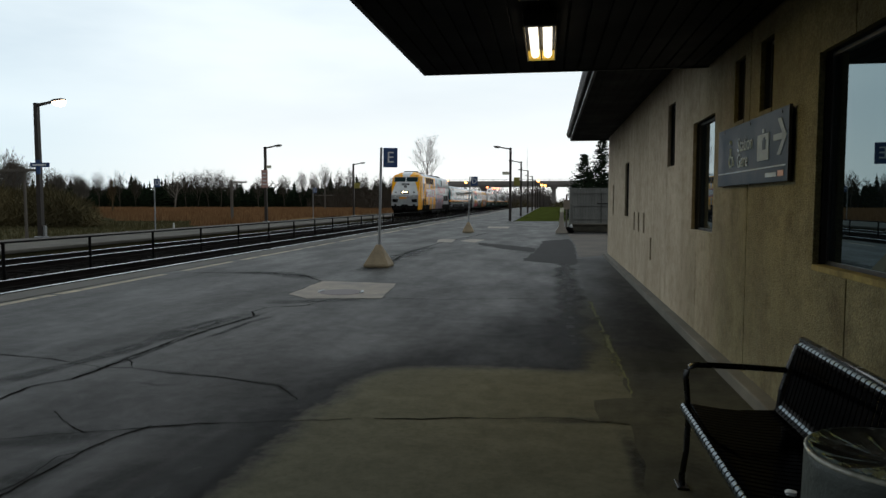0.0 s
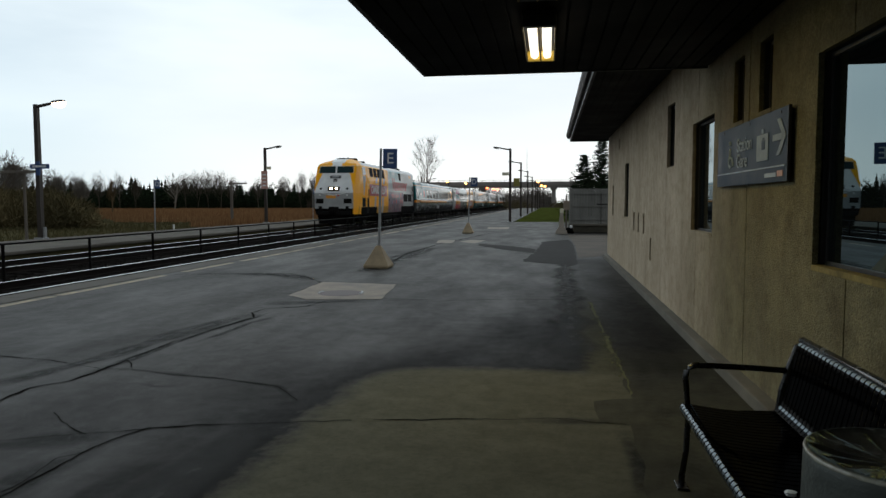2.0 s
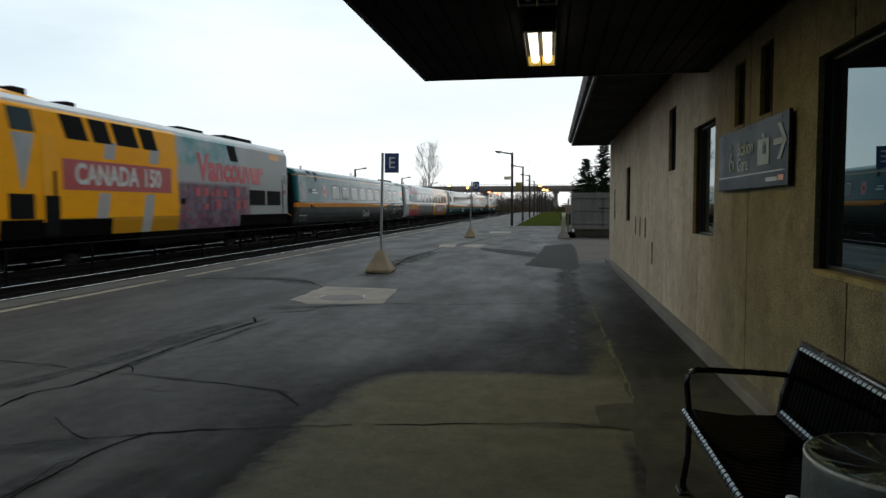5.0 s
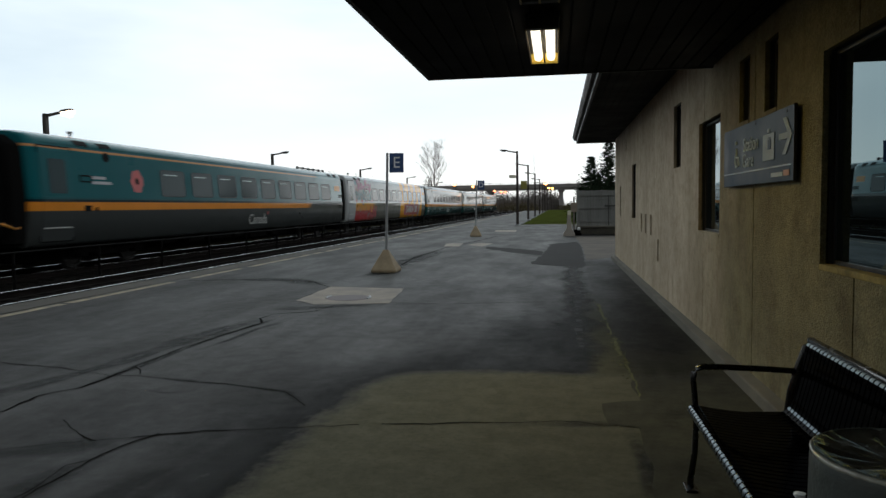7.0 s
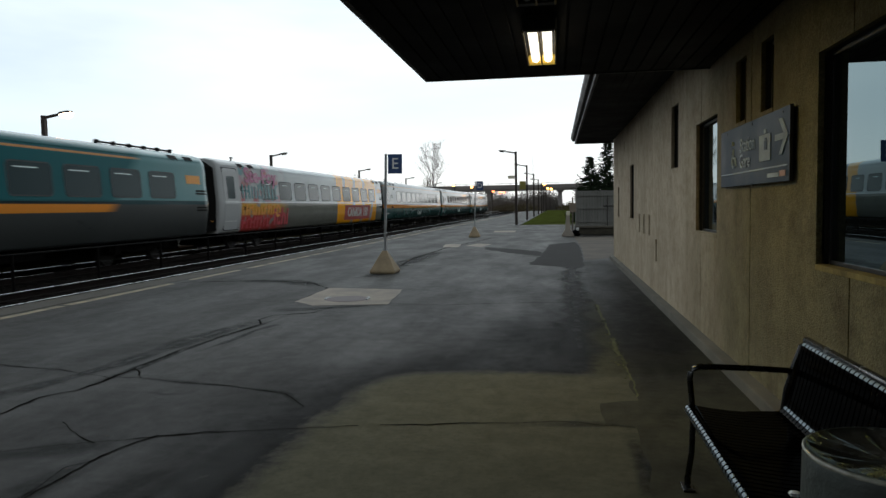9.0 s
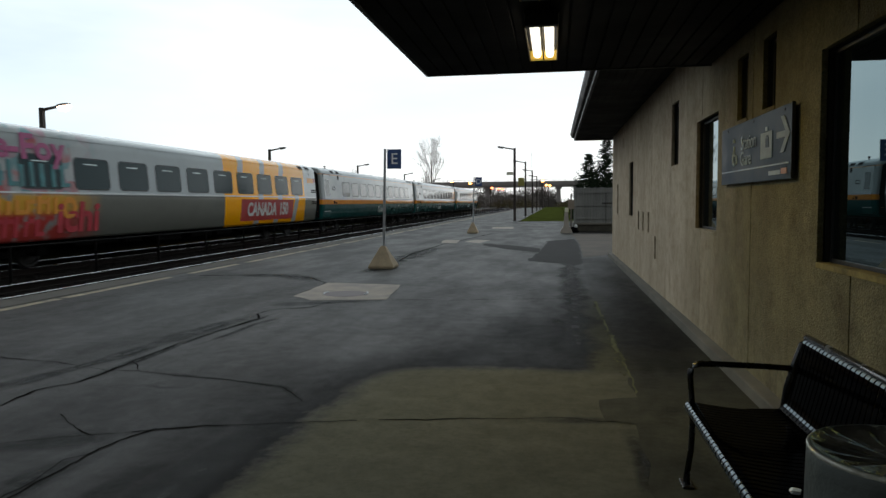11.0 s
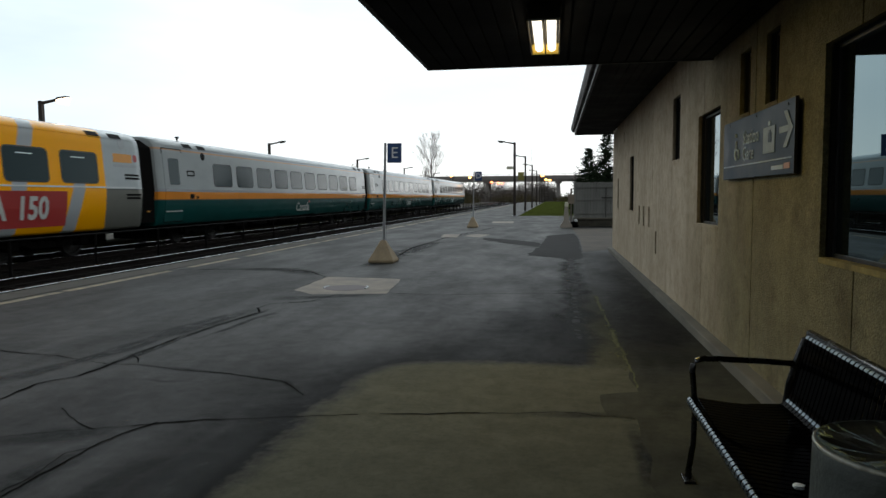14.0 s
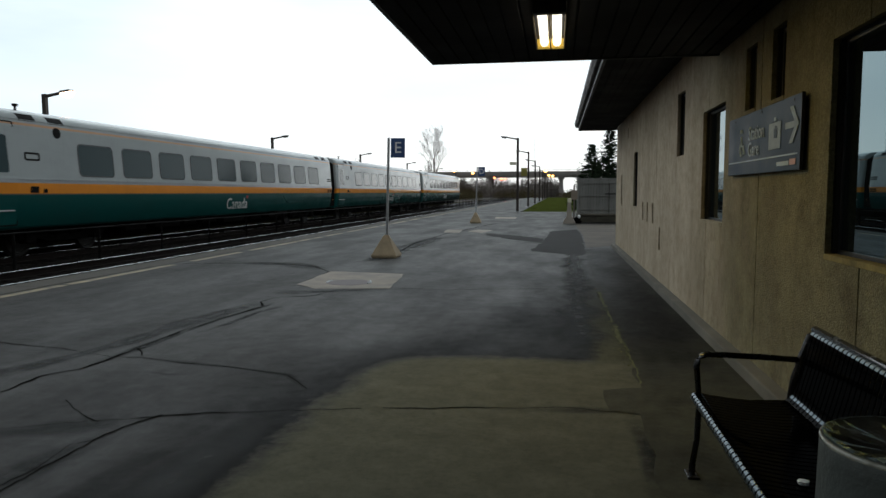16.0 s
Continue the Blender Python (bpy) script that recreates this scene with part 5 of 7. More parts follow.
def conifer_into(verts, faces, x, y, z, h, r, rng, tiers=9, per=8):
    """A ragged conifer of drooping sprays on tiers."""
    for i in range(tiers):
        f = i / tiers
        zz = z + h * (0.10 + 0.88 * f)
        rr = r * (1 - f) ** 0.72 * rng.uniform(0.75, 1.15)
        k = max(4, int(per * (1 - f * 0.5)))
        a0 = rng.random() * 6.28
        for j in range(k):
            a = a0 + 6.283 * j / k + rng.uniform(-0.25, 0.25)
            L = rr * rng.uniform(0.65, 1.15)
            d = h / tiers * rng.uniform(0.5, 1.1)
            ca, sa = math.cos(a), math.sin(a)
            w = L * 0.42
            o = len(verts)
            verts.extend([(x, y, zz + d * 0.9), (x + ca * L * 0.55 - sa * w, y + sa * L * 0.55 + ca * w, zz), (x + ca * L, y + sa * L, zz - d * 0.35), (x + ca * L * 0.55 + sa * w, y + sa * L * 0.55 - ca * w, zz), (x, y, zz - d * 0.5)])
            faces.extend([(o, o + 1, o + 2), (o, o + 2, o + 3), (o + 4, o + 2, o + 1), (o + 4, o + 3, o + 2)])
    o = len(verts)
    top = z + h
    verts.extend([(x, y, top + h * 0.04), (x + 0.06 * r, y, top - h * 0.1), (x - 0.05 * r, y + 0.05 * r, top - h * 0.1), (x - 0.03 * r, y - 0.06 * r, top - h * 0.1)])
    faces.extend([(o, o + 1, o + 2), (o, o + 2, o + 3), (o, o + 3, o + 1)])


def mesh_from(name, verts, faces, mat):
    me = bpy.data.meshes.new(name)
    me.from_pydata(verts, [], faces)
    me.materials.append(mat)
    return me


def bare_tree_into(verts, faces, base, h, rng, r0, levels=5, spread=0.55, up=0.25, twig=0.02):
    """Limbs that fork into fine twigs."""
    def limb(p, d, L, r, lev):
        n_seg = 3
        pts = [p]
        q, dd = p.copy(), d.copy()
        for i in range(n_seg):
            dd = (dd + Vector((rng.uniform(-1, 1), rng.uniform(-1, 1), rng.uniform(-0.4, 1) * up * 2)) * 0.14).normalized()
            q = q + dd * (L / n_seg)
            pts.append(q.copy())
        k = 5 if lev < 2 else 3
        rings = []
        for i, pt in enumerate(pts):
            rr = r * (1 - 0.45 * i / n_seg)
            a = dd.cross(Vector((0.3, 0.5, 0.8))).normalized()
            b = dd.cross(a).normalized()
            o = len(verts)
            for j in range(k):
                t = 2 * math.pi * j / k
                verts.append(tuple(pt + a * rr * math.cos(t) + b * rr * math.sin(t)))
            rings.append(o)
        for u, w in zip(rings, rings[1:]):
            for j in range(k):
                faces.append((u + j, u + (j + 1) % k, w + (j + 1) % k, w + j))
        if lev >= levels:
            return
        for c in range(rng.choice((2, 3, 3)) if lev else 4):
            f = rng.uniform(0.45, 1.0)
            i = min(n_seg - 1, int(f * n_seg))
            s = pts[i].lerp(pts[i + 1], f * n_seg - i)
            nd = (dd + Vector((rng.uniform(-1, 1), rng.uniform(-1, 1), rng.uniform(-0.3, 0.9))) * spread).normalized()
            limb(s, nd, L * rng.uniform(0.55, 0.8), max(twig, r * rng.uniform(0.4, 0.6)), lev + 1)
    # a leader with ascending limbs along it
    p = Vector(base)
    top = p + Vector((rng.uniform(-0.04, 0.04) * h, rng.uniform(-0.04, 0.04) * h, h * 0.7))
    limb(p, (top - p).normalized(), h * 0.7, r0, levels)
    for i in range(9):
        f = 0.28 + 0.70 * (i + rng.random()) / 9
        a = rng.random() * 6.283
        d = Vector((math.cos(a) * spread * 1.5, math.sin(a) * spread * 1.5, 1.0)).normalized()
        limb(p.lerp(top, f), d, h * 0.30 * (1.05 - 0.45 * f), r0 * (0.55 - 0.3 * f), 2)


def bare_tree(x, y, h, seed, label, mat=None, levels=5, twig=0.025, spread=0.55, r0=None):
    rng = random.Random(seed)
    t = thing("bare_tree", label, "tree", at=pose(x, y, -0.6))
    v, f = [], []
    bare_tree_into(v, f, (0, 0, 0), h, rng, r0 or h * 0.02, levels, spread, 0.25, twig)
    o = new("crown", mesh_from("crown", v, f, mat or M_bark))
    o.parent = t
    return t


# dark conifer wood across the field
rng = random.Random(5)
verts, faces = [], []
for i in range(1000):
    f = rng.random()
    dep = rng.random() ** 1.5 * 45
    x = -235 + 178 * f + rng.uniform(-2, 2)
    y = 168 + 74 * f + dep + rng.uniform(-2, 2)
    h = (5.6 + 2.0 * rng.random() + (2.6 if rng.random() < 0.06 else 0)) * (1.0 + 0.10 * f) * (1.04 + 0.30 * noise.noise((x * 0.06, 0.0, 2.0)))
    conifer_into(verts, faces, x, y, -0.8, h, h * rng.uniform(0.24, 0.38), rng, 8, 7)
tagged(new("conifer_wood", mesh_from("conifer_wood", verts, faces, M_needle)), "dark conifer wood along the far edge of the field", "woodland", kind="stuff")

# leafless broadleaf trees among and above the conifers: limbs inside a rounded haze of twigs
def twig_crown(verts, faces, rng, x, y, z0, h, r, n, fine=1.0, mid=0.62, half=0.36):
    for i in range(n):
        a, u, q = rng.random() * 6.283, rng.uniform(-1, 1), rng.random() ** 0.45
        c = math.sqrt(1 - u * u)
        lump = 0.80 + 0.60 * noise.noise((x + 2.2 * c * math.cos(a), y + 2.2 * u, 3.0 * c * math.sin(a)))
        px, py, pz = x + r * q * lump * c * math.cos(a), y + r * q * lump * c * math.sin(a), z0 + h * mid + h * half * u * q * lump
        d = Vector((px - x, py - y, (pz - z0 - h * 0.3) * 0.9)).normalized()
        L, w = rng.uniform(0.35, 0.95), rng.uniform(0.018, 0.045) * fine
        o = len(verts)
        e = Vector((rng.uniform(-1, 1), rng.uniform(-1, 1), rng.uniform(-1, 1))) * 0.45 + d
        verts.extend([(px - w, py, pz), (px + w, py, pz), (px + e.x * L, py + e.y * L, pz + e.z * L)])
        faces.append((o, o + 1, o + 2))


rng = random.Random(17)
verts, faces = [], []
# each row: place, height and crown radius of a tree that stands out of the wood
for x, y, h, r in ((-100.5, 174, 9.4, 2.2), (-97.5, 175, 10.6, 2.8), (-94.3, 175, 10.9, 3.2), (-91.5, 176, 11.4, 3.0), (-88.6, 177, 11.2, 2.8), (-85.8, 178, 9.6, 2.4), (-79, 180, 8.9, 2.0), (-72.5, 182, 9.8, 2.2),
                   (-68, 184, 11.4, 1.9), (-64.8, 185, 11.0, 2.0), (-61.8, 186, 13.0, 2.1), (-58.0, 187, 11.6, 1.9), (-55.2, 188, 12.0, 2.2), (-51.6, 189, 10.2, 2.6), (-47.5, 190, 9.7, 2.6), (-43.5, 191, 9.4, 2.4),
                   (-106.5, 166, 8.9, 1.7), (-113, 160, 9.8, 2.3), (-117, 157, 10.0, 2.6), (-121, 153, 11.0, 3.0), (-125, 150, 12.5, 3.2), (-128.5, 148, 12.0, 2.6), (-109.5, 163.5, 10.2, 1.6)):
    x, y, h, r = x * 1.16, y * 1.16, h * 1.16 + 0.2, r * 1.16
    bare_tree_into(verts, faces, (x, y, -0.8), h * 0.92, rng, 0.13, 3, 0.5, 0.3, 0.05)
    twig_crown(verts, faces, rng, x, y, -0.8, h, r, int(420 * r))
for i in range(40):
    f = rng.random()
    x, y, h = -225 + 195 * f, 192 + 92 * f + rng.uniform(0, 18), rng.uniform(8.5, 10.5)
    bare_tree_into(verts, faces, (x, y, -0.8), h * 0.92, rng, 0.13, 3, 0.5, 0.3, 0.05)
    twig_crown(verts, faces, rng, x, y, -0.8, h, rng.uniform(1.4, 2.2), 420)
tagged(new("broadleaf_wood", mesh_from("broadleaf_wood", verts, faces, M_twig)), "bare grey broadleaf trees rising among the conifers", "woodland", kind="stuff")


# winter scrub: clouds of thin upright twigs
def scrub(name, label, spots, mat, seed, thick=1.0):
    rng = random.Random(seed)
    verts, faces = [], []
    for cx, cy, rx, ry, h, n in spots:
        for i in range(n):
            a, q = rng.random() * 6.283, math.sqrt(rng.random())
            x, y = cx + rx * q * math.cos(a), cy + ry * q * math.sin(a)
            hh = h * (1 - 0.55 * q * q) * rng.uniform(0.45, 1.15)
            for k in range(6):
                lx, ly = rng.gauss(0, 0.35), rng.gauss(0, 0.35)
                w = rng.uniform(0.02, 0.055) * thick
                px, py = x + rng.gauss(0, 0.25), y + rng.gauss(0, 0.25)
                z0 = -0.6 + hh * rng.random() ** 0.7 * 0.95
                o = len(verts)
                verts.extend([(px - w, py, z0), (px + w, py, z0), (px + lx, py + ly, z0 + rng.uniform(0.2, 0.8) * min(1.0, hh * 0.4))])
                faces.append((o, o + 1, o + 2))
    tagged(new(name, mesh_from(name, verts, faces, mat)), label, "scrub", kind="stuff")


def bush_spots(seed, count):
    """Rounded bushes that thin out towards the open field."""
    r = random.Random(seed)
    out = []
    for k in range(count):
        y = r.uniform(50, 88)
        side = r.uniform(0.0, 0.30)
        full = min(1.0, side / 0.055)
        rad = r.uniform(1.3, 2.9)
        out.append((-(0.70 + side) * y - rad, y, rad, rad * 0.8, 0.9 + 1.7 * full + r.uniform(0, 1.2) * full + (1.0 if y > 74 else 0.0), 240))
    return out


M_bush_olive = needle_mat("olive_shrub_leaves", (0.100, 0.086, 0.045), (0.185, 0.150, 0.080))
scrub("scrub_thicket", "tangled brown winter scrub behind the platform", bush_spots(41, 70), M_bush, 2)
scrub("scrub_bushes", "rounded olive bushes with late yellow leaves", bush_spots(43, 46), M_bush_olive, 7)
scrub("far_scrub", "brown scrub along the railway near the bridge",
      [(-22, 150, 5, 30, 3.0, 700), (-30, 190, 10, 30, 4.0, 900), (-12, 215, 8, 14, 3.5, 500), (6, 205, 6, 12, 3.2, 500), (-48, 215, 12, 20, 5.0, 700), (16, 190, 8, 12, 4.5, 600), (-40, 300, 26, 12, 10, 1400), (-12, 305, 14, 10, 9, 900), (24, 300, 16, 10, 9, 900)], M_bush, 3)

rng = random.Random(77)
scrub("wood_understorey", "dark tangled undergrowth along the edge of the wood",
      [(-232 + 176 * k / 27, 166 + 74 * k / 27 + rng.uniform(-3, 14), 6.5, 6, rng.uniform(5.5, 9.5), 420) for k in range(28)], M_needle, 6, 4.0)

# rough grass of the verge
rng = random.Random(29)
verts, faces = [], []
for i in range(16000):
    y = 26 + 46 * rng.random()
    x = -23.5 - 45 * rng.random() ** 1.5
    if y > 62 + (-27 - x) * 0.9:
        continue
    h, w = rng.uniform(0.08, 0.34), rng.uniform(0.02, 0.05)
    o = len(verts)
    verts.extend([(x - w, y, -0.63), (x + w, y, -0.63), (x + rng.uniform(-0.15, 0.15), y + 0.05, -0.62 + h)])
    faces.append((o, o + 1, o + 2))
M_verge = needle_mat("verge_grass_blades", (0.060, 0.060, 0.027), (0.130, 0.108, 0.055))
tagged(new("verge_grass", mesh_from("verge_grass", verts, faces, M_verge)), "dull olive rough grass between platform and field", "grass", kind="stuff")

M_greytwig = needle_mat("grey_twigs", (0.12, 0.112, 0.10), (0.19, 0.175, 0.155))
M_tan = needle_mat("tan_twigs", (0.09, 0.066, 0.038), (0.15, 0.115, 0.07))
M_bare = needle_mat("bare_thicket_twigs", (0.050, 0.042, 0.035), (0.090, 0.076, 0.062))
scrub("bare_thicket", "grey-brown leafless thicket beside the railway",
      [(-38, 165, 6, 20, 6.0, 900), (-50, 185, 9, 22, 7.5, 1100), (-30, 205, 6, 25, 5.0, 800), (-62, 205, 10, 20, 8.0, 900), ], M_bare, 15, 1.6)
# twigs lightened so that distance haze is painted into their colour
M_fartwig = needle_mat("haze_tinted_twigs", (0.13, 0.118, 0.110), (0.20, 0.185, 0.172))
scrub("far_thicket", "pale grey leafless wood beyond the overpass",
      [(-26, 275, 12, 8, 9.5, 1500), (-9, 280, 9, 8, 9.5, 1300), (-44, 270, 12, 8, 10, 1300), (-62, 262, 12, 8, 10, 1200), (-3, 284, 6, 6, 9.0, 1000), (-18, 232, 9, 10, 5.0, 700), (-33, 225, 8, 12, 5.5, 700), (-10, 236, 7, 8, 4.5, 600)], M_fartwig, 25, 2.2)

# reeds: thin stems that break up the field's edge
rng = random.Random(9)
verts, faces = [], []
for i in range(48000):
    f = rng.random()
    y = 34 + 150 * f ** 1.4
    x = -27 - rng.random() ** 1.3 * (30 + y * 0.55)
    if y < 54 + (-27 - x) * 0.9 + 5 * noise.noise((x * 0.1, y * 0.1, 0)):
        continue
    h, w, lx = rng.uniform(0.3, 0.85), rng.uniform(0.02, 0.05) * (1 + y / 90), rng.uniform(-0.25, 0.25)
    o = len(verts)
    verts.extend([(x - w, y, -0.5), (x + w, y, -0.5), (x + lx, y + 0.1, -0.45 + h)])
    faces.append((o, o + 1, o + 2))
M_reed = needle_mat("dry_reed_stems", (0.175, 0.096, 0.046), (0.340, 0.200, 0.105))
tagged(new("reeds", mesh_from("reeds", verts, faces, M_reed)), "dry rust-brown reeds covering the field", "reeds", kind="stuff")

def hazy_tree(x, y, h, r, seed, label, count, fine=0.4, mid=0.62, half=0.36, mat=None):
    """A bare tree with an upright fork and a rounded haze of very fine twigs."""
    rng = random.Random(seed)
    t = thing("bare_tree", label, "tree", at=pose(x, y, -0.6))
    bm = bmesh.new()
    tube(bm, [(0, 0, -0.1), (0.1, 0, h * 0.30), (0.0, 0, h * 0.62), (0.1, 0, h * 0.95)], 0.17, 8, 0.03)
    for k in range(11):
        a, f = k * 2.4 + rng.uniform(-0.4, 0.4), 0.30 + 0.05 * k
        out = r * (0.95 - 0.05 * k) * rng.uniform(0.75, 1.0)
        ca, sa = math.cos(a), math.sin(a)
        tube(bm, [(0, 0, h * f), (ca * out * 0.4, sa * out * 0.4, h * (f + 0.13)), (ca * out * 0.8, sa * out * 0.8, h * min(0.93, f + 0.30))], 0.07, 5, 0.015)
    part("trunk", bm, mat or M_bark, t)
    v, f = [], []
    twig_crown(v, f, rng, 0, 0, 0, h, r, count, fine, mid, half)
    o = new("crown", mesh_from("crown", v, f, mat or M_bark))
    o.parent = t


def vase_tree(x, y, h, seed, label):
    """A bare tree whose limbs fork upward from a short trunk into an open vase of twigs."""
    rng = random.Random(seed)
    t = thing("bare_tree", label, "tree", at=pose(x, y, -0.6))
    trunk, crown = bmesh.new(), bmesh.new()
    tube(trunk, [(0, 0, -0.1), (0.08, 0, h * 0.16), (-0.10, 0.02, h * 0.30), (0.10, 0, h * 0.45), (-0.05, 0, h * 0.62)], 0.26, 8, 0.07)

    def fork(p, d, L, r, lev):
        q = p + d * L * 0.5 + Vector((rng.uniform(-1, 1), rng.uniform(-1, 1), 0)) * L * 0.07
        e = p + d * L
        tube(crown, [tuple(p), tuple(q), tuple(e)], r, 5 if lev < 2 else 3, r * 0.6, cap=False)
        if lev == 5:
            return
        for k in range(3 if lev < 4 else 2):
            a = rng.random() * 6.283
            s = rng.uniform(0.30, 0.70)
            nd = (d + Vector((math.cos(a) * s, math.sin(a) * s, rng.uniform(0.0, 0.38)))).normalized()
            f = 1.0 if k == 0 else rng.uniform(0.45, 0.95)
            fork(p.lerp(e, f), nd, L * rng.uniform(0.60, 0.82), max(0.010, r * 0.52), lev + 1)
    for k in range(7):
        a = k * 2.4
        s = 0.22 + 0.12 * (k % 3)
        d = Vector((math.cos(a) * s * 1.25, math.sin(a) * s * 1.25, 1.0)).normalized()
        fork(Vector((0, 0, h * (0.24 + 0.058 * k))), d, h * (0.185 - 0.011 * k) * rng.uniform(0.85, 1.1), 0.10 - 0.006 * k, 0)
    part("trunk", trunk, M_bark, t)
    part("crown", crown, M_bark, t)


vase_tree(-26.6, 150, 18.6, 31, "tall bare broadleaf tree beside the railway")
hazy_tree(-34.5, 186, 11.6, 2.0, 32, "small bare tree beside the railway", 900)
bare_tree(-66, 75, 9.5, 33, "bare ragged tree in the scrub", levels=6, twig=0.016)
bare_tree(-73, 84, 9.0, 36, "bare ragged tree in the scrub", levels=6, twig=0.016)
for k, (tx, ty, th, tr_) in enumerate(((-87, 101, 9.4, 2.6), (-84, 98, 8.8, 2.2), (-90, 106, 9.2, 2.4), (-79, 102, 6.9, 1.5), (-75, 102, 6.0, 1.6), (-82, 105, 6.6, 1.6))):
    hazy_tree(tx, ty, th, tr_, 50 + k, "bare round-crowned tree behind the scrub", int(1000 * tr_), 0.6, 0.66, 0.32, M_greytwig)
bare_tree(-105, 182, 11.0, 34, "pale forked birch at the edge of the wood", M_palebark, levels=4, twig=0.05, r0=0.25)
hazy_tree(-76.5, 112, 6.6, 0.9, 38, "small leafless tree with tan twigs", 700, 0.7, 0.6, 0.38, M_tan)


def spruce(x, y, h, r, seed):
    rng = random.Random(seed)
    t = thing("spruce_tree", "dark green ragged spruce behind the enclosure", "tree", at=pose(x, y, -0.3))
    bm = bmesh.new()
    tube(bm, [(0, 0, -0.2), (0, 0, h * 0.97)], 0.11, 8, 0.015)
    part("trunk", bm, M_bark, t)
    v, f = [], []
    n_b = int(h * 62)
    for i in range(n_b):
        q = (i + rng.random()) / n_b
        z0 = h * (0.06 + 0.93 * q)
        L = r * (1 - q) ** 0.85 * rng.uniform(0.45, 1.12) + 0.10
        a = rng.random() * 6.283
        rise = L * rng.uniform(-0.12, 0.38)
        ca, sa = math.cos(a), math.sin(a)
        k = max(3, int(L / 0.16))
        for j in range(k):
            u = (j + 0.6) / k
            px, py = ca * L * u, sa * L * u
            pz = z0 + rise * u * u - 0.10 * L * math.sin(3.1 * u)
            for side in (-1, 1):
                w = (0.17 + 0.26 * (1 - u)) * rng.uniform(0.6, 1.3)
                b = a + side * rng.uniform(0.5, 1.2)
                o = len(v)
                v.extend([(px, py, pz + 0.03), (px + ca * 0.10, py + sa * 0.10, pz - 0.05), (px + math.cos(b) * w, py + math.sin(b) * w, pz + rng.uniform(-0.12, 0.06))])
                f.append((o, o + 1, o + 2))
    o = new("crown", mesh_from("crown", v, f, M_needle))
    o.parent = t


spruce(4.5, 62, 7.7, 2.3, 1)
spruce(2.9, 60, 5.9, 2.5, 2)
spruce(7.0, 64, 6.4, 2.2, 3)
spruce(2.2, 63, 3.4, 1.1, 4)
spruce(3.7, 66, 4.6, 2.3, 5)


# ---------------- poles in the field ----------------
def utility_pole(x, y, h, arm, zarm, label, r=0.15):
    t = thing("utility_pole", label, "utility pole", at=pose(x, y, -0.6))
    bm = bmesh.new()
    tube(bm, [(0, 0, 0), (0, 0, h)], r, 10, r * 0.75)
    part("pole", bm, M_polewood, t)
    if arm:
        part("crossarm", new_box(arm[0], arm[1], -0.16, -0.06, zarm - 0.07, zarm + 0.07, bevel=0.01), M_polewood, t)
        for k in range(3):
            bm = bmesh.new()
            xx = arm[0] + (arm[1] - arm[0]) * (0.1 + 0.4 * k)
            tube(bm, [(xx, -0.11, zarm + 0.07), (xx, -0.11, zarm + 0.22)], 0.03, 6)
            part("insulator", bm, M_steel, t)


utility_pole(-29.5, 61.2, 4.2, (0.0, 1.6), 3.95, "short grey timber pole with a side arm")
utility_pole(-50, 150, 7.6, (-2.5, 2.0), 3.6, "weathered timber pole with a long crossarm")
utility_pole(-27.0, 32.3, 3.9, (-3.6, 1.1), 3.75, "leaning old timber post with a cross rail", 0.085)
for x, y, h in ((-26.4, 45.6, 0.30),):
    bm = bmesh.new()
    tube(bm, [(x, y, -0.62), (x, y, h - 0.3)], 0.06, 10)
    solid("marker_peg", bm, M_white, "short white marker peg in the verge", "marker post")

# ---------------- overpass ----------------
ov = thing("overpass", "grey concrete road overpass across the railway", "bridge")
part("deck", new_box(-50, 75, 250, 262, 7.0, 8.3, bevel=0.05), M_bridge, ov)
part("parapet", new_box(-50, 75, 249.7, 250.0, 7.6, 9.0, bevel=0.03), M_bridge, ov)
for x in (-40, -24.0, 1.6, 27):
    part("pier", new_box(x - 0.7, x + 0.7, 251, 261, -0.6, 7.0, bevel=0.1), M_bridge, ov)
    part("pier_cap", new_box(x - 1.2, x + 1.2, 250.4, 261.6, 6.3, 6.995, bevel=0.05), M_bridge, ov)
for foot, crest in ((-44, -50), (34, 42)):
    bm = bmesh.new()
    far = crest - 45 if crest < 0 else crest + 90
    loft(bm, [[(foot, y, -0.6), (far, y, -0.6), (far, y, 1.0 if crest < 0 else 8.0), (crest, y, 7.6)] for y in (248, 266)])
    bmesh.ops.recalc_face_normals(bm, faces=bm.faces[:])
    part("embankment", bm, M_ground, ov)
for x in range(-48, 76, 4):
    part("railing_post", new_box(x - 0.06, x + 0.06, 249.75, 249.9, 9.0, 9.6), M_steel, ov)
part("railing", new_box(-50, 75, 249.78, 249.86, 9.5, 9.6), M_steel, ov)

rm = thing("radio_mast", "thin grey lattice mast far beyond the overpass", "mast", at=pose(-9.6, 300, -0.6))
bm = bmesh.new()
for k in range(3):
    a = k * 2.094
    tube(bm, [(0.35 * math.cos(a), 0.35 * math.sin(a), 0), (0.12 * math.cos(a), 0.12 * math.sin(a), 22.0)], 0.06, 5, 0.03)
part("lattice", bm, M_steel, rm)
bm = bmesh.new()
tube(bm, [(0, 0, 22.0), (0, 0, 25.5)], 0.05, 6, 0.02)
part("aerial", bm, M_steel, rm)

M_sodium = glow("distant_sodium_lens", (1.0, 0.42, 0.10), 9.0)
M_sodium_red = glow("distant_red_lens", (1.0, 0.22, 0.08), 6.0)


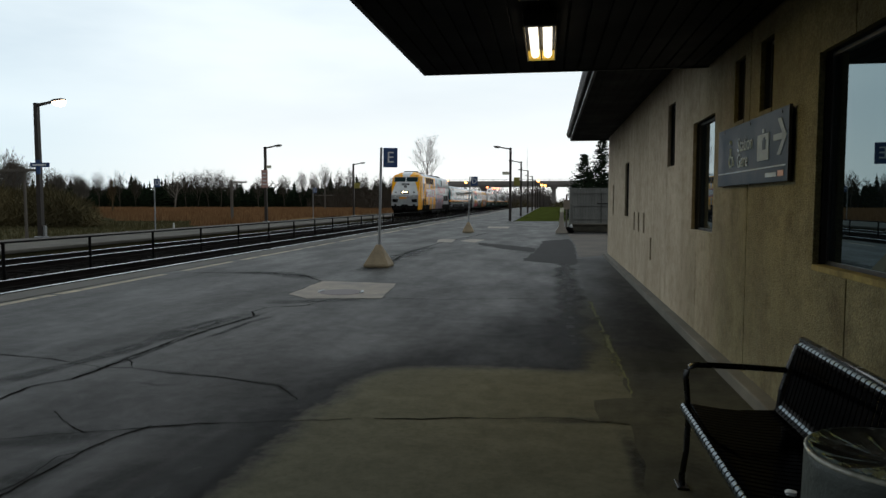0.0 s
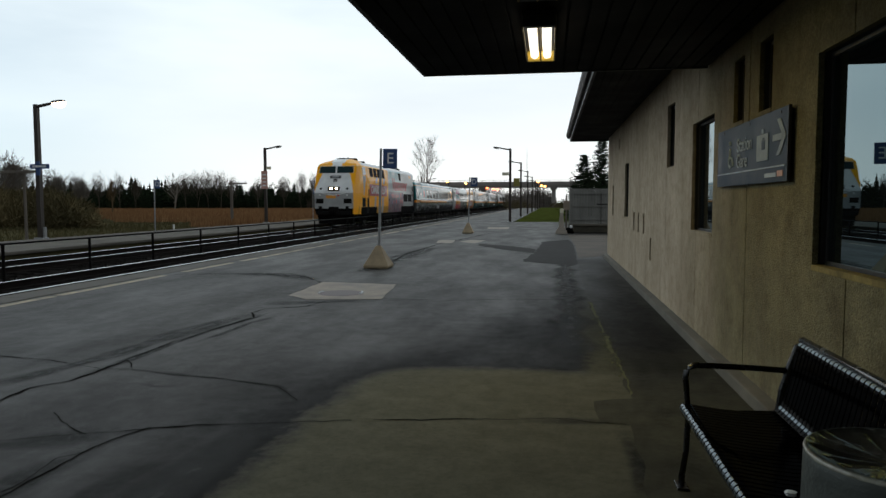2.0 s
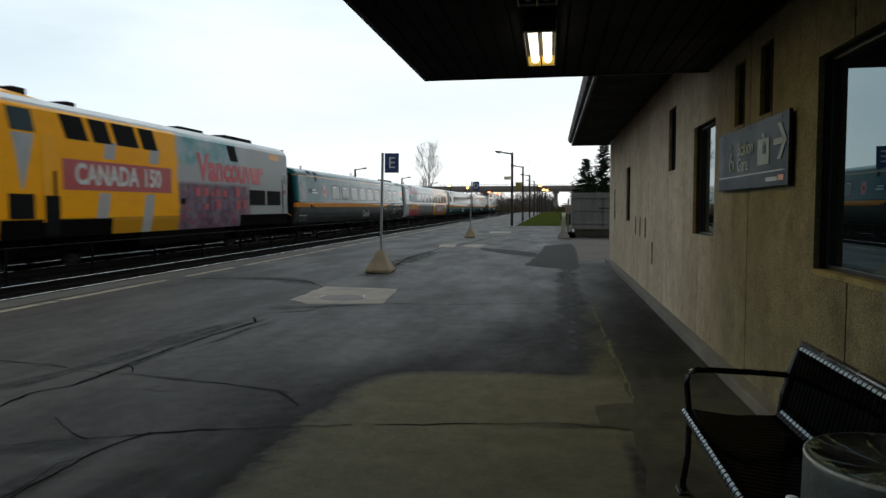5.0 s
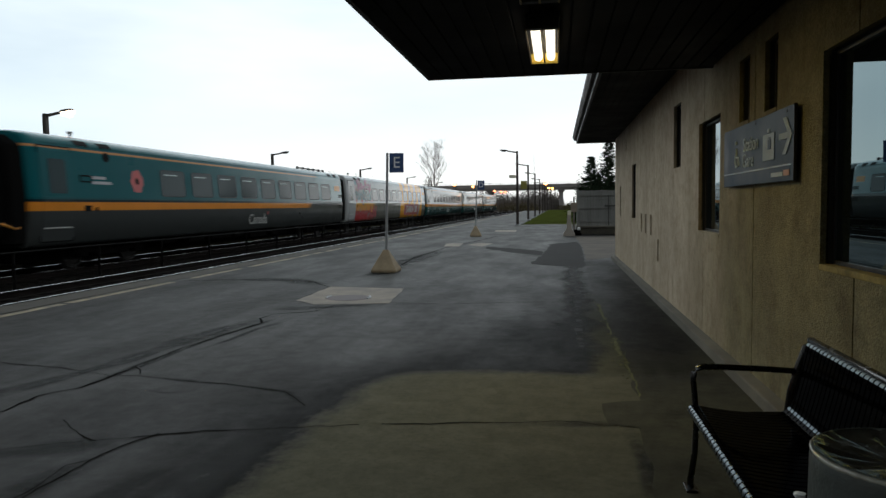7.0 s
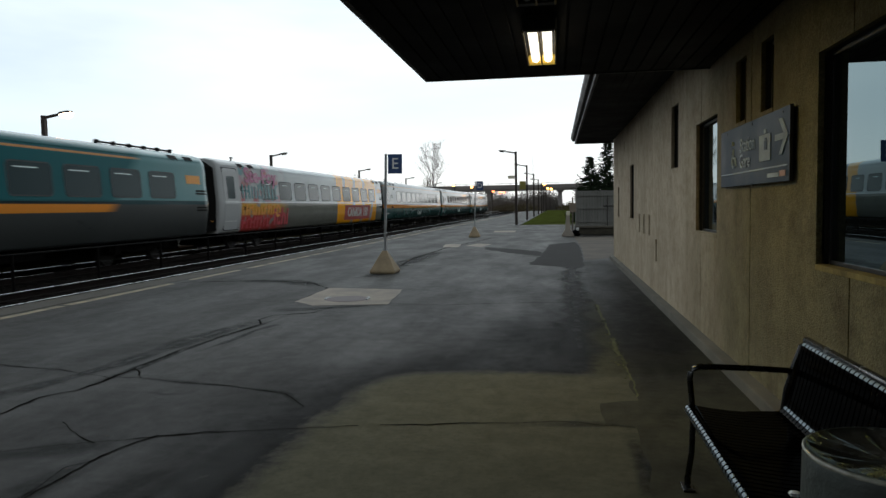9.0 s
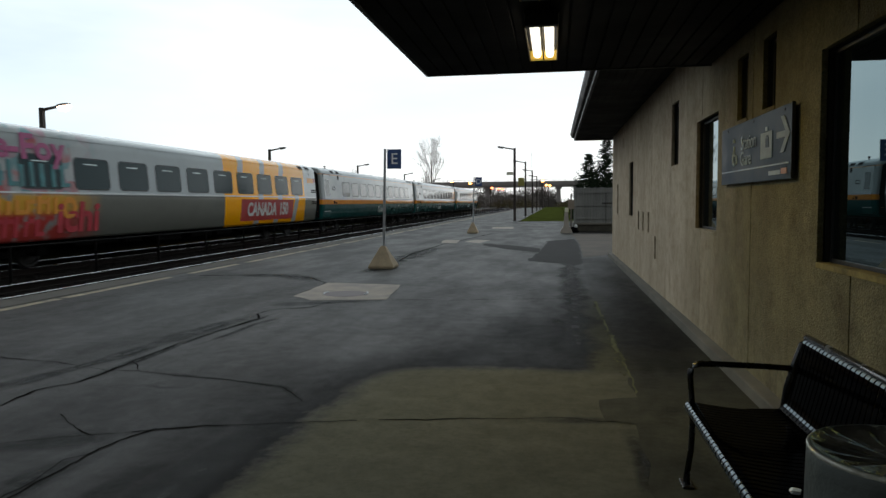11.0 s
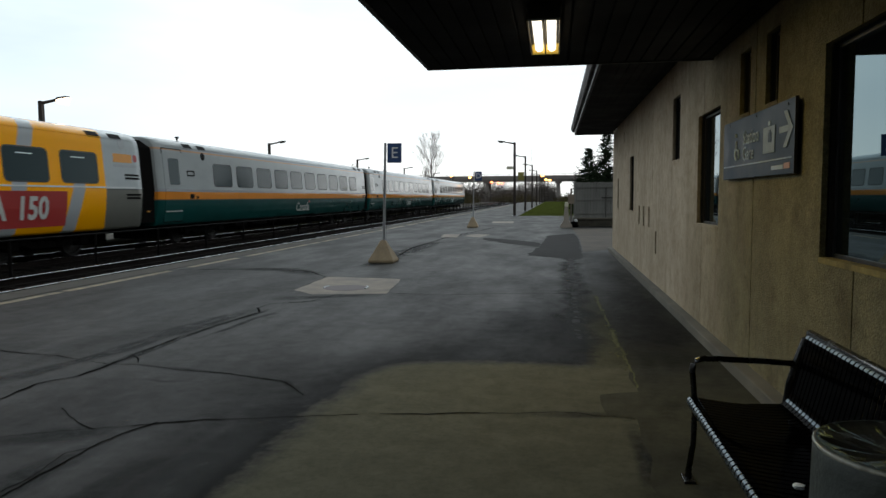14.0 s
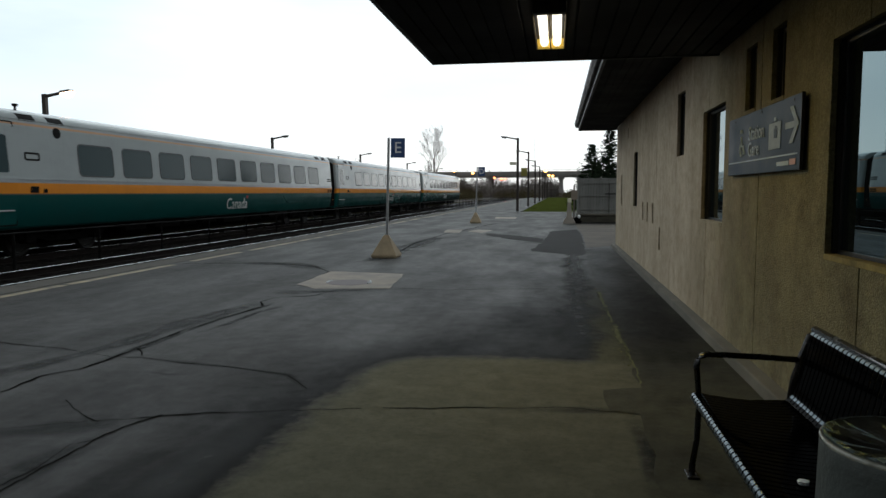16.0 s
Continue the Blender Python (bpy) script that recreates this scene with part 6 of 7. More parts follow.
def road_lamp(x, y, z, r, mat):
    t = thing("road_lamp", "distant lit orange road lamp near the overpass", "street lamp", "lamps near the overpass", at=pose(x, y, -0.6))
    bm = bmesh.new()
    tube(bm, [(0, 0, 0), (0, 0, z + 0.6)], 0.09, 6, 0.06)
    tube(bm, [(0, 0, z + 0.6), (0.35, -0.2, z + 0.75)], 0.05, 6)
    part("mast", bm, M_brownpole, t)
    bm = bmesh.new()
    bmesh.ops.create_uvsphere(bm, u_segments=12, v_segments=8, radius=r)
    for v in bm.verts:
        v.co.z *= 0.7
    bm.transform(Matrix.Translation((0.35, -0.3, z + 0.6)))
    part("lens", bm, mat, t, "glowing lens", smooth=True)


for px_x, y, z, r, mt in ((-32.0, 215, 8.1, 0.42, M_sodium), (-26.2, 215, 7.5, 0.45, M_sodium), (-23.6, 215, 7.0, 0.35, M_sodium), (-19.0, 210, 5.9, 0.40, M_sodium_red), (-17.0, 210, 5.6, 0.40, M_sodium_red), (-15.8, 210, 5.5, 0.38, M_sodium_red), (-3.6, 205, 7.6, 0.42, M_sodium), (-2.7, 212, 6.6, 0.40, M_sodium), (-1.7, 216, 6.5, 0.42, M_sodium)):
    road_lamp(px_x, y, z, r, mt)

# ---------------- the train ----------------
def livery(name, bands):
    return band_mat(name, bands)[0]


C_LGREY, C_TEAL, C_ORANGE, C_YEL = (0.355, 0.390, 0.395), (0.005, 0.066, 0.062), (0.72, 0.26, 0.03), (1.0, 0.43, 0.0)
M_green_livery = livery("green_stripe_livery", [(1.57, C_TEAL), (1.60, (0.12, 0.11, 0.09)), (1.86, C_ORANGE), (1.96, (0.34, 0.36, 0.37)), (3.27, C_LGREY), (3.33, (0.55, 0.33, 0.2)), (9, C_LGREY)])


def teal_livery():
    # the near-black band above the orange paints the shadow crease under the waist
    m, n, l, b, sp, col = band_mat("teal_livery", [(1.64, (0.048, 0.054, 0.054)), (1.87, C_ORANGE), (1.94, (0.004, 0.020, 0.024)), (1.99, (0.002, 0.082, 0.094)), (3.27, (0.001, 0.100, 0.116)), (3.33, (0.55, 0.27, 0.1)), (9, (0.006, 0.105, 0.12))])
    wob = math_node(n, l, "ADD", sp.outputs["Y"], math_node(n, l, "MULTIPLY", sp.outputs["Z"], -0.9))
    fade = maprange(n, l, wob, 17.9, 18.5)
    # paler trailing end: the sky's reflection there is painted into the teal
    end_sheen = mixc(n, l, maprange(n, l, sp.outputs["Z"], 1.855, 1.865), (0.055, 0.061, 0.061), (0.006, 0.05, 0.06))
    end_sheen = mixc(n, l, maprange(n, l, sp.outputs["Z"], 1.985, 1.995), end_sheen, (0.10, 0.245, 0.262))
    c2 = mixc(n, l, fade, col, end_sheen)
    l.new(c2, b.inputs["Base Color"])
    return m


def wrap_livery():
    # the thin dark band at 1.9 paints the shadow line below the moulding
    m, n, l, b, sp, col = band_mat("wrap_livery", [(1.90, (0.158, 0.163, 0.143)), (1.925, (0.07, 0.075, 0.075)), (9, (0.45, 0.50, 0.515))])
    y, z = sp.outputs["Y"], sp.outputs["Z"]
    # yellow end field with leaning grey bars
    zz = math_node(n, l, "MULTIPLY", math_node(n, l, "ABSOLUTE", math_node(n, l, "SUBTRACT", z, 2.1)), 0.28)
    field = math_node(n, l, "MULTIPLY", maprange(n, l, math_node(n, l, "ADD", y, math_node(n, l, "MULTIPLY", zz, -0.3)), 14.76, 14.78), maprange(n, l, y, 23.58, 23.60, 1, 0))
    lean = math_node(n, l, "ADD", math_node(n, l, "SUBTRACT", y, 16.06), math_node(n, l, "MULTIPLY", math_node(n, l, "SUBTRACT", z, 2.97), -0.30))
    ph = math_node(n, l, "FRACT", math_node(n, l, "MULTIPLY", lean, 1 / 2.15))
    bar = math_node(n, l, "MULTIPLY", maprange(n, l, ph, 0.223, 0.23, 1, 0), maprange(n, l, y, 15.4, 15.41))
    high = math_node(n, l, "MULTIPLY", maprange(n, l, z, 2.95, 2.96), maprange(n, l, y, 22.0, 22.01, 1, 0))
    bar = math_node(n, l, "MULTIPLY", bar, math_node(n, l, "ADD", high, math_node(n, l, "MULTIPLY", maprange(n, l, z, 2.07, 2.08, 1, 0), maprange(n, l, y, 17.0, 17.01))))
    yel = mixc(n, l, math_node(n, l, "MINIMUM", bar, 1.0), C_YEL, (0.40, 0.43, 0.45))
    col = mixc(n, l, field, col, yel)
    # bright city picture wrap on the leading end
    v = n.new("ShaderNodeTexVoronoi")
    v.inputs["Scale"].default_value = 2.6
    co = n.new("ShaderNodeTexCoord")
    l.new(co.outputs["Object"], v.inputs["Vector"])
    hs = n.new("ShaderNodeSeparateColor")
    l.new(v.outputs["Color"], hs.inputs["Color"])
    r = n.new("ShaderNodeValToRGB")
    r.color_ramp.interpolation = "CONSTANT"
    for p, cc in ((0.0, (0.42, 0.12, 0.13, 1)), (0.2, (0.40, 0.43, 0.44, 1)), (0.4, (0.14, 0.28, 0.30, 1)), (0.6, (0.38, 0.24, 0.28, 1)), (0.8, (0.45, 0.46, 0.46, 1))):
        e = r.color_ramp.elements.new(p) if p > 0 else r.color_ramp.elements[0]
        e.position, e.color = p, cc
    l.new(hs.outputs["Red"], r.inputs["Fac"])
    up = mixc(n, l, maprange(n, l, noise_node(n, l, 1.4, 3), 0.45, 0.6), r.outputs["Color"], C_LGREY)
    lo = mixc(n, l, maprange(n, l, z, 1.35, 1.55), (0.44, 0.06, 0.05), (0.62, 0.34, 0.05))
    lo = mixc(n, l, maprange(n, l, noise_node(n, l, 2.0, 3), 0.56, 0.66), lo, (0.27, 0.27, 0.26))
    pic = mixc(n, l, maprange(n, l, z, 1.86, 2.0), lo, up)
    pic = mixc(n, l, maprange(n, l, y, 2.15, 2.25, 1, 0), pic, (0.40, 0.42, 0.43))
    col = mixc(n, l, maprange(n, l, y, 5.6, 7.4, 1, 0), col, pic)
    l.new(col, b.inputs["Base Color"])
    return m


M_teal_livery, M_wrap_livery = teal_livery(), wrap_livery()
M_trainglass = glass_mat("train_window_glass", (0.012, 0.027, 0.031), 1.25, 0.12)
varnish(M_trainglass, 0.04, 0.9, 0.58, 0.80)
M_trainglass.node_tree.nodes["Principled BSDF"].inputs["Specular Tint"].default_value = (0.52, 0.82, 0.90, 1)
M_rubber = surface("black_rubber", (0.008, 0.008, 0.008), 0.75, spec=0.08, var=0.3)
M_under = surface("grimy_underframe", (0.005, 0.0047, 0.0045), 0.9, spec=0.03, var=0.5, scale=2, fine=30)
M_wheel = surface("wheel_steel", (0.012, 0.011, 0.010), 0.6, metal=0.4, var=0.3)
M_gasket = surface("window_gasket", (0.035, 0.040, 0.042), 0.6, var=0.2)
M_red = surface("red_panel_vinyl", (0.42, 0.030, 0.028), 0.4, var=0.12, scale=2, fine=30, relief=0.02)
# near-white colour that paints the highlight along the waist moulding
M_waistglint = surface("waist_highlight", (0.62, 0.65, 0.65), 0.4, var=0.2, scale=2, fine=30, relief=0.02)
M_doorgrey = surface("door_grey", (0.40, 0.43, 0.45), 0.4, var=0.15, scale=2, fine=30, relief=0.02)
M_decal = surface("white_vinyl", (0.62, 0.64, 0.62), 0.5, var=0.15, scale=3, fine=30, relief=0.02)
M_badge_y = surface("orange_vinyl", (0.78, 0.33, 0.04), 0.5, var=0.1)
M_wrapred = surface("raspberry_vinyl", (0.55, 0.05, 0.07), 0.45, var=0.25, scale=2, fine=20)
M_wrappurple = surface("purple_vinyl", (0.16, 0.09, 0.18), 0.5, var=0.3, scale=2, fine=20)
M_wrapteal = surface("teal_vinyl", (0.05, 0.22, 0.24), 0.5, var=0.4, scale=2, fine=20)
# glow for bars laid on opaque panes, in place of lights inside
M_paneglow = glow("pane_ceiling_glow", (0.72, 0.86, 0.84), 0.075)
M_pink = surface("pink_flower_vinyl", (0.55, 0.10, 0.10), 0.5, var=0.2)


for m in (M_red, M_decal, M_badge_y, M_wrapred, M_wrapteal, M_pink, M_waistglint, M_doorgrey):
    varnish(m, 0.05, 0.8)


# half-section of the coach: lateral, height over the rail
SEC = [(1.38, 0.72), (1.46, 0.80), (1.55, 1.40), (1.59, 1.88), (1.565, 2.02), (1.48, 3.20), (1.44, 3.44), (1.30, 3.61), (0.95, 3.70), (0.0, 3.74)]


def side_x(z):
    for (xa, za), (xb, zb) in zip(SEC, SEC[1:]):
        if za <= z <= zb:
            return xa + (xb - xa) * (z - za) / (zb - za)
    return 1.4


def coach_body(L0, L1):
    bm = bmesh.new()
    loops = []
    for y, s in ((L0, 0.955), (L0 + 0.12, 0.985), (L0 + 0.4, 1.0), (L1 - 0.4, 1.0), (L1 - 0.12, 0.985), (L1, 0.955)):
        half = [(x * s, z if z < 1 else 1 + (z - 1) * (0.5 + 0.5 * s)) for x, z in SEC]
        loops.append([(x, y, z) for x, z in half] + [(-x, y, z) for x, z in half[-2::-1]])
    loft(bm, loops)
    return bm


def rounded_rect(y0, y1, z0, z1, r, seg=4):
    pts = []
    for cy, cz, a0 in ((y1 - r, z1 - r, 0), (y0 + r, z1 - r, 90), (y0 + r, z0 + r, 180), (y1 - r, z0 + r, 270)):
        for k in range(seg + 1):
            a = radians(a0 + 90 * k / seg)
            pts.append((cy + r * math.cos(a), cz + r * math.sin(a)))
    return pts


def side_panel(y0, y1, z0, z1, out0, out1, r=0.0, sgn=1, seg=4):
    """A plate that follows the coach side, standing proud from out0 to out1."""
    bm = bmesh.new()
    breaks = [z for _, z in SEC if z0 + 0.01 < z < z1 - 0.01]
    if breaks or not r:
        loft(bm, [[(sgn * (side_x(z) + out0), y0, z), (sgn * (side_x(z) + out0), y1, z), (sgn * (side_x(z) + out1), y1, z), (sgn * (side_x(z) + out1), y0, z)] for z in [z0, *breaks, z1]])
        bmesh.ops.recalc_face_normals(bm, faces=bm.faces[:])
        return bm
    pts = rounded_rect(y0, y1, z0, z1, r, seg)
    loft(bm, [[(sgn * (side_x(z) + o), y, z) for y, z in pts] for o in (out0, out1)])
    bmesh.ops.recalc_face_normals(bm, faces=bm.faces[:])
    return bm


def ring_panel(y0, y1, z0, z1, w, out0, out1, r, sgn=1):
    """A rounded frame round an opening on the coach side."""
    a, b = rounded_rect(y0, y1, z0, z1, r), rounded_rect(y0 + w, y1 - w, z0 + w, z1 - w, r * 0.7)
    bm = bmesh.new()
    rings = [[bm.verts.new((sgn * (side_x(z) + o), y, z)) for y, z in lp] for lp, o in ((a, out0), (a, out1), (b, out1), (b, out0))]
    n = len(a)
    for q, v in zip(rings, rings[1:]):
        for k in range(n):
            bm.faces.new((q[k], q[(k + 1) % n], v[(k + 1) % n], v[k]))
    bmesh.ops.recalc_face_normals(bm, faces=bm.faces[:])
    return bm


def wheelset_mesh(r=0.46):
    bm = bmesh.new()
    for s in (-1, 1):
        x = s * 0.72
        loft(bm, [disc_pts(x + s * d, 0, 0, rr, 24, "x") for d, rr in ((-0.06, r * 0.55), (-0.06, r + 0.03), (-0.03, r + 0.03), (-0.025, r), (0.06, r - 0.006), (0.065, r * 0.82), (0.03, r * 0.78), (0.045, r * 0.3), (0.09, 0.12), (0.10, 0.05))])
    tube(bm, [(-0.8, 0, 0), (0.8, 0, 0)], 0.085, 12)
    return mesh_of("wheelset", bm, M_wheel)


WHEELSETS = []
ME_WHEELSET = wheelset_mesh()


def bogie(parent, yc, base):
    bm = bmesh.new()
    for s in (-1, 1):
        x = s * 1.02
        # cranked side frame with axleboxes
        loft(bm, [[(x + a * 0.07, yc + y, z) for y, z in ((-base / 2 - 0.35, 0.42), (-base / 2 - 0.3, 0.62), (-base / 2 + 0.35, 0.66), (-0.5, 0.50), (0.5, 0.50), (base / 2 - 0.35, 0.66), (base / 2 + 0.3, 0.62), (base / 2 + 0.35, 0.42), (base / 2 - 0.4, 0.44), (0.6, 0.34), (-0.6, 0.34), (-base / 2 + 0.4, 0.44))] for a in (-1, 1)])
        for yy in (-base / 2, base / 2):
            box(bm, x - 0.12, x + 0.14, yc + yy - 0.17, yc + yy + 0.17, 0.32, 0.62, bevel=0.03)
        for yy in (-0.35, 0.35):
            tube(bm, [(x, yc + yy, 0.4), (x, yc + yy, 0.78)], 0.12, 10)
    box(bm, -1.0, 1.0, yc - 0.35, yc + 0.35, 0.38, 0.66, bevel=0.03)
    part("bogie_frame", bm, M_under, parent)
    for yy in (-base / 2, base / 2):
        ws = new("wheelset", ME_WHEELSET)
        ws.parent = parent
        ws.location = (0, yc + yy, 0.46)
        WHEELSETS.append((ws, yc + yy))


def underframe(parent, L0, L1, seed):
    rng = random.Random(seed)
    bm = bmesh.new()
    box(bm, -1.25, 1.25, L0 + 0.3, L1 - 0.3, 0.62, 0.74)
    part("underframe", bm, M_under, parent)
    # added near-black block hides the far platform and keeps the underside dark
    part("underfloor_blocker", new_box(-0.60, 0.60, L0 + 0.6, L1 - 0.6, 0.26, 0.61, bevel=0.02), M_under, parent)
    y = L0 + 6.2
    while y < L1 - 7.2:
        L = rng.uniform(0.8, 2.0)
        part("equipment_box", new_box(-1.2, 1.2, y, y + L, rng.uniform(0.38, 0.5), 0.615, bevel=0.03), M_under, parent)
        y += L + rng.uniform(0.25, 1.0)


CL = 25.9
WIN_SHARED = {}


def make_coach(label, mat, first, count, seed, door=True, waist=None):
    co = thing("passenger_coach", label, "train coach", "coaches of the train")
    L0, L1 = 0.42, CL - 0.42
    body = part("body", coach_body(L0, L1), mat, co)
    for p in body.data.polygons:
        p.use_smooth = abs(p.normal.y) < 0.5
    for i in range(count):
        y0 = first + 1.944 * i
        for s in (1, -1):
            key = ("w", s)
            if key not in WIN_SHARED:
                bmp = side_panel(0.05, 1.50, 2.09, 2.92, -0.02, 0.006, 0.12, s)
                bmf = ring_panel(0.02, 1.53, 2.06, 2.95, 0.034, -0.02, 0.011, 0.15, s)
                WIN_SHARED[key] = (mesh_of("window", bmf, M_gasket), mesh_of("pane", bmp, M_trainglass))
            mf, mp = WIN_SHARED[key]
            f = new("window", mf)
            f.parent, f.location = co, (0, y0, 0)
            p = new("pane", mp)
            p.parent = f
    if door:
        for s in (1, -1):
            d = part("door", side_panel(0.78, 1.95, 0.86, 3.30, -0.02, 0.008, 0.05, s), mat, co)
            part("door_frame", ring_panel(0.74, 1.99, 0.82, 3.34, 0.03, -0.02, 0.012, 0.06, s), M_rubber, d)
            part("door_pane", side_panel(1.08, 1.72, 2.1, 3.0, 0.0, 0.014, 0.07, s), M_trainglass, d)
            part("door_step", side_panel(0.85, 1.85, 1.18, 1.21, 0.0, 0.03, 0, s), M_decal, d)
            part("marker_plate", ring_panel(2.25, 2.75, 2.42, 2.62, 0.04, -0.01, 0.012, 0.05, s), M_rubber, co)
            part("socket_box", side_panel(2.35, 2.62, 1.62, 1.78, 0.0, 0.014, 0.02, s), M_rubber, co)
            part("socket_box", side_panel(2.8, 2.92, 1.62, 1.72, 0.0, 0.014, 0.02, s), M_rubber, co)
            b2 = bmesh.new()
            loft(b2, [[(s * (side_x(z) + o), y, z) for _, y, z in disc_pts(0, 3.45, 3.17, 0.14, 18)] for o in (-0.01, 0.012)])
            part("round_vent", b2, M_rubber, co)
    for s in (1, -1):
        part("waist_moulding", side_panel(L0 + 0.45, L1 - 0.45, 1.945, 1.985, -0.01, 0.018, 0, s), waist or mat, co)
        part("gutter_rail", side_panel(L0 + 0.45, L1 - 0.45, 3.40, 3.418, -0.01, 0.014, 0, s), mat, co)
    # roof louvres near both ends, small aerial
    for yy in (2.2, 3.2, CL - 2.9, CL - 1.9):
        for s in (1, -1):
            part("roof_louvre", side_panel(yy, yy + 0.55, 3.39, 3.56, -0.02, 0.012, 0, s), M_rubber, co)
    b2 = bmesh.new()
    tube(b2, [(0.9, 2.75, 3.6), (0.9, 2.75, 3.8)], 0.03, 8)
    tube(b2, [(0.9, 2.75, 3.8), (0.9, 2.75, 3.86)], 0.07, 8)
    part("roof_aerial", b2, M_rubber, co)
    # air intakes by the trailing end
    for zz in (1.62, 1.72, 2.22, 2.32):
        part("intake_slot", side_panel(24.55, 25.25, zz, zz + 0.06, 0.0, 0.01), M_rubber, co)
    # gangway bellows at both ends
    for ya, yb in ((0.0, L0 + 0.02), (L1 - 0.02, CL)):
        b2 = bmesh.new()
        k = 5
        lps = []
        for i in range(k * 2 + 1):
            y = ya + (yb - ya) * i / (k * 2)
            g = 0.05 if i % 2 else 0.0
            lps.append([(x, y, z) for x, z in ((1.38 - g, 0.85), (1.42 - g, 2.0), (1.32 - g, 3.3 - g), (0.95 - g, 3.55 - g), (-0.95 + g, 3.55 - g), (-1.32 + g, 3.3 - g), (-1.42 + g, 2.0), (-1.38 + g, 0.85))])
        loft(b2, lps)
        part("gangway_bellows", b2, M_rubber, co)
    b2 = bmesh.new()
    tube(b2, [(1.3, -0.3, 1.35), (1.36, 0.1, 1.2), (1.3, 0.5, 1.3)], 0.03, 6)
    part("jumper_cable", b2, M_badge_y, co)
    bogie(co, 4.1, 2.6)
    bogie(co, CL - 4.1, 2.6)
    underframe(co, L0, L1, seed)
    return co


def canada_mark(co, y0, y1, z):
    """The government word mark on the lower side."""
    m = Matrix.Translation((side_x(z) + 0.012, (y0 + y1) / 2, z)) @ pose(0, 0, 0, 0, 8.4, 0) @ FACE_PX
    lettering("word_mark", "Canada", 0.62, M_decal, co, m, 0.003, "white word mark")
    part("small_flag", side_panel(y1 - 0.18, y1 - 0.02, z + 0.22, z + 0.34, 0.0, 0.008), M_red, co)


def celebration_panel(co, y0, y1, z0, z1, xs, size, squeeze=1.0, tilt=6.3, follow=True):
    if follow:
        panel = part("red_panel", side_panel(y0, y1, z0, z1, 0.0, 0.006), M_red, co, "red anniversary panel")
    else:
        panel = part("red_panel", new_box(xs, xs + 0.006, y0, y1, z0, z1), M_red, co, "red anniversary panel")
    zc = (z0 + z1) / 2
    x = (side_x(zc) if follow else xs) + (0.02 if follow else 0.010)
    m = Matrix.Translation((x, (y0 + y1) / 2, zc)) @ pose(0, 0, 0, 0, tilt, 0) @ FACE_PX
    L = y1 - y0
    for word, shift in (("CANADA", -0.135 * L), ("150", 0.285 * L)):
        lettering("panel_word", word, size, M_decal, panel, Matrix.Translation((0, shift, 0)) @ m, 0.004, "white block lettering", squeeze * 0.88, bold=size * 0.03, split=True)


coaches = []
c = make_coach("teal and grey passenger coach with an orange waist stripe", M_teal_livery, 6.12, 9, 1)
canada_mark(c, 12.5, 14.6, 1.16)
b2 = bmesh.new()
loft(b2, [[(side_x(z) + o, y, z) for _, y, z in [(0, 4.85 + r * math.cos(a), 2.52 + r * 1.15 * math.sin(a)) for a, r in ((2 * math.pi * k / 20, 0.31 + 0.03 * math.sin(k * 2.0)) for k in range(20))]] for o in (0.002, 0.008)])
flower = part("flower_emblem", b2, M_pink, c, "pink flower emblem")
part("emblem_centre", side_panel(4.76, 4.94, 2.42, 2.62, 0.006, 0.012, 0.08), M_rubber, flower)
part("slogan_bar", side_panel(2.75, 3.35, 2.52, 2.60, 0.002, 0.006), M_doorgrey, c)
part("slogan_bar", side_panel(2.75, 3.6, 2.38, 2.46, 0.002, 0.006), M_doorgrey, c)
b2 = bmesh.new()
tube(b2, [(0.72, 20.2, 3.785), (0.72, 24.4, 3.785)], 0.03, 8)
for k in range(6):
    box(b2, 0.66, 0.78, 20.25 + k * 0.80, 20.36 + k * 0.80, 3.70, 3.85, bevel=0.015)
part("roof_pipe_rack", b2, M_rubber, c)
# added glowing bars on the panes imitate ceiling lights behind the glass
for i in range(9):
    part("ceiling_light", side_panel(6.12 + 1.944 * i + 0.25, 6.12 + 1.944 * i + 1.05, 2.775, 2.80, 0.006, 0.009), M_paneglow, c, "glowing bar on a pane for the ceiling light inside")
part("operator_badge", side_panel(23.95, 24.9, 2.60, 2.90, 0.002, 0.006), M_badge_y, c)
coaches.append(c)

c = make_coach("grey coach with a picture wrap and a yellow anniversary end", M_wrap_livery, 4.28, 10, 2, waist=M_waistglint)
# the same added glowing bars, one on each pane
for i in range(10):
    part("ceiling_light", side_panel(4.28 + 1.944 * i + 0.45, 4.28 + 1.944 * i + 1.0, 2.76, 2.785, 0.006, 0.009), M_paneglow, c, "glowing bar on a pane for the ceiling light inside")
# place names on the wrap: one can be read, the others are bars with a readable end
def wrap_word(word, size, mat, y, z, tilt, squeeze, out=0.02):
    lettering("wrap_word", word, size, mat, c, Matrix.Translation((side_x(z) + out, y, z)) @ pose(0, 0, 0, 0, tilt, 0) @ FACE_PX, 0.004, "bright place name", squeeze, bold=size * 0.03, split=True)


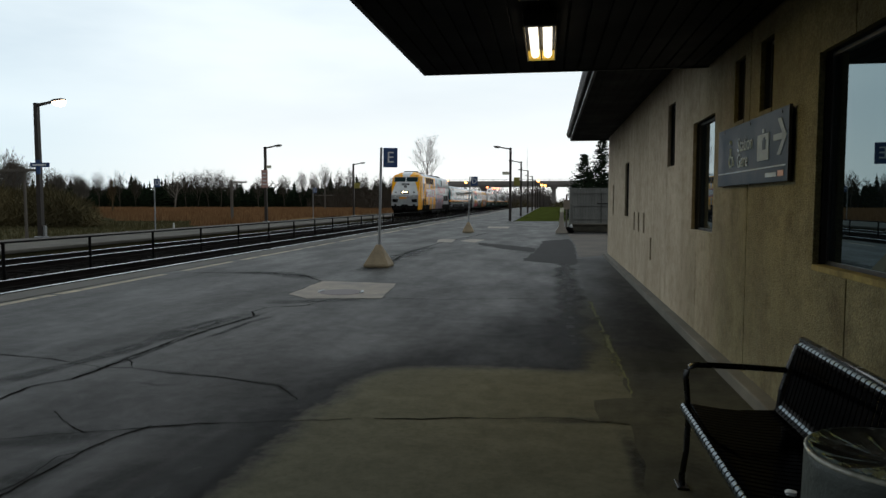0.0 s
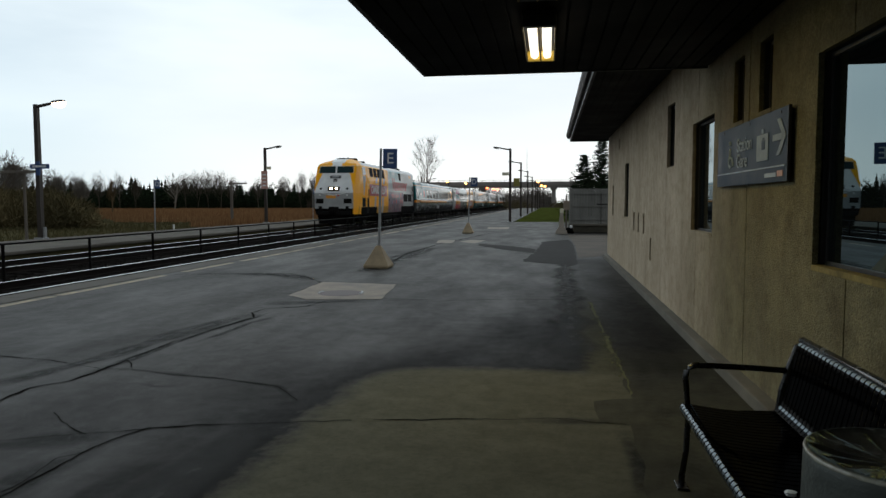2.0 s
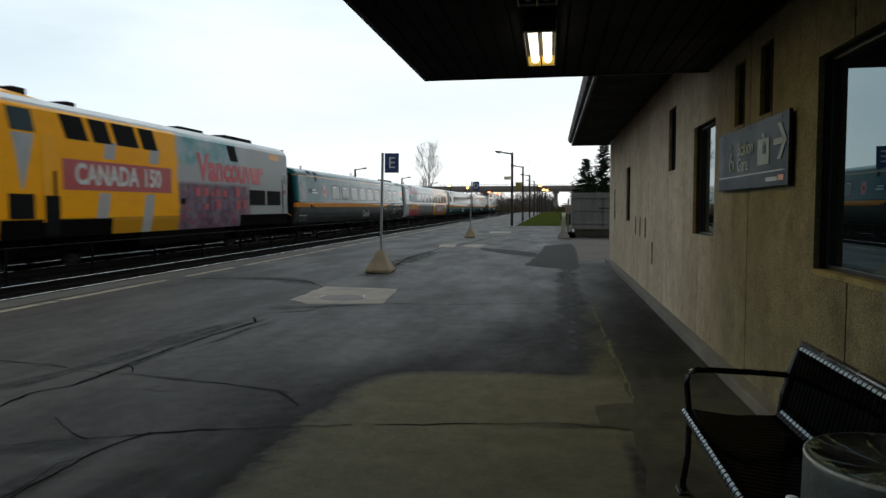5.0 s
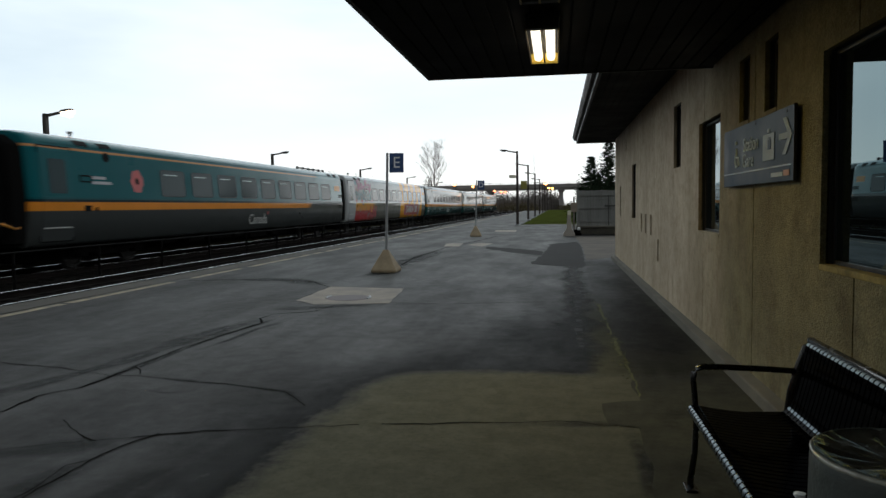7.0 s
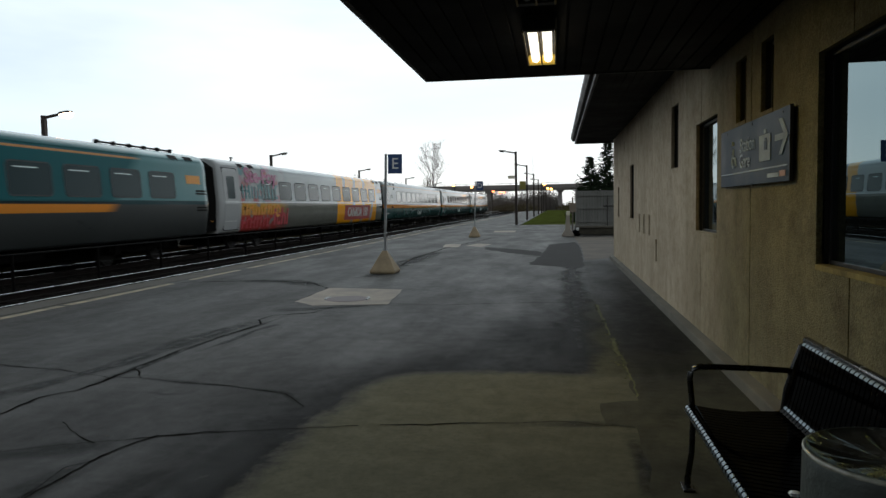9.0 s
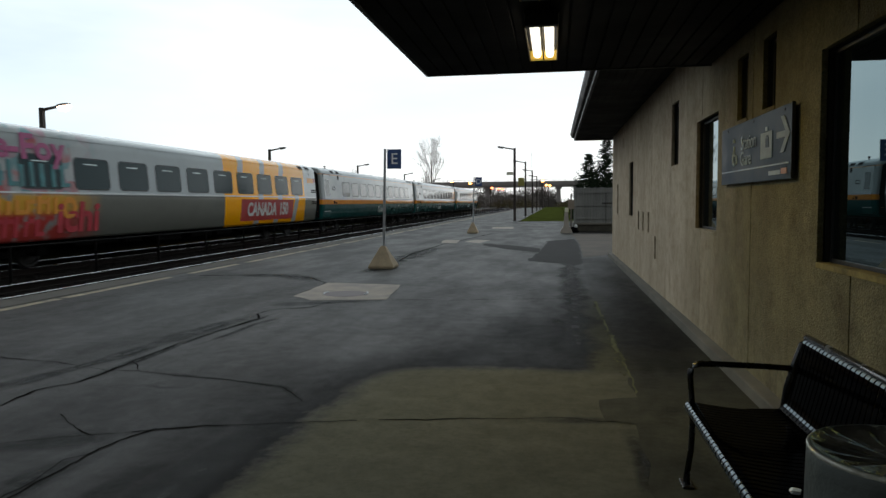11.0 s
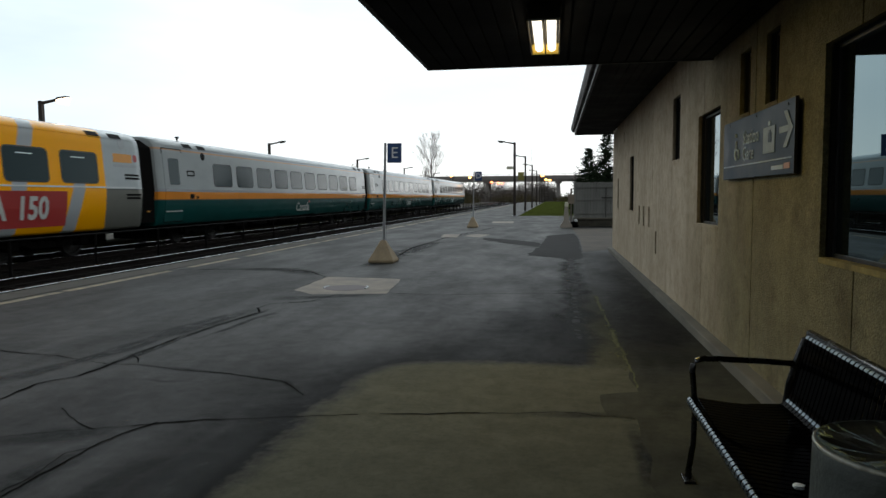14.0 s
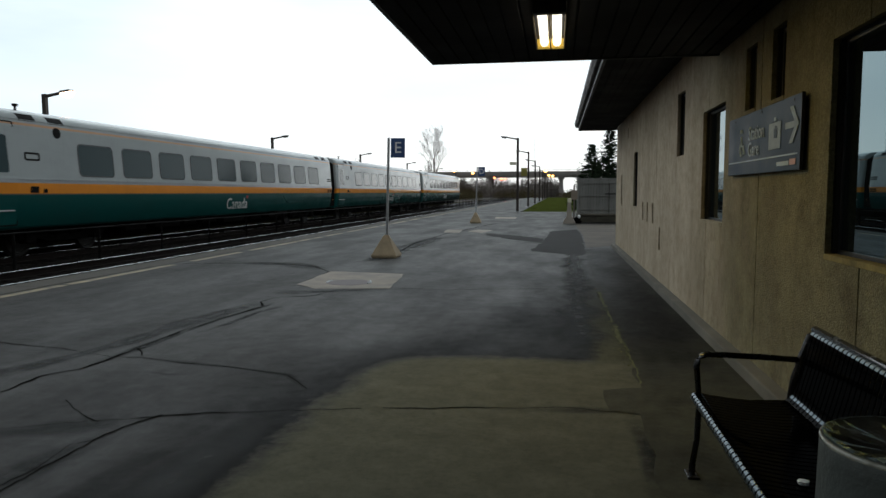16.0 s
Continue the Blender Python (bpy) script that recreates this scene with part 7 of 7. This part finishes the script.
M_magenta = varnish(surface("magenta_vinyl", (0.40, 0.06, 0.20), 0.45, var=0.25, scale=2, fine=20), 0.05, 0.8)
wrap_word("Ste-Foy", 0.88, M_magenta, 4.28, 3.08, -5.0, 1.22, 0.022)
wrap_word("o", 1.12, M_badge_y, 5.95, 1.66, 5.0, 1.0)
wrap_word("ichi", 1.12, M_wrapred, 6.35, 1.28, 7.0, 1.12, 0.022)
rng = random.Random(12)
for z0, z1, ya, yb, mt in ((2.12, 2.74, 2.35, 5.75, M_wrapteal), (1.42, 1.84, 2.3, 5.45, M_badge_y), (0.86, 1.36, 2.3, 5.1, M_wrapred)):
    y = ya
    while y < yb:
        w = rng.uniform(0.11, 0.17)
        part("wrap_stroke", side_panel(y, y + w, z0, z1 + rng.uniform(-0.12, 0.04), 0.002, 0.018), mt, c)
        if rng.random() < 0.65:
            zz = rng.choice((z0, (z0 + z1) / 2 - 0.06, z1 - 0.16))
            part("wrap_stroke", side_panel(y + w, y + w + 0.2, zz, zz + 0.11, 0.002, 0.018), mt, c)
        y += w + rng.uniform(0.14, 0.26)
celebration_panel(c, 16.25, 21.95, 0.92, 1.84, 0, 0.80, 1.02)
part("operator_badge", side_panel(24.05, 24.95, 2.72, 2.98, 0.002, 0.006), M_badge_y, c)
part("maple_badge", side_panel(25.02, 25.22, 2.76, 2.98, 0.002, 0.006, 0.06), M_red, c)
part("slogan_bar", side_panel(24.05, 25.2, 2.58, 2.66, 0.002, 0.006), M_doorgrey, c)
b2 = bmesh.new()
loft(b2, [[(side_x(z) + o, y, z) for _, y, z in disc_pts(0, 24.5, 3.28, 0.16, 20)] for o in (0.0, 0.01)])
part("round_hatch", b2, M_doorgrey, c)
coaches.append(c)

c = make_coach("light grey coach with orange stripe and dark green skirt", M_green_livery, 4.15, 10, 3)
canada_mark(c, 12.6, 14.5, 1.16)
coaches.append(c)
for seed in (4, 5):
    c = make_coach("light grey coach with orange stripe and dark green skirt", M_green_livery, 4.15, 10, seed)
    canada_mark(c, 12.6, 14.5, 1.16)
    coaches.append(c)


# ---------------- locomotive ----------------
def loco_paint():
    m, n, l, b, sp, col = band_mat("loco_side_paint", [(1.35, (0.52, 0.25, 0.01)), (9, C_YEL)], dirt=0.1)
    varnish(m, 0.05, 0.55, 0.5, 0.78)
    y, z = sp.outputs["Y"], sp.outputs["Z"]
    # leaning grey bars low on the yellow field
    lean = math_node(n, l, "ADD", y, math_node(n, l, "MULTIPLY", z, -0.22))
    ph = math_node(n, l, "FRACT", math_node(n, l, "MULTIPLY", math_node(n, l, "ADD", lean, 20.0), 1 / 2.3))
    bar = math_node(n, l, "MULTIPLY", maprange(n, l, ph, 0.22, 0.23, 1, 0), math_node(n, l, "ADD", maprange(n, l, z, 2.05, 2.06, 1, 0), math_node(n, l, "MULTIPLY", maprange(n, l, z, 3.05, 3.06), maprange(n, l, z, 3.55, 3.56, 1, 0))))
    col = mixc(n, l, math_node(n, l, "MULTIPLY", bar, maprange(n, l, y, -15.5, -15.4)), col, (0.42, 0.41, 0.40))
    # dusky picture wrap behind the yellow
    v = noise_node(n, l, 1.6, 5, 0.65)
    v2 = noise_node(n, l, 2.4, 4, 0.6, (1, 1, 1.6))
    pic = mixc(n, l, maprange(n, l, v, 0.42, 0.58), (0.11, 0.07, 0.105), (0.21, 0.17, 0.19))
    pic = mixc(n, l, maprange(n, l, v2, 0.52, 0.60, 0, 0.7), pic, (0.26, 0.06, 0.11))
    pic = mixc(n, l, maprange(n, l, z, 2.45, 2.6), pic, (0.40, 0.41, 0.42))
    top = mixc(n, l, maprange(n, l, v, 0.40, 0.6), (0.14, 0.34, 0.37), (0.38, 0.48, 0.51))
    top = mixc(n, l, maprange(n, l, math_node(n, l, "ADD", y, math_node(n, l, "MULTIPLY", v2, 0.6)), -6.0, -5.6), top, (0.44, 0.47, 0.485))
    pic = mixc(n, l, maprange(n, l, z, 3.1, 3.3), pic, top)
    col = mixc(n, l, maprange(n, l, math_node(n, l, "ADD", y, math_node(n, l, "MULTIPLY", v, 0.8)), -10.45, -10.15), col, pic)
    col = mixc(n, l, maprange(n, l, math_node(n, l, "ADD", y, math_node(n, l, "MULTIPLY", v, 0.9)), -4.9, -4.3), col, (0.37, 0.385, 0.39))
    col = mixc(n, l, maprange(n, l, z, 4.20, 4.26), col, (0.42, 0.45, 0.46))
    l.new(col, b.inputs["Base Color"])
    return m


M_loco = loco_paint()
M_nose = surface("light_grey_nose_paint", (0.72, 0.75, 0.77), 0.4, var=0.18, scale=1.5, fine=30, relief=0.03)
M_nose_low = surface("mid_grey_nose_paint", (0.37, 0.39, 0.40), 0.45, var=0.2, scale=1.5, fine=30, relief=0.03)
M_chamfer = surface("yellow_cab_paint", C_YEL, 0.4, var=0.12, scale=1.5, fine=30, relief=0.03, spec=0.2)
M_headlight = glow("headlight_lens", (1.0, 0.74, 0.44), 12.0)

loco = thing("locomotive", "yellow and grey diesel passenger locomotive with lit headlights", "locomotive")
# horizontal slices: height, front y, half front width, y where the full width starts, half width
SL = [(0.85, -20.02, 1.30, -19.25, 1.46), (1.24, -20.08, 1.35, -19.25, 1.50), (2.28, -20.12, 1.35, -19.20, 1.50), (2.42, -20.08, 1.34, -19.18, 1.50),
      (3.20, -19.66, 1.39, -18.85, 1.50), (3.56, -19.50, 1.40, -18.70, 1.49), (4.14, -19.25, 1.36, -18.50, 1.47), (4.30, -19.05, 1.24, -18.35, 1.36), (4.47, -18.6, 0.95, -18.05, 1.10), (4.56, -18.0, 0.40, -17.7, 0.65)]


def slice_at(z):
    for a, b in zip(SL, SL[1:]):
        if a[0] <= z <= b[0]:
            f = (z - a[0]) / (b[0] - a[0])
            return tuple(p + (q - p) * f for p, q in zip(a, b))
    return SL[-1] if z > 4.4 else SL[0]


bm = bmesh.new()
RY = -0.45
loops = []
for z, yf, fw, yc, hw in SL:
    loops.append([(-fw, yf, z), (0.0, yf - 0.05, z), (fw, yf, z), (hw, yc, z), (hw, RY - 0.25, z), (hw * 0.9, RY, z), (-hw * 0.9, RY, z), (-hw, RY - 0.25, z), (-hw, yc, z)])
fs = loft(bm, loops)
for f in bm.faces:
    cpt = f.calc_center_median()
    if cpt.y < -17.6 and abs(cpt.x) < 0.8:
        f.material_index = 3 if cpt.z > 4.14 else 1 if cpt.z > 2.0 else 2 if cpt.z > 1.2 else 4
    elif cpt.y < -18.0 and 0.8 <= abs(cpt.x):
        f.material_index = 3
body = part("body", bm, [M_loco, M_nose, M_nose_low, M_chamfer, M_under], loco)
bm = bmesh.new()
loft(bm, [[(x * w, y, 4.20 + z * h) for x, z in ((-0.95, 0.0), (-0.8, 0.7), (-0.4, 1.0), (0.4, 1.0), (0.8, 0.7), (0.95, 0.0))] for y, w, h in ((-19.16, 1.10, 0.01), (-18.95, 1.16, 0.20), (-18.6, 1.20, 0.35), (-18.1, 1.22, 0.46), (-17.2, 1.22, 0.50), (-16.2, 1.16, 0.42), (-14.5, 1.05, 0.30))])
for f in bm.faces:
    f.material_index = 1 if abs(f.calc_center_median().x) > 0.3 else 0
part("cab_roof", bm, [M_nose, M_chamfer], loco)


def on_front(u, z, out=0.0):
    """A point of the nose: u across from -1 to 1 of the front's half width, at height z."""
    _, yf, fw, _, _ = slice_at(z)
    return (u * fw, yf - 0.05 * (1 - abs(u)) - out, z)


def front_plate(u0, u1, z0, z1, out0, out1, n=4):
    bm = bmesh.new()
    pts = [(u0 + (u1 - u0) * i / n, z0) for i in range(n + 1)] + [(u1 + (u0 - u1) * i / n, z1) for i in range(n + 1)]
    loft(bm, [[on_front(u, z, o) for u, z in pts] for o in (out0, out1)])
    bmesh.ops.recalc_face_normals(bm, faces=bm.faces[:])
    return bm


for u0, u1 in ((-0.86, -0.045), (0.045, 0.86)):
    part("windshield", front_plate(u0, u1, 3.64, 4.09, -0.02, 0.012), M_trainglass, loco, "dark windshield pane")
# yellow corners beside and above the windshield
for s in (-1, 1):
    part("yellow_flank", front_plate(s * 0.28, s * 1.0, 4.10, 4.16, 0.0, 0.006), M_chamfer, loco)
    part("yellow_flank", front_plate(s * 0.88, s * 1.0, 3.635, 4.10, 0.0, 0.006, 2), M_chamfer, loco)
    bm = bmesh.new()
    edge = ((2.44, 0.985), (2.7, 0.93), (2.95, 0.87), (3.2, 0.80), (3.45, 0.73), (3.63, 0.68))
    loft(bm, [[on_front(s * u, z, 0.0), on_front(s, z, 0.0), on_front(s, z, 0.007), on_front(s * u, z, 0.007)] for z, u in edge])
    bmesh.ops.recalc_face_normals(bm, faces=bm.faces[:])
    part("yellow_flank", bm, M_chamfer, loco)
bm = bmesh.new()
loft(bm, [[on_front(u, z, o) for u, o in ((-0.26, -0.01), (0.26, -0.01), (0.26, 0.008), (0.0, 0.008), (-0.26, 0.008))] for z in (4.10, 4.14, 4.30, 4.46)])
bmesh.ops.recalc_face_normals(bm, faces=bm.faces[:])
part("grey_stripe", bm, M_nose, loco)
# the pale shield of the nose dips to a shallow point below the headlights
bm = bmesh.new()
us = [-0.98 + 1.96 * i / 12 for i in range(13)]
lowz = lambda u: 2.40 - 0.30 * (1 - abs(u)) ** 0.8
pts = [(u, lowz(u)) for u in us] + [(u, 2.44) for u in us[::-1]]
loft(bm, [[on_front(u, z, o) for u, z in pts] for o in (0.0, 0.012)])
bmesh.ops.recalc_face_normals(bm, faces=bm.faces[:])
part("nose_shield", bm, M_nose, loco)
part("number_box", front_plate(-0.27, 0.27, 3.28, 3.46, 0.0, 0.03), M_rubber, loco)
part("number_bar", front_plate(-0.19, 0.19, 3.33, 3.41, 0.03, 0.036), M_doorgrey, loco)
bm = bmesh.new()
xh, yh, zh = on_front(0.0, 3.10, 0.0)
loft(bm, [disc_pts(xh, yh + 0.03, zh, 0.15, 20, "y"), disc_pts(xh, yh - 0.03, zh, 0.13, 20, "y")][::-1])
bell = part("bell_housing", bm, M_rubber, loco)
bm = bmesh.new()
loft(bm, [disc_pts(xh, yh - 0.03, zh, 0.075, 16, "y"), disc_pts(xh, yh - 0.045, zh, 0.06, 16, "y")][::-1])
part("bell_cap", bm, M_steel, bell)
hb = part("headlight_box", front_plate(-0.30, 0.30, 2.42, 2.70, -0.02, 0.05), M_rubber, loco)
for s in (-1, 1):
    bm = bmesh.new()
    xh, yh, zh = on_front(s * 0.125, 2.55, 0.052)
    loft(bm, [disc_pts(xh, yh + 0.02, zh, 0.105, 18, "y"), disc_pts(xh, yh - 0.012, zh, 0.09, 18, "y")][::-1])
    part("headlight", bm, M_headlight, hb, "lit headlight")
    bm = bmesh.new()
    xh, yh, zh = on_front(s * 0.70, 2.14, 0.0)
    loft(bm, [disc_pts(xh, yh + 0.02, zh, 0.12, 16, "y"), disc_pts(xh, yh - 0.03, zh, 0.10, 16, "y")][::-1])
    dl = part("ditch_light", bm, M_steel, loco)
    bm = bmesh.new()
    loft(bm, [disc_pts(xh, yh - 0.030, zh, 0.07, 14, "y"), disc_pts(xh, yh - 0.040, zh, 0.055, 14, "y")][::-1])
    part("lens", bm, M_white, dl)
    bm = bmesh.new()
    xh, yh, zh = on_front(s * 0.68, 2.56, 0.0)
    loft(bm, [disc_pts(xh, yh + 0.03, zh, 0.09, 14, "y"), disc_pts(xh, yh - 0.03, zh, 0.075, 14, "y")][::-1])
    part("class_light", bm, M_rubber, loco)
    part("nose_grille", front_plate(0.52 if s > 0 else -0.92, 0.92 if s > 0 else -0.52, 1.58, 1.90, 0.0, 0.02), M_rubber, loco)
    part("jumper_socket", front_plate(s * 0.70 - 0.08, s * 0.70 + 0.08, 1.12, 1.40, 0.0, 0.05), M_rubber, loco)
part("nose_step", front_plate(-0.26, 0.26, 1.10, 1.36, 0.0, 0.04), M_rubber, loco)
part("operator_badge", front_plate(-0.40, 0.12, 1.92, 2.12, 0.0, 0.008), M_badge_y, loco, "orange operator badge")
part("maple_badge", front_plate(0.20, 0.29, 2.06, 2.20, 0.0, 0.006), M_red, loco)
part("anticlimber", new_box(-1.2, 1.2, -20.22, -19.8, 0.80, 1.08, bevel=0.04), M_rubber, loco)
bm = bmesh.new()
loft(bm, [[(-1.25, -19.8, 0.82), (0, -20.3, 0.82), (1.25, -19.8, 0.82), (1.25, -19.2, 0.82), (-1.25, -19.2, 0.82)], [(-1.2, -19.7, 0.2), (0, -20.35, 0.16), (1.2, -19.7, 0.2), (1.2, -19.3, 0.2), (-1.2, -19.3, 0.2)]][::-1])
part("snow_plough", bm, M_under, loco)
part("coupler", new_box(-0.2, 0.2, -20.55, -20.1, 0.84, 1.08, bevel=0.05), M_under, loco)


def loco_plate(name, y0, y1, z0, z1, mat, out=0.012, label="", skew=0.0, sides=(1, -1), parent=None):
    for s in sides:
        bm = bmesh.new()
        hx = lambda z: slice_at(z)[4]
        zs = [z0, *[q[0] for q in SL if z0 + 0.01 < q[0] < z1 - 0.01], z1]
        sk = lambda z: skew * (z - z0) / (z1 - z0)
        loft(bm, [[(s * (hx(z) - 0.03), y0 + sk(z), z), (s * (hx(z) - 0.03), y1 + sk(z), z), (s * (hx(z) + out), y1 + sk(z), z), (s * (hx(z) + out), y0 + sk(z), z)] for z in zs])
        bmesh.ops.recalc_face_normals(bm, faces=bm.faces[:])
        part(name, bm, mat, parent or loco, label)


loco_plate("cab_window", -18.2, -17.4, 3.55, 4.10, M_trainglass, skew=-0.12)
for s in (1, -1):
    bm = bmesh.new()
    loft(bm, [[(s * (1.49), y0, z), (s * 1.49, y1, z), (s * 1.506, y1, z), (s * 1.506, y0, z)] for z, y0, y1 in ((2.1, -17.92, -17.86), (2.9, -18.05, -17.62), (3.5, -18.2, -17.45))])
    bmesh.ops.recalc_face_normals(bm, faces=bm.faces[:])
    part("grey_wedge", bm, M_nose_low, loco)
loco_plate("cab_door", -17.2, -16.65, 1.25, 3.55, M_chamfer, 0.015)
loco_plate("door_handle", -16.8, -16.74, 1.9, 2.6, M_rubber, 0.05)
loco_plate("step_well", -18.35, -17.5, 1.35, 1.98, M_rubber, 0.008)
loco_plate("step_well", -17.15, -16.6, 0.9, 1.95, M_rubber, 0.018)
for y0, y1 in ((-16.25, -15.35), (-15.1, -14.3), (-14.05, -12.95), (-12.7, -11.9)):
    loco_plate("intake_window", y0, y1, 3.50, 4.14, M_rubber, 0.012, skew=-0.28)
loco_plate("intake_window", -6.7, -6.0, 3.50, 4.12, M_rubber, 0.012, skew=-0.3)
loco_plate("radiator_grille", -5.0, -3.35, 1.72, 2.38, M_rubber)
loco_plate("radiator_grille", -3.15, -1.6, 1.72, 2.38, M_rubber)
loco_plate("fuel_hatch", -10.55, -10.25, 1.75, 1.95, M_rubber)
# near-black plates on the skirt paint the shaded cut-outs over the trucks
for ya, yb in ((-18.65, -14.4), (-5.9, -0.71)):
    loco_plate("truck_recess_shade", ya, yb, 0.84, 1.32, M_under, 0.012)
loco_plate("skirt_step", -19.0, -18.7, 0.84, 1.5, M_chamfer, 0.02)
celebration_panel(loco, -16.45, -11.15, 2.12, 2.96, 1.503, 0.80, 0.98, 0.0, False)
# destination wrap: a readable city name over strokes too stylised to read
lettering("city_name", "Vancouver", 1.36, M_wrapred, loco, Matrix.Translation((1.506, -6.48, 3.09)) @ FACE_PX, 0.004, "red city name", 0.97, bold=0.055, split=True)
rng = random.Random(3)
yy = -9.9
while yy < -5.3:
    w = rng.uniform(0.25, 0.55)
    for zb in (1.55, 2.05):
        loco_plate("wrap_stroke", yy, yy + w * 0.6, zb, zb + rng.uniform(0.2, 0.42), M_wrappurple if rng.random() < 0.6 else M_wrapred, 0.006, sides=(1,), skew=rng.uniform(-0.1, 0.1))
    yy += w + 0.1
loco_plate("operator_badge", -2.75, -1.7, 3.82, 4.08, M_badge_y, 0.006)
loco_plate("rear_door", -1.30, -0.80, 1.75, 3.30, M_nose_low, 0.012)
loco_plate("door_window", -1.20, -0.92, 2.75, 3.15, M_trainglass, 0.018)
loco_plate("warning_plate", -1.16, -0.96, 2.25, 2.45, M_red, 0.018)
for s in (1, -1):
    for y in (-1.42, -0.72):
        bm = bmesh.new()
        tube(bm, [(s * 1.49, y, 1.3), (s * 1.56, y, 1.36), (s * 1.56, y, 2.9), (s * 1.49, y, 2.96)], 0.02, 6)
        part("handrail", bm, M_rubber, loco)
bm = bmesh.new()
loft(bm, [[(x, y, z) for x, z in ((-1.44, 0.86), (1.44, 0.86), (1.42, 0.40), (1.1, 0.22), (-1.1, 0.22), (-1.42, 0.40))] for y in (-12.9, -7.2)][::-1])
part("fuel_tank", bm, M_under, loco)
part("underframe", new_box(-1.3, 1.3, -19.6, -0.5, 0.70, 0.86), M_under, loco)
# added near-black block that darkens the open space below the locomotive
part("loco_underfloor_blocker", new_box(-0.58, 0.58, -19.0, -0.3, 0.26, 0.695, bevel=0.02), M_under, loco)
for yy, L, zt in ((-17.2, 0.5, 4.78), (-15.2, 0.4, 4.68), (-9.2, 1.8, 4.66), (-5.6, 2.65, 4.70)):
    part("roof_vent", new_box(-0.72, 0.72, yy, yy + L, 4.43, zt, bevel=0.04), M_rubber, loco)
bm = bmesh.new()
for x in (-0.25, 0.0, 0.3):
    tube(bm, [(x, -17.5, 4.74), (x * 1.1, -17.75, 4.75)], 0.035, 8, 0.055)
part("horn", bm, M_rubber, loco)
bogie(loco, -16.6, 2.8)
bogie(loco, -4.0, 2.8)
part("loco_bellows", new_box(-1.15, 1.15, RY + 0.002, 0.0, 1.0, 3.3, bevel=0.05), M_rubber, loco)


# ---------------- motion ----------------
def train_y(t):
    """Where the joint behind the locomotive stands along the track: the train brakes smoothly."""
    s = t / 8 - 1
    return 6.549 - 64.48 * s + 17.386 * s ** 2 + 0.145 * s ** 3 + 3.325 * s ** 4 + 1.198 * s ** 5 - 3.018 * s ** 6


def motions():
    times = [i * 0.25 for i in range(65)]
    for ob, off in [(loco, 0.0)] + [(c, CL * i) for i, c in enumerate(coaches)]:
        walk(ob, [(t, pose(along(-14.5, train_y(t) + off), train_y(t) + off, -0.10, 0, 0, -0.258)) for t in times])
    steps = [i / 30 for i in range(481)]
    for ws, y in WHEELSETS:
        walk(ws, [(t, pose(0, y, 0.46, math.degrees((train_y(t) - train_y(0)) / -0.46) % 360)) for t in steps])


motions()
